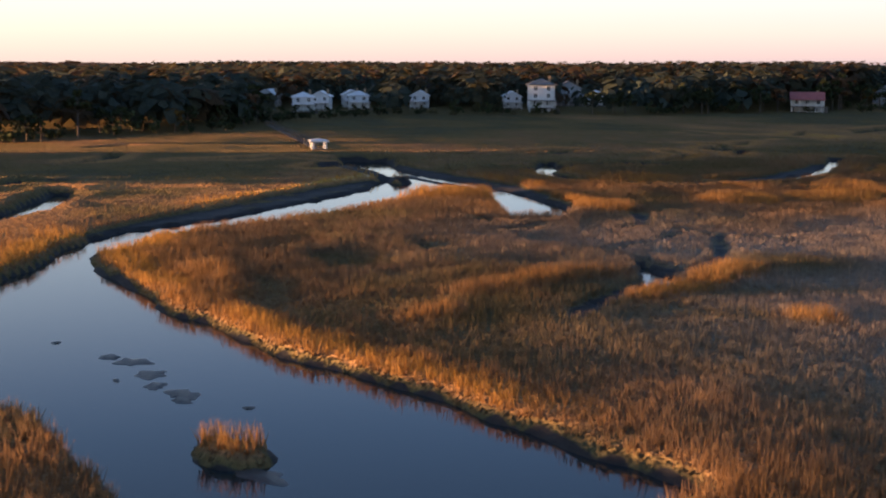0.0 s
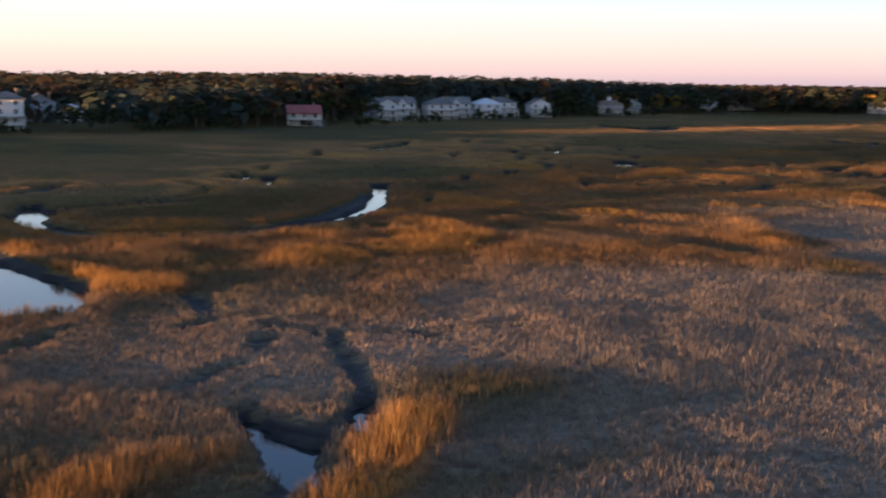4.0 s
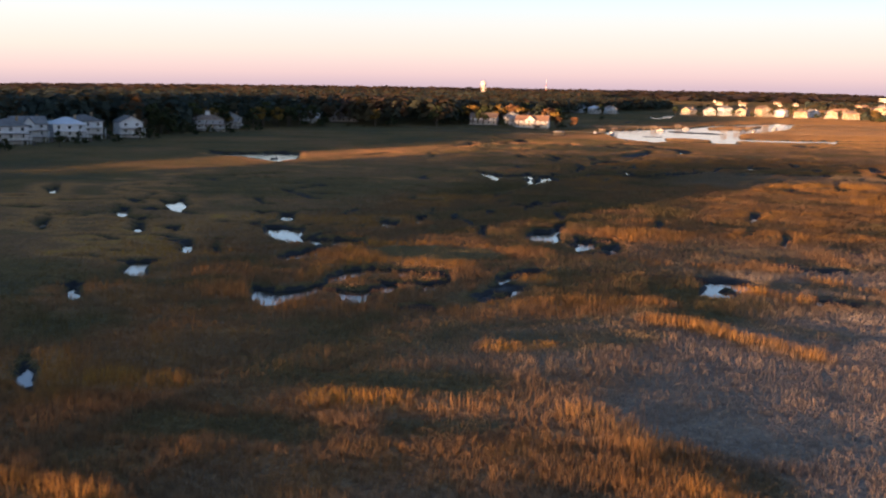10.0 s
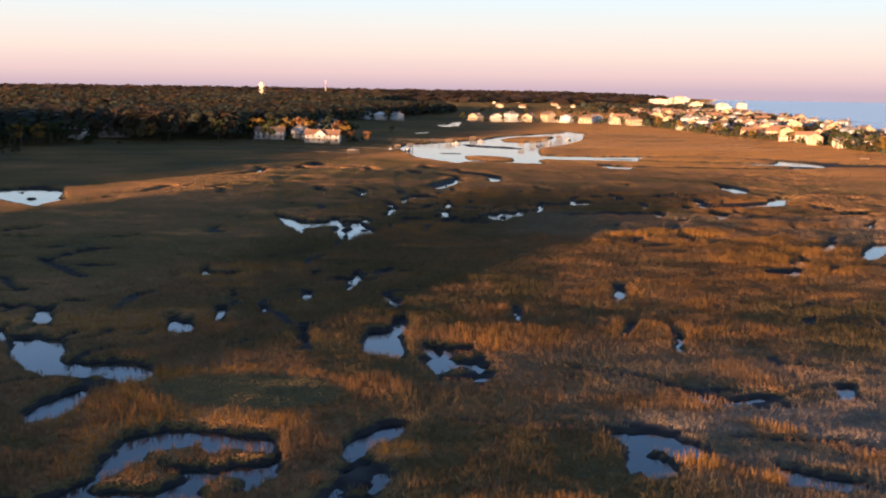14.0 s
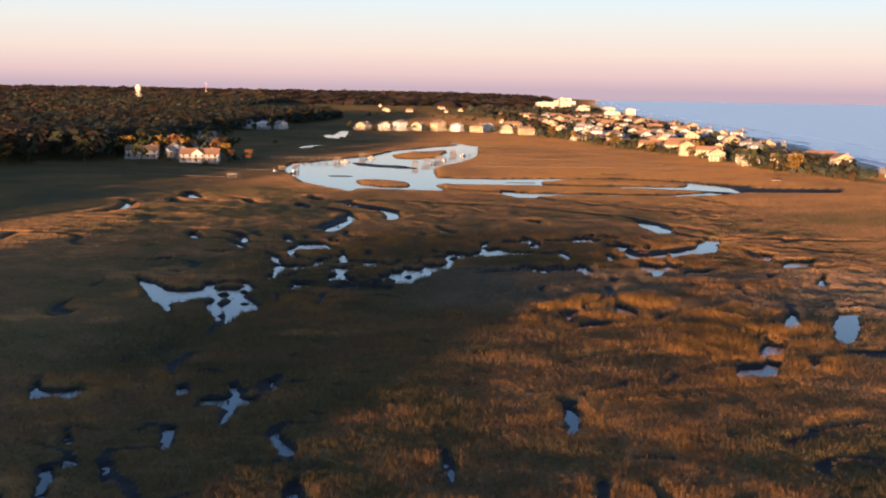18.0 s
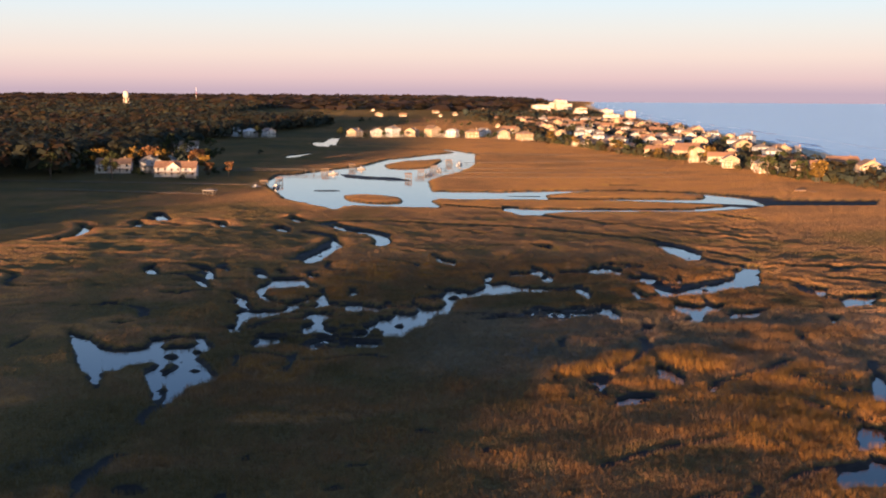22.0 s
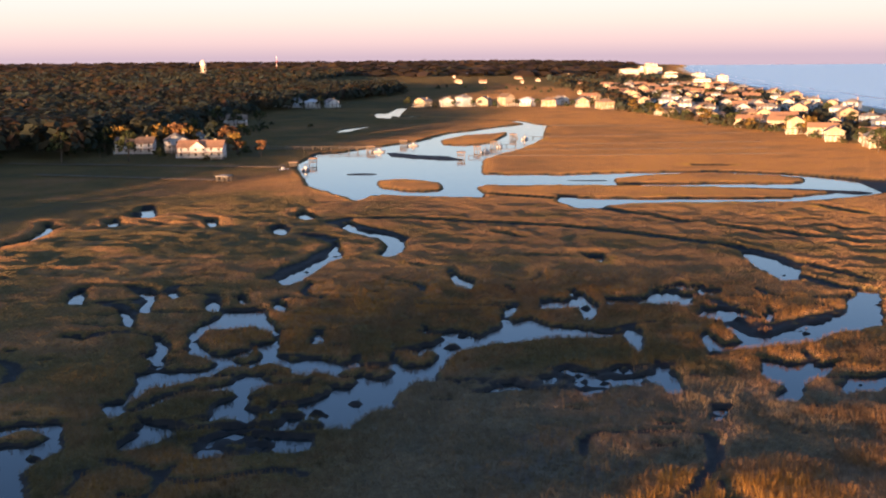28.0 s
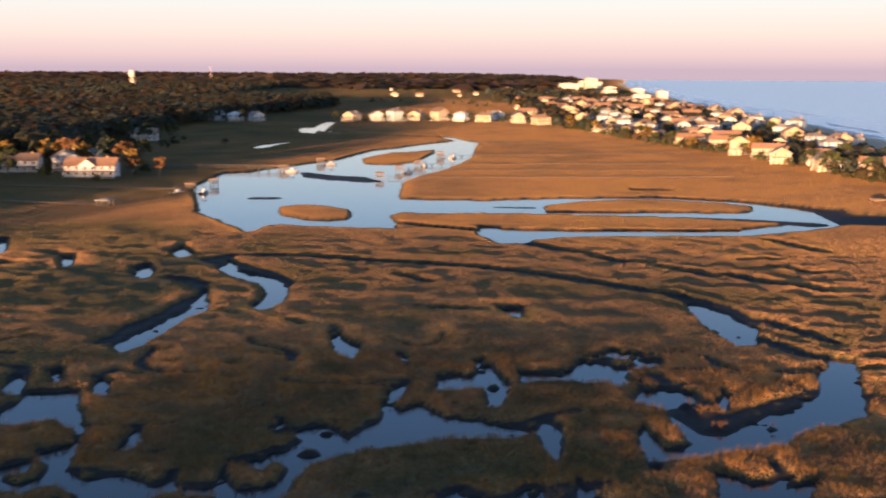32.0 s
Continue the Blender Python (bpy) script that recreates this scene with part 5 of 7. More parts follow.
def ground_height(x, y, d=None):
    x, y = np.asarray(x, float), np.asarray(y, float)
    if d is None:
        d = water_distance(x, y).reshape(x.shape)
    inland = land(x, y)
    top = MARSH + (fbm(x, y, 22, 5, 2) - 0.5) * 0.3 + (value_noise(x, y, 1.4, 6) - 0.5) * 0.10 * smooth(80, 45, line_distance(x, y, NEAR_LINE)) + smooth(0, 25, inland) * 1.1 + 0.12 * np.exp(-np.maximum(d, 0) / 3)
    thick = smooth(420, 300, y) * smooth(120, 90, np.abs(x)) * smooth(0.3, 1.6, d)      # the grass stands in mounds
    top = top + ((fbm(x, y, 3.4, 15, 2) - 0.5) * 0.6 + (fbm(x, y, 9, 17, 2) - 0.5) * 0.35) * thick * (0.45 + 0.55 * smooth(-60, 0, y) + 0.5 * smooth(140, 180, y))
    top = top + 0.4 * smooth(45, 95, line_distance(x, y, NEAR_LINE)) * smooth(0.3, 1.0, d) * smooth(400, 350, y)      # out there the sheet is the top of the grass
    z = -0.65 + (top + 0.65) * smooth(-0.75, 0.6, d)
    bar = lowest(np.ravel(x), np.ravel(y), BARS, line_distance, np.full(x.size, FAR)).reshape(x.shape)
    z = np.maximum(z, -0.5 + 0.62 * smooth(4, -1, bar) * (0.85 + 0.3 * fbm(x, y, 6, 31, 3)))
    shore = along(SEA_SHORE, y) - x                       # positive: on land side of the sea
    dune = smooth(0, 60, shore) * 2.2 * smooth(140, 60, shore)
    beach = -3.0 + 3.6 * smooth(-60, 25, shore)
    z = np.where(shore < 60, np.where(shore > 0, np.minimum(z + dune, 0.6 + shore * 0.05), beach), z + dune)
    return z + lift(x, y)


def vegetation(x, y, d):
    """What grows, with shade put into the tone in places: 0 mud, 0.2 dark olive, 0.4 olive brown, 0.55 rust, 0.7 pale
    grey-tan, 0.85 orange, 1 gold.
    """
    big, mid, small = fbm(x, y, 60, 41, 3), fbm(x, y, 14, 45, 4), value_noise(x, y, 2.2, 49)
    tone = 0.46 + (big - 0.5) * 0.7 + (mid - 0.5) * 0.55 + (small - 0.5) * 0.12
    tan = smooth(-40, 5, x) * smooth(-172, -140, y) * smooth(60, 5, y)          # the pale flat south of the pools
    # first term: shade over the north-west marsh, painted as a darker tone
    tone = tone - 0.14 * smooth(-60, -100, x) * smooth(300, 340, y) + 0.1 * smooth(140, 155, y) * smooth(205, 190, y) * smooth(-20, -5, x) - 0.18 * smooth(0, -20, x) * smooth(-110, -85, y) * smooth(5, -25, y) - 0.1 * smooth(-25, -40, x) * smooth(210, 230, y) * smooth(340, 320, y) - 0.16 * smooth(45, 60, y) * smooth(140, 120, y) * smooth(15, -10, x) + 0.32 * smooth(-70, 0, x) * smooth(280, 400, y)
    tone = np.clip(tone, 0.2, 0.86)
    river = np.clip(strip_distance(x, y, BASINS[0]), 0, 60) if x.size else d
    bank = np.exp(-((river - 3) / 8.0) ** 2) * smooth(-100, -135, y)
    levee = np.exp(-((d - 1.8) / 2.0) ** 2) * smooth(0.42, 0.60, fbm(x, y, 22, 57, 3))
    tall, low = growth(x, y)
    shine = np.clip(0.8 * levee + bank * (0.25 + 0.9 * (mid - 0.35)) + np.exp(-((np.hypot((x + 25) / 9.5, (y - 16.5) / 6.5) - 1.25) / 0.16) ** 2), 0, 1)
    shine = np.maximum(shine * (1 - 0.8 * tan), tall)
    # the shade of the low patches goes into the tone here
    tone = tone + (0.30 - tone) * 0.8 * low
    return np.clip(tone + (0.97 - tone) * shine + (small - 0.5) * 0.06, 0.18, 1.0)



def bleached(x, y):
    """Where the grass is short, dry and grey-tan, from 0 to 1."""
    x, y = np.ravel(x).astype(float), np.ravel(y).astype(float)
    south = 0.8 * smooth(-18, 18, x) * smooth(-172, -140, y) * smooth(60, 5, y) * smooth(0.22, 0.5, fbm(x, y, 26, 151, 3))
    middle = 0.32 * smooth(140, 155, y) * smooth(205, 190, y) * smooth(-15, 0, x)
    tall, low = growth(x, y)
    return np.maximum(south, middle) * (1 - 0.95 * tall) * (1 - 0.6 * low)


def grid_lines(parts, grow):
    """Lines at the given spacings between the given places, then farther and farther apart."""
    lines = [parts[0][0]]
    for start, end, step in parts:
        lines += list(np.linspace(start, end, max(2, int(round((end - start) / step)) + 1))[1:])
    lo, hi, step = lines[0], lines[-1], parts[-1][2]
    above, below, s1, s2 = [], [], parts[-1][2], parts[0][2]
    while hi < 4950:
        s1 *= grow
        hi = min(hi + s1, 4950)
        above.append(hi)
    while lo > -4950:
        s2 *= grow
        lo = max(lo - s2, -4950)
        below.append(lo)
    return np.array(below[::-1] + lines + above)


def numpy_mesh(name, verts, faces, mats, tone=None, smoothed=True, pale=None):
    me = bpy.data.meshes.new(name)
    n, f, k = len(verts), len(faces), faces.shape[1]
    me.vertices.add(n)
    me.vertices.foreach_set("co", np.ascontiguousarray(verts, np.float32).ravel())
    me.loops.add(f * k)
    me.loops.foreach_set("vertex_index", np.ascontiguousarray(faces, np.int32).ravel())
    me.polygons.add(f)
    me.polygons.foreach_set("loop_start", np.arange(0, f * k, k, dtype=np.int32))
    me.polygons.foreach_set("use_smooth", np.full(f, smoothed))
    if tone is not None:
        me.attributes.new("tone", 'FLOAT', 'POINT').data.foreach_set("value", np.ascontiguousarray(tone, np.float32))
    if pale is not None:
        me.attributes.new("pale", 'FLOAT', 'POINT').data.foreach_set("value", np.ascontiguousarray(pale, np.float32))
    for m in mats:
        me.materials.append(m)
    me.update(calc_edges=True)
    return me


def grid_faces(nx, ny):
    i = (np.arange(ny - 1)[:, None] * nx + np.arange(nx - 1)).ravel()
    return np.stack([i, i + 1, i + nx + 1, i + nx], 1)


# ---- the ground: one sheet from the marsh to the horizon ----
gx = grid_lines([(-330, -140, 3.0), (-140, -70, 1.3), (-70, 80, 0.75), (80, 160, 1.4), (160, 300, 4.0)], 1.16)
gy = grid_lines([(-260, -205, 2.5), (-205, -40, 0.75), (-40, 270, 0.8), (270, 400, 1.2), (400, 480, 1.7), (480, 720, 3.0), (720, 1000, 6.0)], 1.12)
GX, GY = np.meshgrid(gx, gy)
gxf, gyf = GX.ravel(), GY.ravel()
gd = water_distance(gxf, gyf)
gz = ground_height(gxf, gyf, gd)
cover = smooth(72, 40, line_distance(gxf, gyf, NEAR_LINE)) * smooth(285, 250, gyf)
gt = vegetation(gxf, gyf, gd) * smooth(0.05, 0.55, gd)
gt = gt * (1 - 0.12 * cover)                                # shade between the thick stalks, put into the soil tone
pan = np.hypot((gxf + 25) / 9.5, (gyf - 16.5) / 6.5)
gt = np.where(pan < 1, np.minimum(gt, 0.22 + 0.18 * fbm(gxf, gyf, 5, 71, 3)), gt)
sand = smooth(55, 25, along(SEA_SHORE, gyf) - gxf)
gt = np.maximum(gt, sand)
inl = land(gxf, gyf)
gt = np.where((inl > 6) & (sand < 0.1), 0.22 + 0.1 * fbm(gxf, gyf, 20, 73, 3), gt)
bars = lowest(gxf, gyf, BARS, line_distance, np.full(gxf.shape, FAR))
gt = np.where(bars < 2, 0.05, gt)
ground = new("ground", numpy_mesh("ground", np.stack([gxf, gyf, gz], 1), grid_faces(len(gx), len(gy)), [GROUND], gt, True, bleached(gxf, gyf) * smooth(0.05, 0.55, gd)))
tagged(ground, "salt marsh ground with muddy creek banks and dry thatch", "ground", kind="structure")
inner = np.concatenate([-np.geomspace(60, 5200, 30)[::-1], [-14]])
WY, WA = np.meshgrid(grid_lines([(-400, 1600, 60)], 1.2), inner, indexing="ij")
WXX = np.maximum(along(SEA_SHORE, WY.ravel()) + WA.ravel(), -4950)
water = new("water", numpy_mesh("water", np.stack([WXX, WY.ravel(), lift(WXX, WY.ravel())], 1), grid_faces(len(inner), WY.shape[0]), [WATER]))
tagged(water, "calm blue-grey tidal water in creeks and pools", "water", kind="structure")
across = np.concatenate([np.linspace(-14, 60, 6), np.geomspace(90, 5200, 26)])
SY, SA = np.meshgrid(grid_lines([(-400, 1600, 60)], 1.2), across, indexing="ij")
SXX = np.minimum(along(SEA_SHORE, SY.ravel()) + SA.ravel(), 4950)
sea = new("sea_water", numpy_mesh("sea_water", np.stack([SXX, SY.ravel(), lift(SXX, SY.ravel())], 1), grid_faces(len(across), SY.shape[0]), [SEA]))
tagged(sea, "pale blue sea with low waves along the beach", "sea", kind="structure")


# ---- the cordgrass ----
def tufts(seed, count, box, keep, blades, size, spread, lean=0.2):
    """Tufts of bent leaves over a stretch of the plan. keep: the chance that a tuft stands at a place."""
    rng = np.random.default_rng(seed)
    x, y = rng.uniform(box[0], box[1], count), rng.uniform(box[2], box[3], count)
    d = water_distance(x, y)
    ok = (d > 0.3) & (rng.random(count) < keep(x, y)) & (land(x, y) < 4) & (np.hypot((x + 25) / 9.5, (y - 16.5) / 6.5) > 1.02)
    thin = fbm(x, y, 9, 81, 3)
    ok &= rng.random(count) < smooth(0.22, 0.42, thin) + 0.5
    x, y, d = x[ok], y[ok], d[ok]
    n = len(x)
    tone = vegetation(x, y, d) + rng.normal(0, 0.045, n)
    z = ground_height(x, y, d) - 0.05
    tall = size * (0.62 + 0.45 * smooth(0.25, 0.75, fbm(x, y, 9, 85, 3)) + 0.35 * np.clip(tone - 0.6, 0, 0.4)) * rng.uniform(0.85, 1.12, n)
    high, low = growth(x, y)
    tall = tall * (1 + 0.5 * high) * (1 - 0.45 * low)
    tall = tall * (1 - 0.45 * bleached(x, y))          # the pale grass is short
    verts, tones, dry = [], [], bleached(x, y)
    for k in range(blades):
        a = rng.uniform(0, 2 * np.pi, n)
        w = 0.55 * spread * rng.uniform(0.6, 1.3, n)
        ox, oy = rng.normal(0, spread * 0.9, n), rng.normal(0, spread * 0.9, n)
        cx, cy = np.cos(a) * w / 2, np.sin(a) * w / 2
        bx, by = rng.normal(0, lean, n) * tall, rng.normal(0, lean, n) * tall
        h = tall * rng.uniform(0.75, 1.1, n)
        v = np.stack([np.stack([x + ox - cx, y + oy - cy, z], 1), np.stack([x + ox + cx, y + oy + cy, z], 1), np.stack([x + ox + bx + cx * 0.2, y + oy + by + cy * 0.2, z + h], 1)], 1)
        verts.append(v.reshape(-1, 3))
        tones.append(np.repeat(tone + rng.normal(0, 0.035, n), 3))
    verts = np.concatenate(verts)
    return verts, np.arange(len(verts)).reshape(-1, 3), np.clip(np.concatenate(tones), 0.05, 1), np.tile(np.repeat(dry, 3), blades)




def band(lo, hi, share):
    """A chance that falls from one distance from the middle of the marsh to another."""
    return lambda x, y: share * smooth(hi, lo, line_distance(x, y, NEAR_LINE))


GRASSES = [
    ("tall_cordgrass", tufts(1, 290000, (-75, 110, -200, -60), band(35, 75, 1.0), 4, 0.82, 0.11), "tall dry cordgrass, gold and rust, by the river"),
    ("cordgrass", tufts(2, 300000, (-70, 75, -62, 270), band(35, 72, 1.0), 3, 0.80, 0.14), "dry brown and olive cordgrass between the creeks"),
    ("far_cordgrass", tufts(3, 200000, (-150, 130, -200, 330), lambda x, y: 0.8 * smooth(25, 60, line_distance(x, y, NEAR_LINE)) * smooth(110, 75, line_distance(x, y, NEAR_LINE)), 2, 0.45, 0.18), "dry cordgrass in tufts over the wide marsh"),
]
for name, (gv, gf, gtone, gpale), label in GRASSES:
    tagged(new(name, numpy_mesh(name, gv, gf, [GRASS], gtone, False, gpale)), label, "grass", kind="stuff")


# ---- helpers for things ----
def part(name, bm, mat, parent, label=""):
    me = bpy.data.meshes.new(name)
    bm.to_mesh(me)
    bm.free()
    me.materials.append(mat)
    ob = new(name, me)
    ob.parent = parent
    if label:
        ob["label"] = label
    return ob


def shared(name, me, parent, m):
    """A further part on a mesh that is there already."""
    ob = new(name, me)
    ob.parent = parent
    ob.matrix_local = m
    return ob


def box(bm, x0, x1, y0, y1, z0, z1):
    v = [bm.verts.new((x, y, z)) for z in (z0, z1) for y in (y0, y1) for x in (x0, x1)]
    for f in ((0, 2, 3, 1), (4, 5, 7, 6), (0, 1, 5, 4), (1, 3, 7, 5), (3, 2, 6, 7), (2, 0, 4, 6)):
        bm.faces.new([v[i] for i in f])


def boxes(*some):
    bm = bmesh.new()
    for b in some:
        box(bm, *b)
    return bm


def prism(bm, pts, a, b, axis="x"):
    """A solid with the outline pts, (across, up), from a to b along an axis."""
    put = (lambda s, p: (s, p[0], p[1])) if axis == "x" else (lambda s, p: (p[0], s, p[1]))
    v0, v1 = [bm.verts.new(put(a, p)) for p in pts], [bm.verts.new(put(b, p)) for p in pts]
    bm.faces.new(v0[::-1])
    bm.faces.new(v1)
    for i in range(len(pts)):
        j = (i + 1) % len(pts)
        bm.faces.new((v0[i], v0[j], v1[j], v1[i]))


def spot(x, y):
    return float(ground_height(np.array([x]), np.array([y]), np.array([FAR]))[0])


# ---- woods ----
def sun_lane(x, y):
    return x * 0.937 - y * 0.35


def tree_height(x, y, base):
    """Tall pines stand south of the marsh; a gap in the woods lets a lane of sun through; the trees are lower at the river."""
    u = sun_lane(x, y)
    base = base * (0.74 + 0.44 * smooth(-40, 180, y) - 0.35 * smooth(480, 700, y))
    tall = np.where((y < -182) & (u > -169) & (u < -41), 19.2, np.where((y < -182) & (u >= -41), 8.8, base))
    tall = np.where((u < -200) & (u > -410) & (y > -40) & (y < 430), np.maximum(tall, 12.0 + 5.5 * smooth(60, 170, y)), tall)
    return np.where((u > -200) & (u < -169) & (y < 330), 8.3, tall)


def crowns(seed, x, y, h, wide, cards, card, dark=0.0, flat=0.2):
    """Far tree crowns: clumps of small leafy faces, uneven, one colour a tree."""
    rng = np.random.default_rng(seed)
    n = len(x)
    z0 = ground_height(x, y, np.full(n, FAR))
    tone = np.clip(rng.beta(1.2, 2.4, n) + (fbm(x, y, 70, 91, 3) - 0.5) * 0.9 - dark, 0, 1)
    verts, tones = [], []
    for k in range(cards):
        a, up = rng.uniform(0, 2 * np.pi, n), rng.uniform(-0.7, 1, n)
        r = np.sqrt(1 - np.clip(up, 0, 1) ** 2) * rng.uniform(0.55, 1.0, n) * (1 + 0.25 * np.sin(3 * a + tone * 20))
        c = np.stack([x + np.cos(a) * r * wide, y + np.sin(a) * r * wide, z0 + h * (0.55 + 0.42 * up)], 1)
        nrm = np.stack([np.cos(a) * r, np.sin(a) * r, up * 0.8 + flat], 1) + rng.normal(0, 0.2, (n, 3))
        nrm /= np.linalg.norm(nrm, axis=1)[:, None]
        t1 = np.cross(nrm, rng.normal(0, 1, (n, 3)))
        t1 /= np.linalg.norm(t1, axis=1)[:, None]
        t2 = np.cross(nrm, t1)
        s = (card * wide * rng.uniform(0.6, 1.3, n))[:, None]
        verts.append(np.stack([c - t1 * s - t2 * s * 0.5, c + t1 * s * 0.9 - t2 * s * 0.7, c + t1 * s * 0.7 + t2 * s, c - t1 * s * 0.8 + t2 * s * 0.6], 1).reshape(-1, 3))
        tones.append(np.repeat(np.clip(tone + rng.normal(0, 0.03, n), 0, 1), 4))
    v = np.concatenate(verts)
    return v, np.arange(len(v)).reshape(-1, 4), np.concatenate(tones)


def scatter(seed, box_, step, keep):
    rng = np.random.default_rng(seed)
    X, Y = np.meshgrid(np.arange(box_[0], box_[1], step), np.arange(box_[2], box_[3], step))
    x, y = X.ravel() + rng.uniform(-0.45, 0.45, X.size) * step, Y.ravel() + rng.uniform(-0.45, 0.45, X.size) * step
    ok = keep(x, y, rng)
    return x[ok], y[ok], rng


HOMES = []      # x, y, radius kept clear of trees


def clear_of_homes(x, y):
    ok = np.ones(len(x), bool)
    for hx, hy, r in HOMES:
        ok &= (np.hypot(x - hx, y - hy) > r) & ~((np.abs(y - hy + (x - hx) * 0.35) < 8) & (x > hx) & (x < hx + 45) & (hx < -100) & (hy < 500)) & ~((np.abs(x - hx) < 13) & (y < hy) & (y > hy - 45) & (hx > -175) & (hx < -100) & (hy > 500))
    return ok


def west_depth(x, y):
    return along(WEST_SHORE, y) - x


# ---- houses ----
def window_mesh():
    bm = boxes((-0.5, 0.5, -0.03, 0.05, 0, 1))
    me = bpy.data.meshes.new("window")
    bm.to_mesh(me)
    bm.free()
    me.materials.append(PANE)
    return me


def frame_mesh():
    bm = boxes((-0.62, -0.5, -0.08, 0.06, -0.1, 1.1), (0.5, 0.62, -0.08, 0.06, -0.1, 1.1), (-0.5, 0.5, -0.08, 0.06, 1.0, 1.1), (-0.5, 0.5, -0.1, 0.06, -0.1, 0.0), (-0.04, 0.04, -0.07, 0.05, 0, 1))
    me = bpy.data.meshes.new("window_frame")
    bm.to_mesh(me)
    bm.free()
    me.materials.append(TRIM)
    return me


WINDOW, FRAME = window_mesh(), frame_mesh()


def hip(bm, w, d, z, rise, over):
    a, b = w / 2 + over, d / 2 + over
    lo = [bm.verts.new(p) for p in ((-a, -b, z), (a, -b, z), (a, b, z), (-a, b, z))]
    eave = [bm.verts.new((v.co.x, v.co.y, z + 0.25)) for v in lo]
    r = max(0.4, a - b)
    top = [bm.verts.new((-r, 0, z + rise)), bm.verts.new((r, 0, z + rise))]
    bm.faces.new(lo[::-1])
    for i in range(4):
        bm.faces.new((lo[i], lo[(i + 1) % 4], eave[(i + 1) % 4], eave[i]))
    bm.faces.new((eave[0], eave[1], top[1], top[0]))
    bm.faces.new((eave[1], eave[2], top[1]))
    bm.faces.new((eave[2], eave[3], top[0], top[1]))
    bm.faces.new((eave[3], eave[0], top[0]))


def gable_roof(bm, w, d, z, rise, over, along_x):
    half, run = (d / 2, w / 2) if along_x else (w / 2, d / 2)
    k = rise / half
    pts = [(-half - over, z - over * k), (0, z + rise), (half + over, z - over * k), (half + over, z - over * k + 0.28), (0, z + rise + 0.28), (-half - over, z - over * k + 0.28)]
    prism(bm, pts, -run - over, run + over, "x" if along_x else "y")


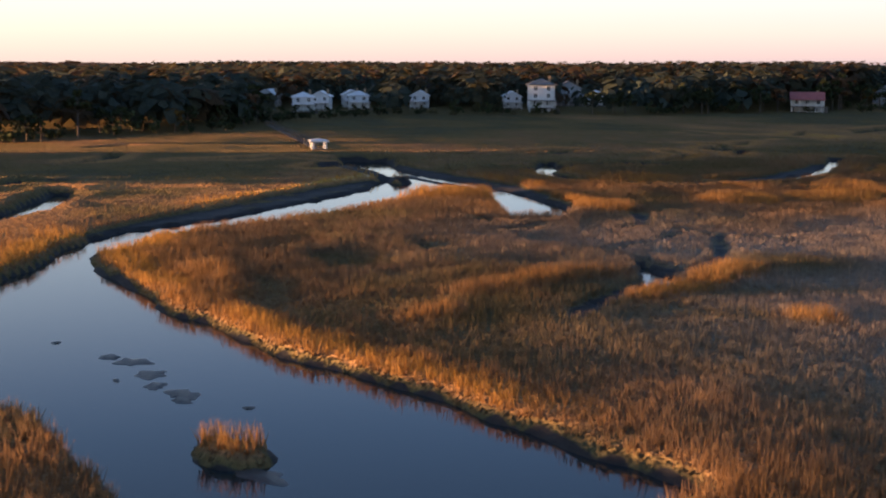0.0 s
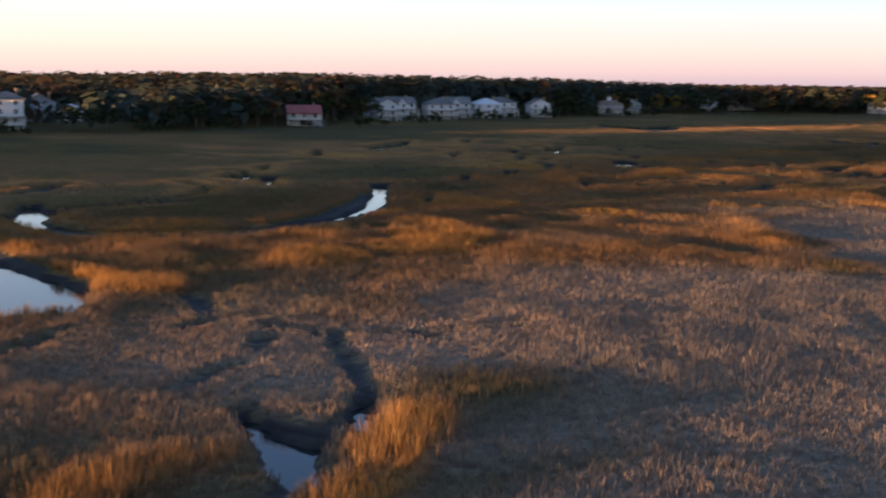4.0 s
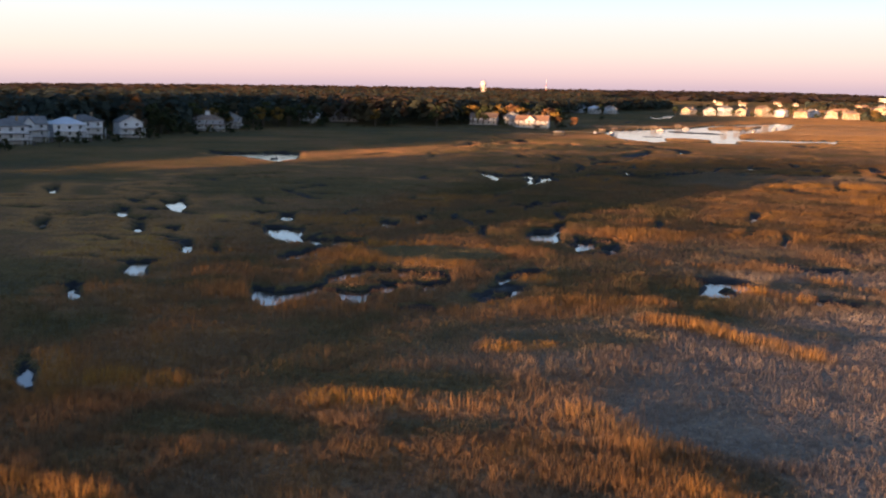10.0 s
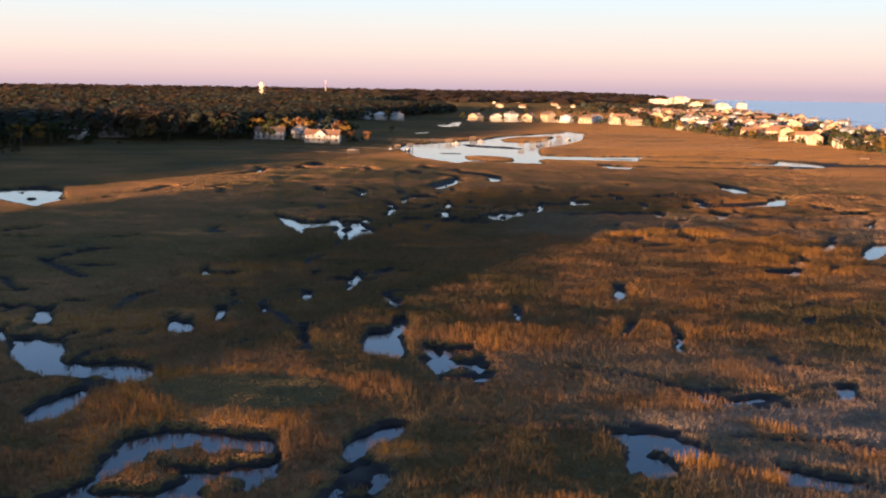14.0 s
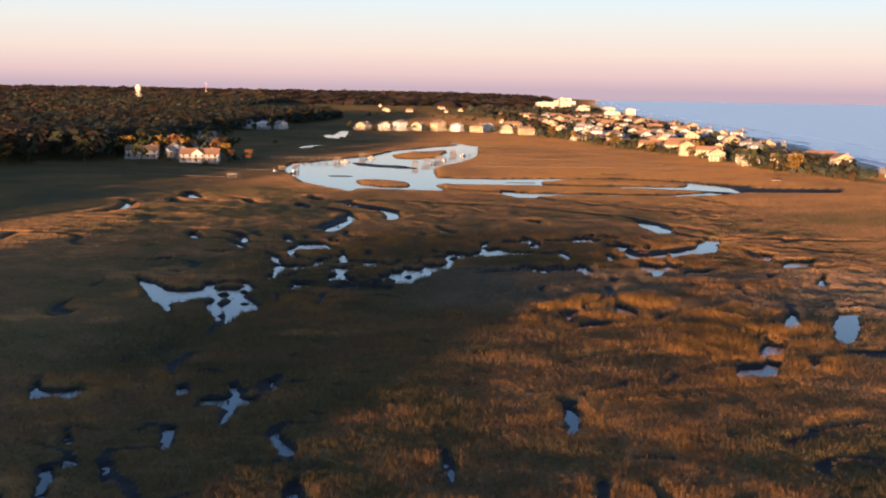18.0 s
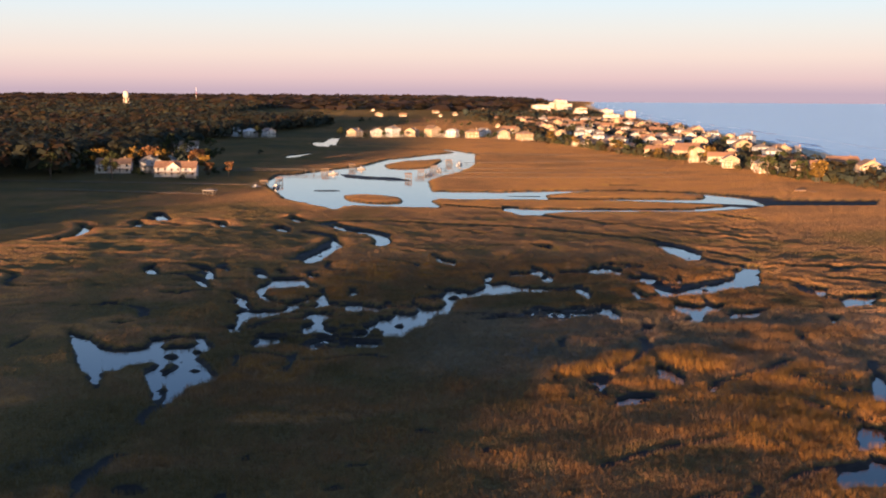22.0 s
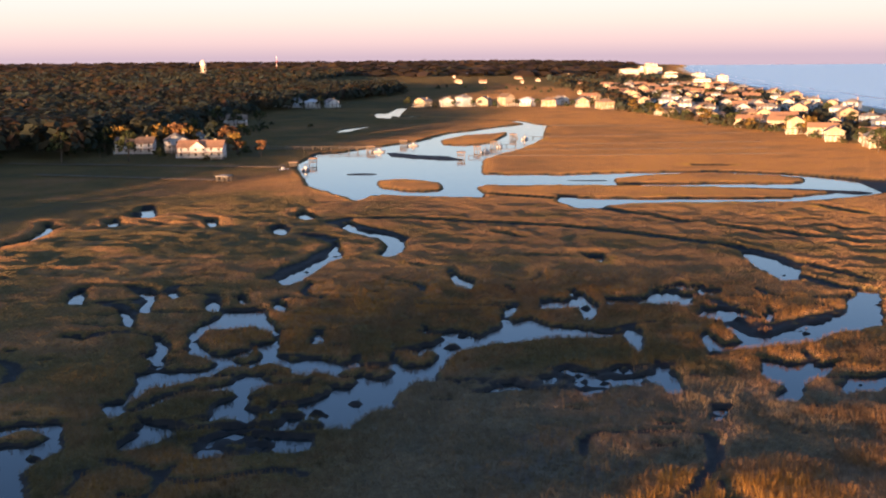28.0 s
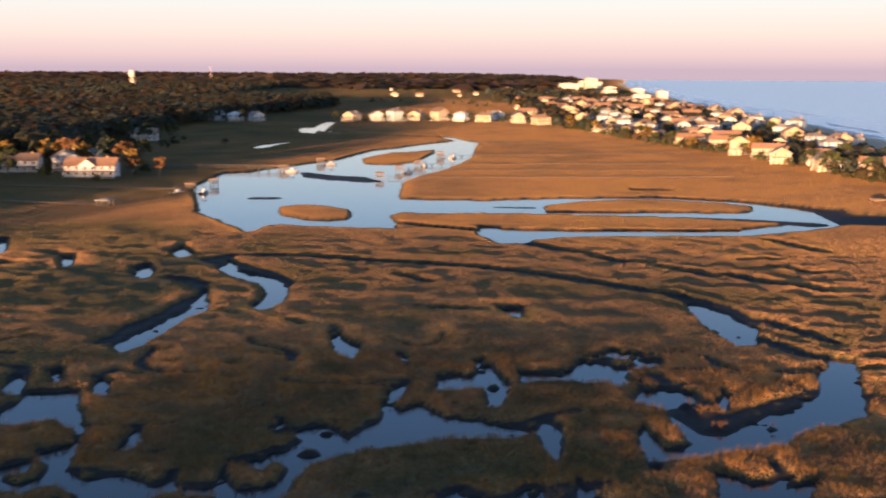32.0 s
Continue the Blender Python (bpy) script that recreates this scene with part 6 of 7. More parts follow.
def house(w, d, storeys, roof, wall, cover, stilts=1.5, porch=True, cross=False, cupola=False, chimney=True, plain=False):
    """A wooden coast house on pilings, its front towards -y, standing at the origin."""
    home = new("house")
    z0, sh = stilts, 2.6
    z1 = z0 + storeys * sh
    if stilts > 0.6 and plain:
        part("base", boxes((-w / 2 + 0.8, w / 2 - 0.8, -d / 2 + 0.8, d / 2 - 0.8, -0.4, z0)), PAINT[wall], home)
    elif stilts > 0.6:
        for i in range(3):
            for j in range(2):
                x, y = -w / 2 + 0.4 + i * (w - 0.8) / 2, -d / 2 + 0.4 + j * (d - 0.8)
                part("piling", boxes((x - 0.2, x + 0.2, y - 0.2, y + 0.2, -0.4, z0)), TRIM, home)
        part("storage_wall", boxes((-w / 2 + 1.2, w / 2 - 1.2, -d / 2 + 1.6, d / 2 - 0.8, -0.3, z0)), PAINT[wall], home)
    bm = boxes((-w / 2, w / 2, -d / 2, d / 2, z0, z1))
    rise = (d if roof == "long" else w) * 0.26 if roof != "hip" else min(w, d) * 0.27
    if roof == "gable":
        prism(bm, [(-w / 2, z1), (w / 2, z1), (0, z1 + rise)], -d / 2, d / 2, "y")
    elif roof == "long":
        prism(bm, [(-d / 2, z1), (d / 2, z1), (0, z1 + rise)], -w / 2, w / 2, "x")
    if cross:
        prism(bm, [(-w * 0.22, z1), (w * 0.12, z1), (-w * 0.05, z1 + rise * 0.95)], -d / 2 - 1.2, 0, "y")
        box(bm, -w * 0.22, w * 0.12, -d / 2 - 1.2, -d / 2, z0, z1)
    part("wall", bm, PAINT[wall], home)
    bm = bmesh.new()
    if roof == "hip":
        hip(bm, w, d, z1, rise, 0.7)
    else:
        gable_roof(bm, w, d, z1 + 0.02, rise, 0.6, roof == "long")
    if cross:
        k = rise * 0.95 / (w * 0.17)
        c = -w * 0.05
        pts = [(c - w * 0.17 - 0.5, z1 - 0.5 * k + 0.02), (c, z1 + rise * 0.95 + 0.02), (c + w * 0.17 + 0.5, z1 - 0.5 * k + 0.02), (c + w * 0.17 + 0.5, z1 - 0.5 * k + 0.3), (c, z1 + rise * 0.95 + 0.3), (c - w * 0.17 - 0.5, z1 - 0.5 * k + 0.3)]
        prism(bm, pts, -d / 2 - 1.7, 0, "y")
    roof_ob = part("roof", bm, ROOF[cover], home)
    if chimney:
        part("chimney", boxes((w * 0.28, w * 0.28 + 0.9, 0.6, 1.4, z1, z1 + rise + 0.9)), PAINT["tan"], roof_ob)
    if cupola:
        part("cupola", boxes((-1.2, 1.2, -1.2, 1.2, z1 + rise * 0.8, z1 + rise + 1.6)), TRIM, roof_ob)
        bm = bmesh.new()
        hip(bm, 2.4, 2.4, z1 + rise + 1.6, 1.0, 0.3)
        part("cupola_roof", bm, ROOF[cover], roof_ob)
    if porch and plain:
        part("deck", boxes((-w / 2 - 0.3, w / 2 + 0.3, -d / 2 - 2.6, -d / 2 - 0.02, z0 - 0.25, z0), (-w / 2 - 0.3, w / 2 + 0.3, -d / 2 - 2.6, -d / 2 - 2.5, z0 + 0.1, z0 + 1.0)), TRIM, home)
    elif porch:
        part("deck", boxes((-w / 2 - 0.3, w / 2 + 0.3, -d / 2 - 3.0, -d / 2 - 0.02, z0 - 0.25, z0)), TIMBER, home)
        rail = part("railing", boxes((-w / 2 - 0.3, w / 2 + 0.3, -d / 2 - 3.0, -d / 2 - 2.92, z0 + 0.9, z0 + 1.0), (-w / 2 - 0.3, w / 2 + 0.3, -d / 2 - 3.0, -d / 2 - 2.92, z0 + 0.15, z0 + 0.22)), TRIM, home)
        for i in range(5):
            x = -w / 2 + i * w / 4
            part("porch_post", boxes((x - 0.12, x + 0.12, -d / 2 - 3.0, -d / 2 - 2.76, -0.3, z0 + 2.5)), TRIM, home)
        part("porch_roof", boxes((-w / 2 - 0.6, w / 2 + 0.6, -d / 2 - 3.4, -d / 2 - 0.02, z0 + 2.5, z0 + 2.7)), ROOF[cover], home)
        bm = bmesh.new()
        for k in range(8):
            box(bm, w / 2 + 0.3, w / 2 + 1.5, -d / 2 - 2.9 - k * 0.3, -d / 2 - 2.6 - k * 0.3, z0 - 0.2 - (k + 1) * z0 / 8, z0 - k * z0 / 8)
        part("steps", bm, TIMBER, home)
    cols = max(2, int(w / (4.4 if plain else 3.6)))
    for s in range(storeys):
        for side, length, n in ((0, w, cols), (3, d, 2), (1, d, 0 if plain else 2)):
            for i in range(n):
                a = -length / 2 + (i + 0.5) * length / n
                if cross and side == 0 and -w * 0.24 < a < w * 0.14:
                    m = pose(a, -d / 2 - 1.22, z0 + s * sh + 0.85)
                elif side == 0:
                    m = pose(a, -d / 2 - 0.02, z0 + s * sh + 0.85)
                else:
                    m = pose((w / 2 + 0.02) * (1 if side == 1 else -1), a, z0 + s * sh + 0.85, 0, 0, 90 if side == 1 else -90)
                m = m @ Matrix.Diagonal((1.25, 1, 1.45, 1))
                pane = shared("window", WINDOW, home, m)
                if not plain:
                    shared("frame", FRAME, pane, Matrix.Identity(4))
    return home


def hotel(w, d, storeys, wall):
    """A resort block with a balcony at every window."""
    home = new("hotel")
    h = storeys * 3.0
    part("wall", boxes((-w / 2, w / 2, -d / 2, d / 2, -0.5, h)), PAINT[wall], home)
    part("roof", boxes((-w / 2 - 0.5, w / 2 + 0.5, -d / 2 - 0.5, d / 2 + 0.5, h, h + 0.8), (-w / 6, w / 6, -2, 2, h + 0.8, h + 3.2)), ROOF["brown"], home)
    n = max(3, int(w / 6))
    for s in range(storeys):
        for i in range(n):
            x = -w / 2 + (i + 0.5) * w / n
            pane = shared("window", WINDOW, home, pose(x, -d / 2 - 0.02, s * 3.0 + 0.5) @ Matrix.Diagonal((2.8, 1, 2.0, 1)))
            shared("frame", FRAME, pane, Matrix.Identity(4))
        part("balcony", boxes((-w / 2, w / 2, -d / 2 - 1.4, -d / 2 - 0.01, s * 3.0 + 2.7, s * 3.0 + 2.9), (-w / 2, w / 2, -d / 2 - 1.4, -d / 2 - 1.3, s * 3.0 + 2.9, s * 3.0 + 3.6)), TRIM, home)
    return home


KINDS = {
    "gable_white": (dict(w=10, d=13, storeys=2, roof="gable", wall="white", cover="grey"), "white two-storey gabled house on pilings at the marsh edge"),
    "cottage": (dict(w=8, d=9, storeys=2, roof="gable", wall="white", cover="silver", stilts=0.8), "small white gabled house in the shade of the woods"),
    "cottage_hip": (dict(w=8.5, d=8, storeys=2, roof="hip", wall="white", cover="silver", stilts=0.8), "small white house with hip roof beside the woods"),
    "hip_white": (dict(w=13, d=11, storeys=2, roof="hip", wall="white", cover="silver"), "white house with a pale metal hip roof and porch"),
    "long_white": (dict(w=19, d=11, storeys=2, roof="long", wall="white", cover="brown", stilts=0.5), "long white house under a brown shingle roof"),
    "main_cross": (dict(w=23, d=12, storeys=2, roof="long", wall="white", cover="orange", stilts=0.8, cross=True), "large white house with terracotta roof and front gable"),
    "hip_dark": (dict(w=13, d=11, storeys=2, roof="hip", wall="white", cover="grey", stilts=1.8), "white house with a dark hip roof above its decks"),
    "cross_white": (dict(w=13, d=10, storeys=2, roof="long", wall="white", cover="grey", cross=True, stilts=1.8), "white house with dark roof and front gable, on pilings"),
    "red_metal": (dict(w=12, d=10, storeys=1, roof="long", wall="white", cover="red", stilts=2.4), "raised white house with a faded red metal roof"),
    "tall_white": (dict(w=9, d=10, storeys=3, roof="hip", wall="white", cover="grey", stilts=1.2), "tall three-storey white house with open decks"),
    "grey_gable": (dict(w=12, d=12, storeys=2, roof="gable", wall="grey", cover="grey"), "grey shingled house on pilings among dark trees"),
    "cupola": (dict(w=16, d=12, storeys=2, roof="hip", wall="grey", cover="brown", cupola=True), "brown-roofed house with a small cupola above trees"),
    "cream_gable": (dict(w=12, d=14, storeys=2, roof="gable", wall="cream", cover="grey"), "cream gabled beach house with porch, in warm evening sun"),
    "cream_long": (dict(w=20, d=11, storeys=2, roof="long", wall="cream", cover="orange"), "long cream beach house with sunlit orange-brown roof"),
    "tan_hip": (dict(w=14, d=13, storeys=2, roof="hip", wall="tan", cover="brown"), "tan beach house under a brown hip roof"),
    "blue_hip": (dict(w=12, d=12, storeys=3, roof="hip", wall="blue", cover="grey", stilts=1.6), "pale blue three-storey beach house on pilings"),
    "terrace": (dict(w=8, d=14, storeys=2, roof="gable", wall="cream", cover="brown", stilts=1.2, chimney=False), "narrow cream town house in a sunlit row"),
    "cream_tall": (dict(w=13, d=12, storeys=3, roof="gable", wall="cream", cover="brown"), "three-storey cream ocean-front house with gable roof"),
}
BUILT = {}


def put_home(kind, x, y, turn, group, size=0.85, plain=False):
    HOMES.append((x, y, 10))
    m = pose(x, y, spot(x, y) - 0.15, 0, 0, turn)
    key = (kind, plain)
    spec, label = KINDS[kind]
    if key in BUILT:
        home = tagged(copy_thing(BUILT[key], m), group=group)
    else:
        home = BUILT[key] = tagged(house(**spec, plain=plain), label, "house", group)
    home.matrix_basis = m @ Matrix.Diagonal((size, size, size, 1))
    return home


# houses by the woods, from the south end of the marsh to the north
WOODS_HOMES = [("cottage_hip", -232, -74, 70), ("cottage", -243, -64, 60), ("cottage", -262, -46, 75), ("cottage_hip", -247, -50, 70), ("cottage", -252, -26, 60), ("cottage", -244, 4, 65), ("tall_white", -229, 6, 62),
               ("grey_gable", -268, 42, 60), ("cottage_hip", -262, 50, 65), ("cottage", -268, -72, 50),
               ("red_metal", -218, 110, 48), ("gable_white", -240, 176, 70), ("cross_white", -244, 192, 62), ("hip_dark", -238, 211, 52), ("cross_white", -243, 229, 48), ("hip_white", -238, 245, 50), ("cottage_hip", -258, 262, 40), ("hip_dark", -242, 262, 55), ("gable_white", -236, 284, 45),
               ("cupola", -240, 358, 40), ("grey_gable", -250, 401, 35), ("hip_white", -244, 487, 35), ("long_white", -236, 517, 30)]
POINT_HOMES = [("long_white", -152, 526, 8), ("grey_gable", -137, 533, 20), ("main_cross", -121, 515, 5), ("gable_white", -134, 552, 10), ("long_white", -165, 738, 12)]
BACK_HOMES = [("grey_gable", -290, 928, 10), ("grey_gable", -255, 926, 0), ("grey_gable", -228, 906, -15), ("gable_white", -205, 977, 0), ("cottage", -194, 992, 0), ("gable_white", -179, 983, 0), ("hip_white", -163, 976, 5), ("gable_white", -149, 986, 0)]
ROW_HOMES = [("cream_gable", -76, 992, 10), ("grey_gable", -58, 1000, 0), ("blue_hip", -44, 1001, 5), ("cream_gable", -28, 1012, 0), ("cream_tall", -10, 1008, 0), ("hip_white", 7, 1003, 12), ("tan_hip", 24, 994, -15), ("gable_white", 35, 1030, 0), ("cream_gable", 50, 985, 20), ("tan_hip", 66, 952, -20), ("cream_long", 62, 1090, 0)]
EDGE_HOMES = [("terrace", 99, 852, -35), ("terrace", 106, 833, -35), ("terrace", 112, 811, -35), ("terrace", 117, 789, -35), ("terrace", 122, 767, -35), ("cream_long", 130, 706, -25), ("cream_long", 141, 676, -20), ("cream_tall", 141, 640, -20), ("cream_long", 147, 613, -15),
              ("cream_gable", 146, 588, -10), ("cream_long", 158, 566, -10), ("cream_gable", 152, 545, 0), ("cream_long", 164, 520, -5), ("cream_tall", 184, 498, 0), ("cream_gable", 200, 470, 0)]
for rows, group in ((WOODS_HOMES, "houses along the woods"), (POINT_HOMES, "houses on the wooded point"), (BACK_HOMES, "houses behind the north marsh"), (ROW_HOMES, "houses across the north marsh"), (EDGE_HOMES, "houses along the marsh side of the island")):
    for i, (kind, x, y, turn) in enumerate(rows):
        if rows is ROW_HOMES or rows is BACK_HOMES:
            turn += (-38, 14, 34, -16, 45)[i % 5]
        put_home(kind, x, y, turn, group, {"main_cross": 0.78, "terrace": 0.68, "cottage": 0.72, "cottage_hip": 0.72}.get(kind, (0.68 if x > 80 else 0.9 if y < 300 else 0.8) if y < 900 else 0.80 if x > -100 else 0.82))
rng = random.Random(12)
ISLAND = ["cream_gable", "cream_long", "tan_hip", "blue_hip", "cream_tall", "tan_hip", "cream_long", "long_white", "grey_gable"]
for back in range(1, 7):           # streets of the barrier island, one behind the other
    y = 455 + 9 * back
    while y < 1500:
        x = float(along(EAST_SHORE, y)) + 6 + back * 23 + rng.uniform(-4, 4)
        sea = float(along(SEA_SHORE, y))
        if x < sea - 38 and all(math.hypot(x - hx, y - hy) > 15 for hx, hy, r in HOMES) and rng.random() < 0.86:
            kind = rng.choice(["cream_tall", "cream_gable", "cream_long", "blue_hip"] if x > sea - 62 else ISLAND)
            put_home(kind, x, y, rng.choice([-5, -20, -28, 10]) + rng.uniform(-5, 5), "beach houses on the barrier island", rng.uniform(0.56, 0.78), True)
        y += rng.uniform(19, 30) * (1 if y < 900 else 1.4)
for k in range(36):                # the town at the far end
    y = rng.uniform(1120, 2900)
    x = rng.uniform(45 if y < 1600 else -130, 240)
    if all(math.hypot(x - hx, y - hy) > 26 for hx, hy, r in HOMES):
        put_home(rng.choice(["cream_long", "tan_hip", "cream_gable", "long_white", "terrace"]), x, y, rng.uniform(-20, 30), "roofs of the far town", 0.55, True)
blocks = [tagged(hotel(46, 16, 6, "cream"), "long cream resort hotel, lit by the low sun", "hotel"), tagged(hotel(15, 14, 6, "tan"), "tan resort tower above the beach", "hotel"), tagged(hotel(26, 14, 4, "cream"), "cream beach hotel with balconies", "hotel")]
for ob, (x, y, turn) in zip(blocks, ((186, 2230, 10), (222, 1392, 0), (206, 1760, 8))):
    ob.matrix_world = pose(x, y, spot(x, y), 0, 0, turn) @ Matrix.Diagonal((0.75, 0.75, 0.75, 1))
for i, x, y, turn in ((2, 218, 2160, 12), (2, 236, 2010, 5), (0, 250, 2440, 15), (2, 205, 1430, 0), (0, 262, 2700, 10), (1, 300, 2900, 0), (2, 262, 1880, 0), (0, 330, 3300, 20), (1, 350, 3600, 0)):
    tagged(copy_thing(blocks[i], pose(x, y, spot(x, y), 0, 0, turn)), group="resort blocks up the coast")
for ob in blocks:
    tagged(ob, group="resort blocks up the coast")


# ---- trees: those along the shores one by one, the woods behind them as a mass ----
def limb(bm, a, b, r0, r1, sides=6):
    a, b = Vector(a), Vector(b)
    q = (b - a).to_track_quat("Z", "Y").to_matrix()
    rings = [[bm.verts.new(p + q @ Vector((math.cos(k * 2 * math.pi / sides) * r, math.sin(k * 2 * math.pi / sides) * r, 0))) for k in range(sides)] for p, r in ((a, r0), (b, r1))]
    for k in range(sides):
        bm.faces.new((rings[0][k], rings[0][(k + 1) % sides], rings[1][(k + 1) % sides], rings[1][k]))


def tree(seed, h, wide, low, leaf, label, count=300, card=0.75):
    """A tree h metres high: tapered trunk, limbs, and a crown of leafy clumps with gaps."""
    r = random.Random(seed)
    stem = new("tree")
    bm = bmesh.new()
    top = (r.uniform(-0.4, 0.4), r.uniform(-0.4, 0.4), h * 0.82)
    limb(bm, (0, 0, -0.4), (top[0] * 0.5, top[1] * 0.5, h * 0.45), h * 0.026, h * 0.018)
    limb(bm, (top[0] * 0.5, top[1] * 0.5, h * 0.45), top, h * 0.018, h * 0.006)
    clumps = [(top[0], top[1], h * 0.86, wide * 0.42)]
    for k in range(9):
        a, up = k * 2.4 + r.uniform(-0.4, 0.4), r.uniform(low, 0.78)
        reach = wide * (0.95 - 0.5 * (up - low)) * r.uniform(0.6, 1.0)
        tip = (math.cos(a) * reach, math.sin(a) * reach, h * (up + 0.08))
        limb(bm, (top[0] * up, top[1] * up, h * up * 0.85), tip, h * 0.009, h * 0.003, 5)
        clumps.append((*tip, wide * r.uniform(0.32, 0.52)))
    part("trunk", bm, BARK, stem)
    g = np.random.default_rng(seed)
    which = g.integers(0, len(clumps), count)
    c = np.array(clumps)[which]
    way = g.normal(0, 1, (count, 3))
    way /= np.linalg.norm(way, axis=1)[:, None]
    p = c[:, :3] + way * c[:, 3:] * g.uniform(0.55, 1.05, (count, 1)) * [1, 1, 0.72]
    nrm = way + g.normal(0, 0.5, (count, 3))
    t1 = np.cross(nrm, g.normal(0, 1, (count, 3)))
    t1 /= np.linalg.norm(t1, axis=1)[:, None]
    t2 = np.cross(nrm / np.linalg.norm(nrm, axis=1)[:, None], t1)
    s = card * g.uniform(0.5, 1.1, (count, 1))
    v = np.stack([p - t1 * s, p - t2 * s * 0.7, p + t1 * s, p + t2 * s * 0.8], 1).reshape(-1, 3)
    crown = new("crown", numpy_mesh("crown", v, np.arange(len(v)).reshape(-1, 4), [leaf], None, False))
    crown.parent = stem
    return tagged(stem, label, "tree", "trees along the shores")


SORTS = [tree(1, 13, 4.6, 0.34, LEAF[0], "spreading dark green live oak at the marsh edge"), tree(2, 15, 3.4, 0.5, LEAF[1], "tall pine with a ragged green crown", 240), tree(3, 11, 4.4, 0.3, LEAF[0], "low broad evergreen oak beside the houses"),
         tree(4, 11, 3.8, 0.35, LEAF[2], "tree with yellowing leaves in the sun"), tree(5, 12, 4.0, 0.35, LEAF[3], "rust-brown autumn tree at the edge of the woods"), tree(6, 4.5, 2.6, 0.12, LEAF[4], "rounded olive-green coastal shrub", 170, 0.5), tree(7, 6, 3.2, 0.15, LEAF[0], "dense dark evergreen shrub by the marsh", 200, 0.6)]
used = set()


def plant(k, x, y, size, turn):
    m = pose(x, y, spot(x, y) - 0.1, 0, 0, turn) @ Matrix.Diagonal((size, size, size, 1))
    if k in used:
        ob = copy_thing(SORTS[k], Matrix.Identity(4))
        ob.matrix_basis = m
    else:
        used.add(k)
        SORTS[k].matrix_world = m


rng = random.Random(5)
y = -176.0
while y < 560:                     # the edge of the woods
    x = float(along(WEST_SHORE, y)) - rng.uniform(3, 9)
    near = min(math.hypot(x - hx, y - hy) for hx, hy, r in HOMES)
    u = float(sun_lane(x, y))
    open_front = any(abs(y - hy + (x - hx) * 0.35) < 10 and hx - 2 < x < hx + 50 for hx, hy, r in HOMES)
    if near > 9 and not open_front:
        k = 5 if -202 < u < -167 else rng.choice([0, 0, 1, 2, 2, 4, 3, 6, 6])
        plant(k, x, y, rng.uniform(0.75, 1.05) * (0.66 if y < -40 else 1.05 if y > 120 else 0.8), rng.uniform(0, 360))
    elif rng.random() < 0.5:
        plant(5, x + 4, y, rng.uniform(0.3, 0.6), rng.uniform(0, 360))
    if y < 0 and rng.random() < 0.7:
        plant(6, x + rng.uniform(1, 4), y + 2, rng.uniform(0.5, 0.9), rng.uniform(0, 360))
    y += rng.uniform(3.5, 7.0)
for x, y, k, s in ((-133, 540, 3, 1.0), (-140, 545, 4, 1.05), (-146, 540, 3, 1.1), (-108, 522, 4, 0.6), (-112, 535, 3, 0.9), (-118, 545, 4, 1.0), (-160, 532, 3, 1.1), (-166, 528, 0, 0.9), (-172, 525, 2, 1.0), (-180, 520, 0, 1.1), (-135, 505, 6, 0.7), (-100, 528, 4, 0.6), (-128, 560, 0, 1.0), (-140, 570, 0, 1.1), (-120, 575, 2, 1.0), (-150, 560, 3, 1.2), (-160, 725, 0, 0.9), (-150, 740, 2, 0.9), (-172, 728, 0, 1.0)):
    plant(k, x, y, s, rng.uniform(0, 360))
y = 470.0
while y < 900:                     # shrubs and low trees in front of the island's houses
    x = float(along(EAST_SHORE, y)) + rng.uniform(-1, 7)
    if min(math.hypot(x - hx, y - hy) for hx, hy, r in HOMES) > 7:
        plant(rng.choice([5, 5, 6, 3, 2]), x, y, rng.uniform(0.55, 0.95), rng.uniform(0, 360))
    y += rng.uniform(4, 9)
for k in range(60):
    yy = rng.uniform(470, 1300)
    x = rng.uniform(float(along(EAST_SHORE, yy)) + 10, float(along(SEA_SHORE, yy)) - 45)
    if min(math.hypot(x - hx, yy - hy) for hx, hy, r in HOMES) > 8:
        plant(rng.choice([5, 6, 2, 0]), x, yy, rng.uniform(0.5, 0.9), rng.uniform(0, 360))
for k, (x, y) in enumerate(((-199.9, 118), (-197, 120.3), (-201.1, 130.9), (-213, 161.9), (-206, 159.4), (-208, 167.9), (-212, 175.8), (-213, 205), (-214, 218), (-211, 223.9), (-212, 238), (-212, 252.8), (-215, 267.2), (-218, 296), (-222, 311.9), (-217, 317.4), (-217, 334.7), (-218, 353), (-222, 375),
                            (-232, 474.6), (-227, 459.8), (-226, 522.5), (-195.5, 598), (-182, 579), (-177, 586), (-149, 571), (-137, 677), (-167.5, 514), (-174, 511), (-161, 509), (-140, 517), (-104, 540), (-108, 536), (-142, 687), (-138, 697), (-139, 723), (-166, 715), (-111, 695),
                            (-106, 1511), (-97, 1535), (-45, 1451), (-20, 1446), (-7, 1444), (3, 1442), (13, 1440), (-70, 1480), (30, 1350), (20, 1290))):
    plant((6, 2, 6, 0)[k % 4], x, y, rng.uniform(0.7, 1.1) * (1.0 if k < 38 else 1.3) * (0.8 if k % 2 == 0 else 0.45), rng.uniform(0, 360))
for x, y in ((-67, 988), (-51, 990), (-36, 994), (-19, 998), (-2, 996), (15, 990), (38, 984), (43, 975), (58, 965), (75, 945), (84, 925), (-88, 986), (-170, 968), (-186, 974), (-212, 965), (-156, 972)):
    plant(rng.choice([2, 0, 6]), x, y, rng.uniform(0.45, 0.8), rng.uniform(0, 360))


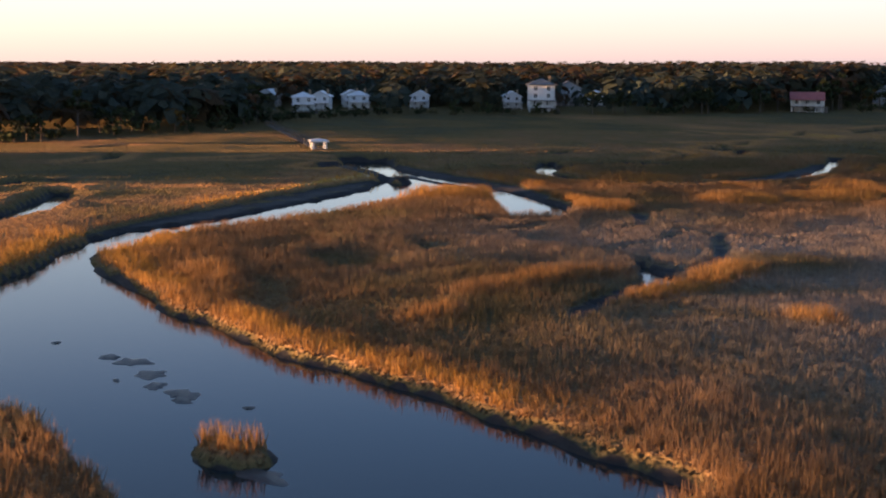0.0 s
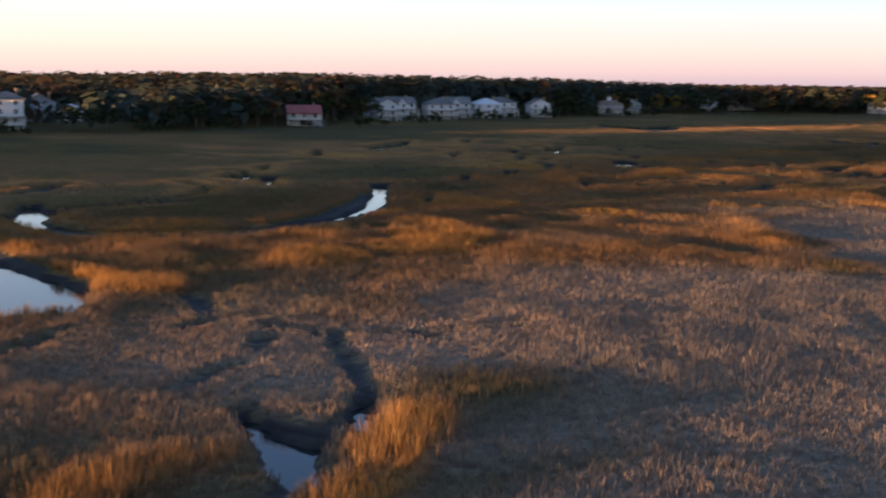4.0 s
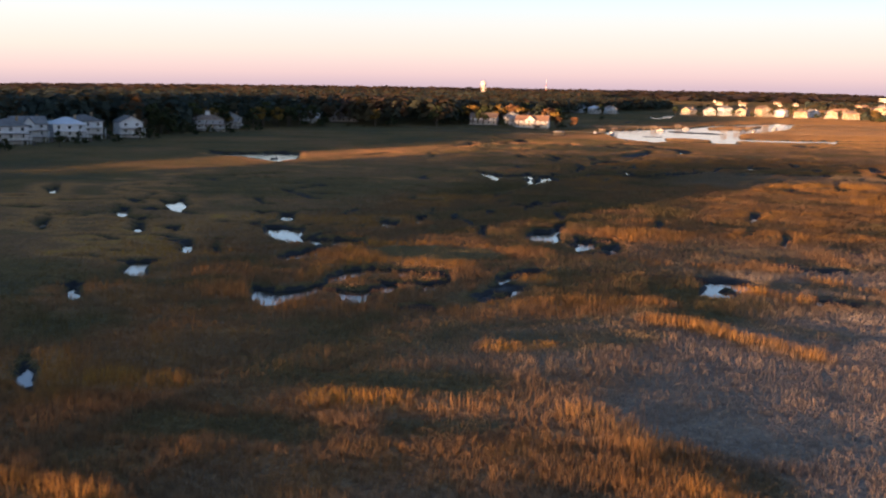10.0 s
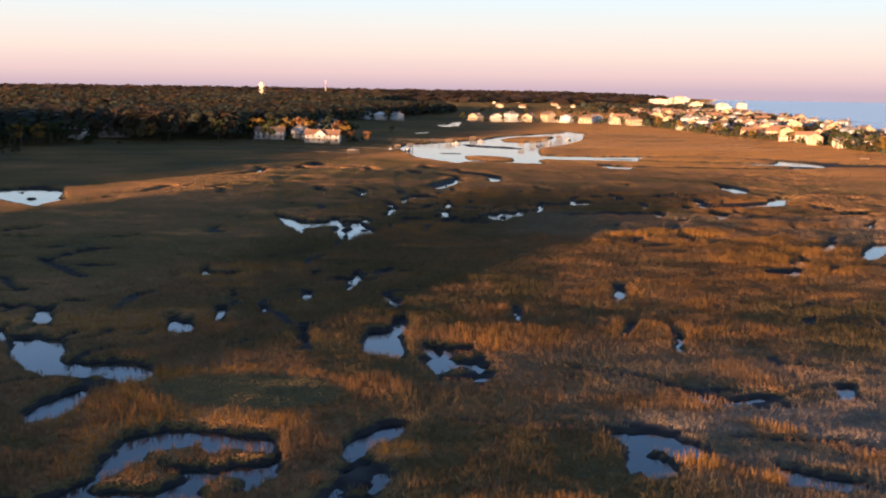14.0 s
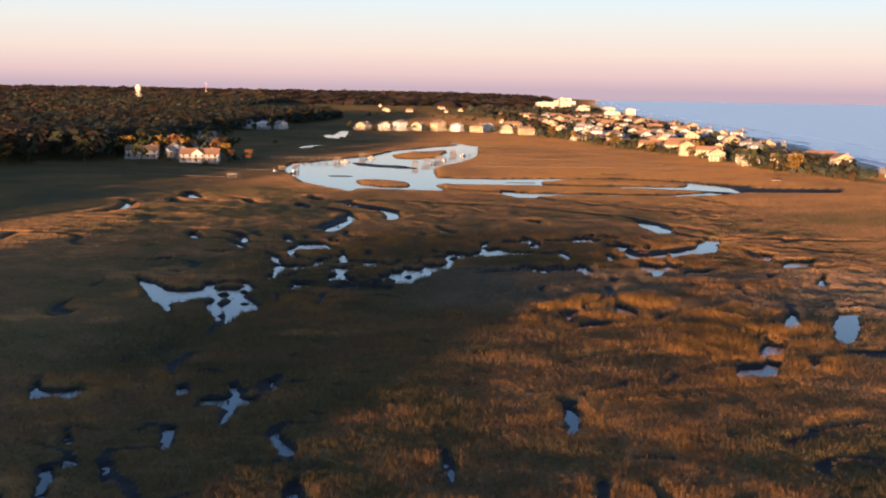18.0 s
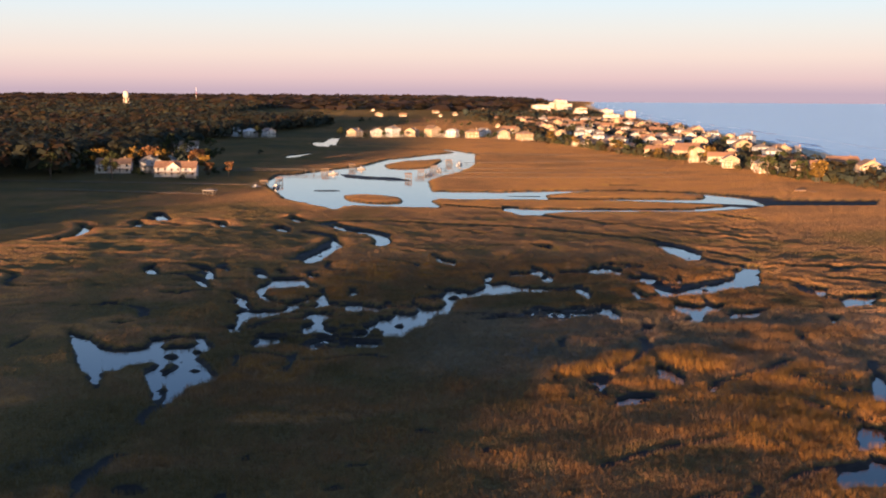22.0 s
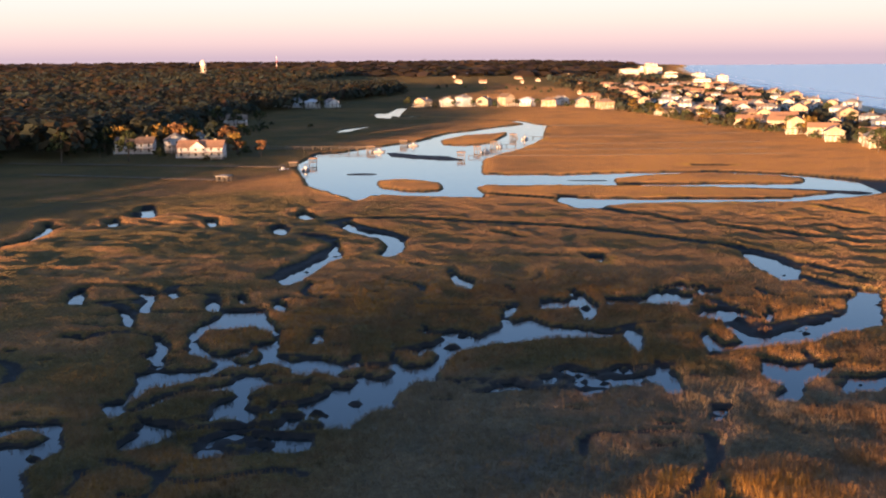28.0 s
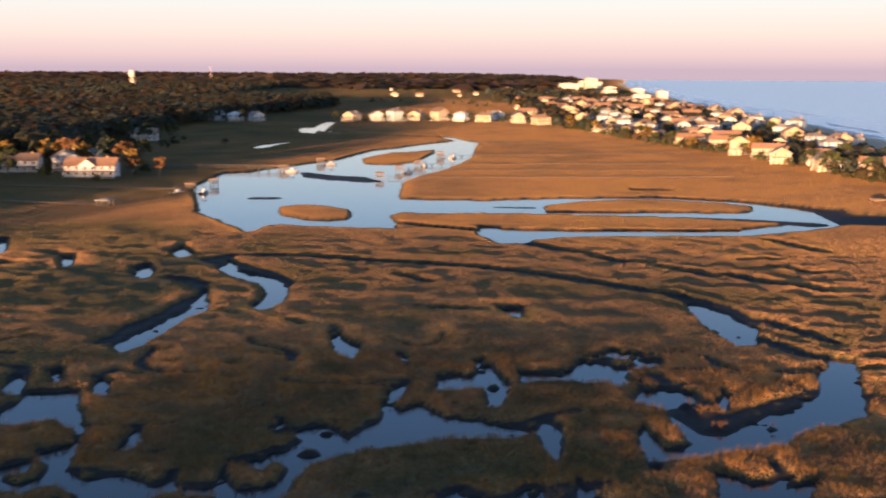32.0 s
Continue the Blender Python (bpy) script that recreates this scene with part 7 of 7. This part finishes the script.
def woods_near(x, y, r):
    w = west_depth(x, y)
    south = (y < -188) & (x < -84) & (y > -245) & ((sun_lane(x, y) < -41) | (r.random(len(x)) < np.where(sun_lane(x, y) < -10, 0.9, 0.35)))
    return (((w > 8) & (w < 170) & (y > -178)) | south) & clear_of_homes(x, y)


def woods_far(x, y, r):
    w = west_depth(x, y)
    return (w >= 170) & (w < 900) & (y > -260)


def woods_horizon(x, y, r):
    w = west_depth(x, y)
    inland = (w >= 900) | ((y > 2150) & (x < along(SEA_SHORE, y) - 200) & (r.random(len(x)) < 0.8))
    return inland & (np.hypot(x, y) < 4900)


def island_scrub(x, y, r):
    return (x > along(EAST_SHORE, y) + 2) & (x < along(SEA_SHORE, y) - 50) & clear_of_homes(x, y) & (r.random(len(x)) < 0.8)


def north_scrub(x, y, r):
    return (y > along(NORTH_SHORE, x) + 30) & (x > 40) & (x < along(SEA_SHORE, y) - 60) & clear_of_homes(x, y) & (r.random(len(x)) < 0.55) & (west_depth(x, y) < 0)


for name, seed, area, step, keep, base, wide, cards, card, dark, label in (
        ("woods", 21, (-460, 20, -300, 1500), 7.2, woods_near, 14.0, 4.8, 30, 0.32, 0.06, "mixed evergreen and autumn woods along the marsh"),
        ("deep_woods", 22, (-1150, -150, -260, 2600), 15.0, woods_far, 14.5, 8.0, 11, 0.36, -0.08, "rolling wooded country behind the houses"),
        # the haze over the farthest woods is put into their grey-brown tone
        ("horizon_woods", 23, (-4900, 700, -900, 4900), 52.0, woods_horizon, 11.0, 34.0, 6, 0.4, -0.45, "woods reaching to the horizon, haze put into their grey-brown tone"),
        ("island_scrub", 24, (60, 280, 440, 1600), 7.0, island_scrub, 6.0, 3.8, 16, 0.36, 0.2, "dark coastal scrub between the beach houses"),
        ("town_trees", 25, (-150, 420, 1000, 2200), 16.0, north_scrub, 8.0, 8.0, 12, 0.36, 0.05, "scattered trees among the far town")):
    wx_, wy_, r_ = scatter(seed, area, step, keep)
    hh = tree_height(wx_, wy_, base)
    hh = hh * np.where(hh > 15, r_.uniform(0.95, 1.05, len(wx_)), r_.uniform(0.6, 1.15, len(wx_)) * np.where(r_.random(len(wx_)) < 0.06, 1.12, 1.0))
    wide_ = wide * r_.uniform(0.6, 1.25, len(wx_))
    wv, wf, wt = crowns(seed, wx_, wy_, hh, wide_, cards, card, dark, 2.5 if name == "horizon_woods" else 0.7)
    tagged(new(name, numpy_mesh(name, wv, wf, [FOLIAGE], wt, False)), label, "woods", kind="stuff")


# ---- landings, boardwalks and the water tower ----
def boardwalk(points, label, wide=1.3, high=1.1, rail=True):
    """A raised walk on posts over the marsh."""
    a, b = Vector((*points[0], 0)), Vector((*points[1], 0))
    n = max(2, int((b - a).length / 4))
    walk_ob = new("boardwalk")
    length = (b - a).length
    turn = math.degrees(math.atan2(b.y - a.y, b.x - a.x))
    walk_ob.matrix_world = pose(a.x, a.y, 0, 0, 0, turn)
    part("deck", boxes((0, length, -wide / 2, wide / 2, high - 0.12, high)), TIMBER, walk_ob)
    if rail:
        for s in (-1, 1):
            y0 = s * wide / 2
            part("railing", boxes((0, length, y0 - 0.04, y0 + 0.04, high + 0.95, high + 1.03), (0, length, y0 - 0.03, y0 + 0.03, high + 0.5, high + 0.56)), TIMBER, walk_ob)
    bm = boxes((-0.09, 0.09, -0.09, 0.09, -0.8, high + (1.0 if rail else 0.0)))
    first = part("post", bm, PILING, walk_ob)
    first.matrix_local = pose(0, -wide / 2 - 0.1, 0)
    for i in range(n + 1):
        for s in (-1, 1):
            if i or s > 0:
                shared("post", first.data, walk_ob, pose(i * length / n, s * (wide / 2 + 0.1), 0))
    return tagged(walk_ob, label, "boardwalk", "boardwalks over the marsh")


def landing(x, y, turn, w, d, cover, label):
    """A small roofed landing on pilings."""
    pier = new("boathouse")
    pier.matrix_world = pose(x, y, 0, 0, 0, turn)
    part("deck", boxes((-w / 2, w / 2, -d / 2, d / 2, 0.95, 1.1)), TIMBER, pier)
    for i in range(3):
        for s in (-1, 1):
            px, py = -w / 2 + 0.2 + i * (w - 0.4) / 2, s * (d / 2 - 0.2)
            part("post", boxes((px - 0.12, px + 0.12, py - 0.12, py + 0.12, -1.0, 2.3)), TRIM if cover == "silver" else TIMBER, pier)
    for s in (-1, 1):
        part("railing", boxes((-w / 2, w / 2, s * d / 2 - 0.05, s * d / 2 + 0.05, 1.85, 1.93), (-w / 2, w / 2, s * d / 2 - 0.04, s * d / 2 + 0.04, 1.4, 1.46)), TRIM if cover == "silver" else TIMBER, pier)
    bm = bmesh.new()
    hip(bm, w, d, 2.3, 0.6, 0.3)
    part("roof", bm, ROOF[cover], pier)
    return tagged(pier, label, "boathouse", "roofed landings")


landing(-99, -121.3, -14, 3.3, 2.6, "silver", "small white open boathouse with pale roof, on pilings")
boardwalk(((-102.2, -120.7), (-182, -102)), "long weathered boardwalk from the woods to a boathouse")
boardwalk(((-190, 489), (-79, 476)), "pale boardwalk from the houses to the lake", 1.6, 1.0, False)
boardwalk(((-160, 445), (-90, 428)), "thin weathered boardwalk over the brown marsh", 1.3, 1.2, False)
boardwalk(((-112, 560), (-60, 556)), "weathered boardwalk to the lake shore", 1.3, 1.2)
for a, b in (((4, 634), (122, 668)), ((-4, 584), (135, 604)), ((-10, 555), (140, 566)), ((-14, 524), (146, 538)), ((18, 733), (112, 722))):
    boardwalk((a, b), "weathered boardwalk across the sunlit marsh to the lake", 0.9, 0.95, False)
for x, y, turn in ((2, 633, 15), (-6, 584, 8), (-12, 555, 4), (-17, 523, 4), (-76, 478, -6), (-72, 494, 10), (-58, 556, 0), (-48, 592, 20), (138, 444, 10)):
    landing(x, y, turn, 3.0, 2.4, "brown", "weathered boat landing with a small brown roof, over water")
landing(-89, 428, -12, 4.0, 3.4, "grey", "small grey shelter at the end of a boardwalk")


def boat(x, y, turn):
    hull = new("motor_boat")
    hull.matrix_world = pose(x, y, 0, 0, 0, turn)
    bm = bmesh.new()
    prism(bm, [(-1.0, 0.7), (-0.7, -0.15), (0.7, -0.15), (1.0, 0.7)], -2.6, 1.6, "x")
    nose = [bm.verts.new((3.2, 0, 0.8)), bm.verts.new((1.6, -1.0, 0.7)), bm.verts.new((1.6, 1.0, 0.7)), bm.verts.new((1.6, -0.7, -0.15)), bm.verts.new((1.6, 0.7, -0.15))]
    for f in ((0, 2, 1), (0, 1, 3), (0, 3, 4), (0, 4, 2)):
        bm.faces.new([nose[i] for i in f])
    part("hull", bm, BOAT, hull)
    part("console", boxes((-0.6, 0.4, -0.4, 0.4, 0.7, 1.5)), BOAT, hull)
    part("canopy", boxes((-1.2, 1.0, -0.8, 0.8, 2.3, 2.38), (-1.1, -1.04, -0.7, -0.64, 0.7, 2.3), (-1.1, -1.04, 0.64, 0.7, 0.7, 2.3), (0.8, 0.86, -0.7, -0.64, 0.7, 2.3), (0.8, 0.86, 0.64, 0.7, 0.7, 2.3)), TIMBER, hull)
    part("outboard_motor", boxes((-3.1, -2.6, -0.2, 0.2, 0.0, 1.0)), PANE, hull)
    return tagged(hull, "small white motor boat moored at a landing", "boat", "moored boats")


for x, y, turn in ((-70, 470, 80), (-78, 468, 60), (-54, 552, 20), (-43, 588, 40), (8, 628, 70), (-3, 579, 80), (-8, 549, 60), (142, 440, 15)):
    boat(x, y, turn)


def water_tower(x, y, h):
    tower = new("water_tower")
    tower.matrix_world = pose(x, y, spot(x, y)) @ Matrix.Diagonal((0.6, 0.6, 0.93, 1))
    bm = bmesh.new()
    rings = []
    for r, z in ((2.0, h - 15), (6.5, h - 12), (8.0, h - 8), (7.6, h - 3.5), (5.0, h - 1), (0.4, h)):
        rings.append([bm.verts.new((r * math.cos(k * math.pi / 12), r * math.sin(k * math.pi / 12), z)) for k in range(24)])
    for a, b in zip(rings, rings[1:]):
        for k in range(24):
            bm.faces.new((a[k], a[(k + 1) % 24], b[(k + 1) % 24], b[k]))
    bm.faces.new(rings[-1])
    tank = part("tank", bm, TANK, tower)
    part("walkway", boxes((-8.6, 8.6, -8.6, -8.2, h - 8.1, h - 7.2), (-8.6, 8.6, 8.2, 8.6, h - 8.1, h - 7.2)), TANK, tank)
    bm = bmesh.new()
    limb(bm, (0, 0, -1), (0, 0, h - 14), 1.8, 1.8, 12)
    part("riser", bm, TANK, tower)
    for k in range(6):
        bm = bmesh.new()
        a = k * math.pi / 3
        limb(bm, (math.cos(a) * 8.5, math.sin(a) * 8.5, -1), (math.cos(a) * 6.8, math.sin(a) * 6.8, h - 10), 0.5, 0.45)
        part("leg", bm, TANK, tower)
    return tagged(tower, "cream water tower above the woods, lit by the sun", "water tower")


water_tower(-553, 2045, 36)


def radio_mast(x, y, h):
    """A slim guyed mast in red and white sections."""
    mast = new("radio_mast")
    mast.matrix_world = pose(x, y, spot(x, y))
    for k in range(5):
        bm = bmesh.new()
        limb(bm, (0, 0, k * h / 5 - 0.5), (0, 0, (k + 1) * h / 5), 0.5, 0.5, 5)
        part("section", bm, ROOF["red"] if k % 2 else ROOF["silver"], mast)
    return tagged(mast, "slim red and white radio mast over the woods", "radio mast")


radio_mast(-545, 2593, 38)


# ---- small things on the water and the shore ----
def mud_bank(x, y, long, short, turn, seed):
    """A low bank of mud and shell that just breaks the surface."""
    r = np.random.default_rng(seed)
    n = 26
    a = np.linspace(0, 2 * np.pi, n, endpoint=False)
    edge = 1 + 0.28 * np.sin(a * 2 + r.uniform(0, 6)) + 0.18 * np.sin(a * 5 + r.uniform(0, 6)) + r.normal(0, 0.08, n)
    verts, faces = [], []
    for k, (f, z) in enumerate(((1.0, -0.06), (0.8, 0.02), (0.45, 0.06))):
        verts += [(math.cos(t) * e * f * long, math.sin(t) * e * f * short, z + r.normal(0, 0.008)) for t, e in zip(a, edge)]
    bm = bmesh.new()
    vs = [bm.verts.new(v) for v in verts]
    top = bm.verts.new((0, 0, 0.07))
    for k in range(2):
        for i in range(n):
            j = (i + 1) % n
            bm.faces.new((vs[k * n + i], vs[k * n + j], vs[(k + 1) * n + j], vs[(k + 1) * n + i]))
    for i in range(n):
        bm.faces.new((vs[2 * n + i], vs[2 * n + (i + 1) % n], top))
    me = bpy.data.meshes.new("mud_bank")
    bm.to_mesh(me)
    bm.free()
    me.materials.append(MUD)
    ob = new("mud_bank", me)
    ob.matrix_world = pose(x, y, 0, 0, 0, turn)
    return tagged(ob, "low dark mud and oyster bank in calm water", "mud bank", "mud banks in the river")


for k, (x, y, a, b, turn) in enumerate(((31, -184.1, 0.9, 0.5, 30), (32.6, -183.2, 1.1, 0.9, 10), (35.5, -183, 1.1, 0.8, 60), (37.7, -183.3, 0.8, 0.6, 20), (39.7, -182.5, 1.0, 0.9, 0), (40.7, -182.8, 0.7, 0.5, 40), (43.2, -180.4, 0.35, 0.25, 0), (26.5, -186.1, 0.4, 0.25, 0), (35.9, -184.8, 0.35, 0.2, 10), (51.5, -182.9, 1.6, 0.9, 30))):
    mud_bank(x, y, a, b, turn, 40 + k)


def foam_line(off, wide, seed, y0, y1):
    """A line of surf along the beach, broken here and there."""
    ys = np.linspace(y0, y1, 260)
    base = along(SEA_SHORE, ys) + off + (fbm(ys, ys * 0, 130, seed, 3) - 0.5) * 22
    w = wide * np.clip(fbm(ys, ys * 0 + 5, 70, seed + 1, 3) * 2.4 - 0.7, 0.02, 1)
    z = lift(base, ys) - 0.1
    h = 0.12 + w * 0.03
    v = np.concatenate([np.stack([base - w, ys, z], 1), np.stack([base, ys, z + h], 1), np.stack([base + w, ys, z], 1)])
    n = len(ys)
    i = np.arange(n - 1)
    f = np.concatenate([np.stack([i, i + 1, i + 1 + n, i + n], 1), np.stack([i + n, i + n + 1, i + 1 + 2 * n, i + 2 * n], 1)])
    tagged(new("surf", numpy_mesh("surf", v, f, [FOAM], None)), "white line of breaking surf along the beach", "surf", kind="stuff")


for off, wide, seed in ((4, 8.0, 3), (26, 6.0, 7), (55, 4.0, 11)):
    foam_line(off, wide, seed, 420, 4200)
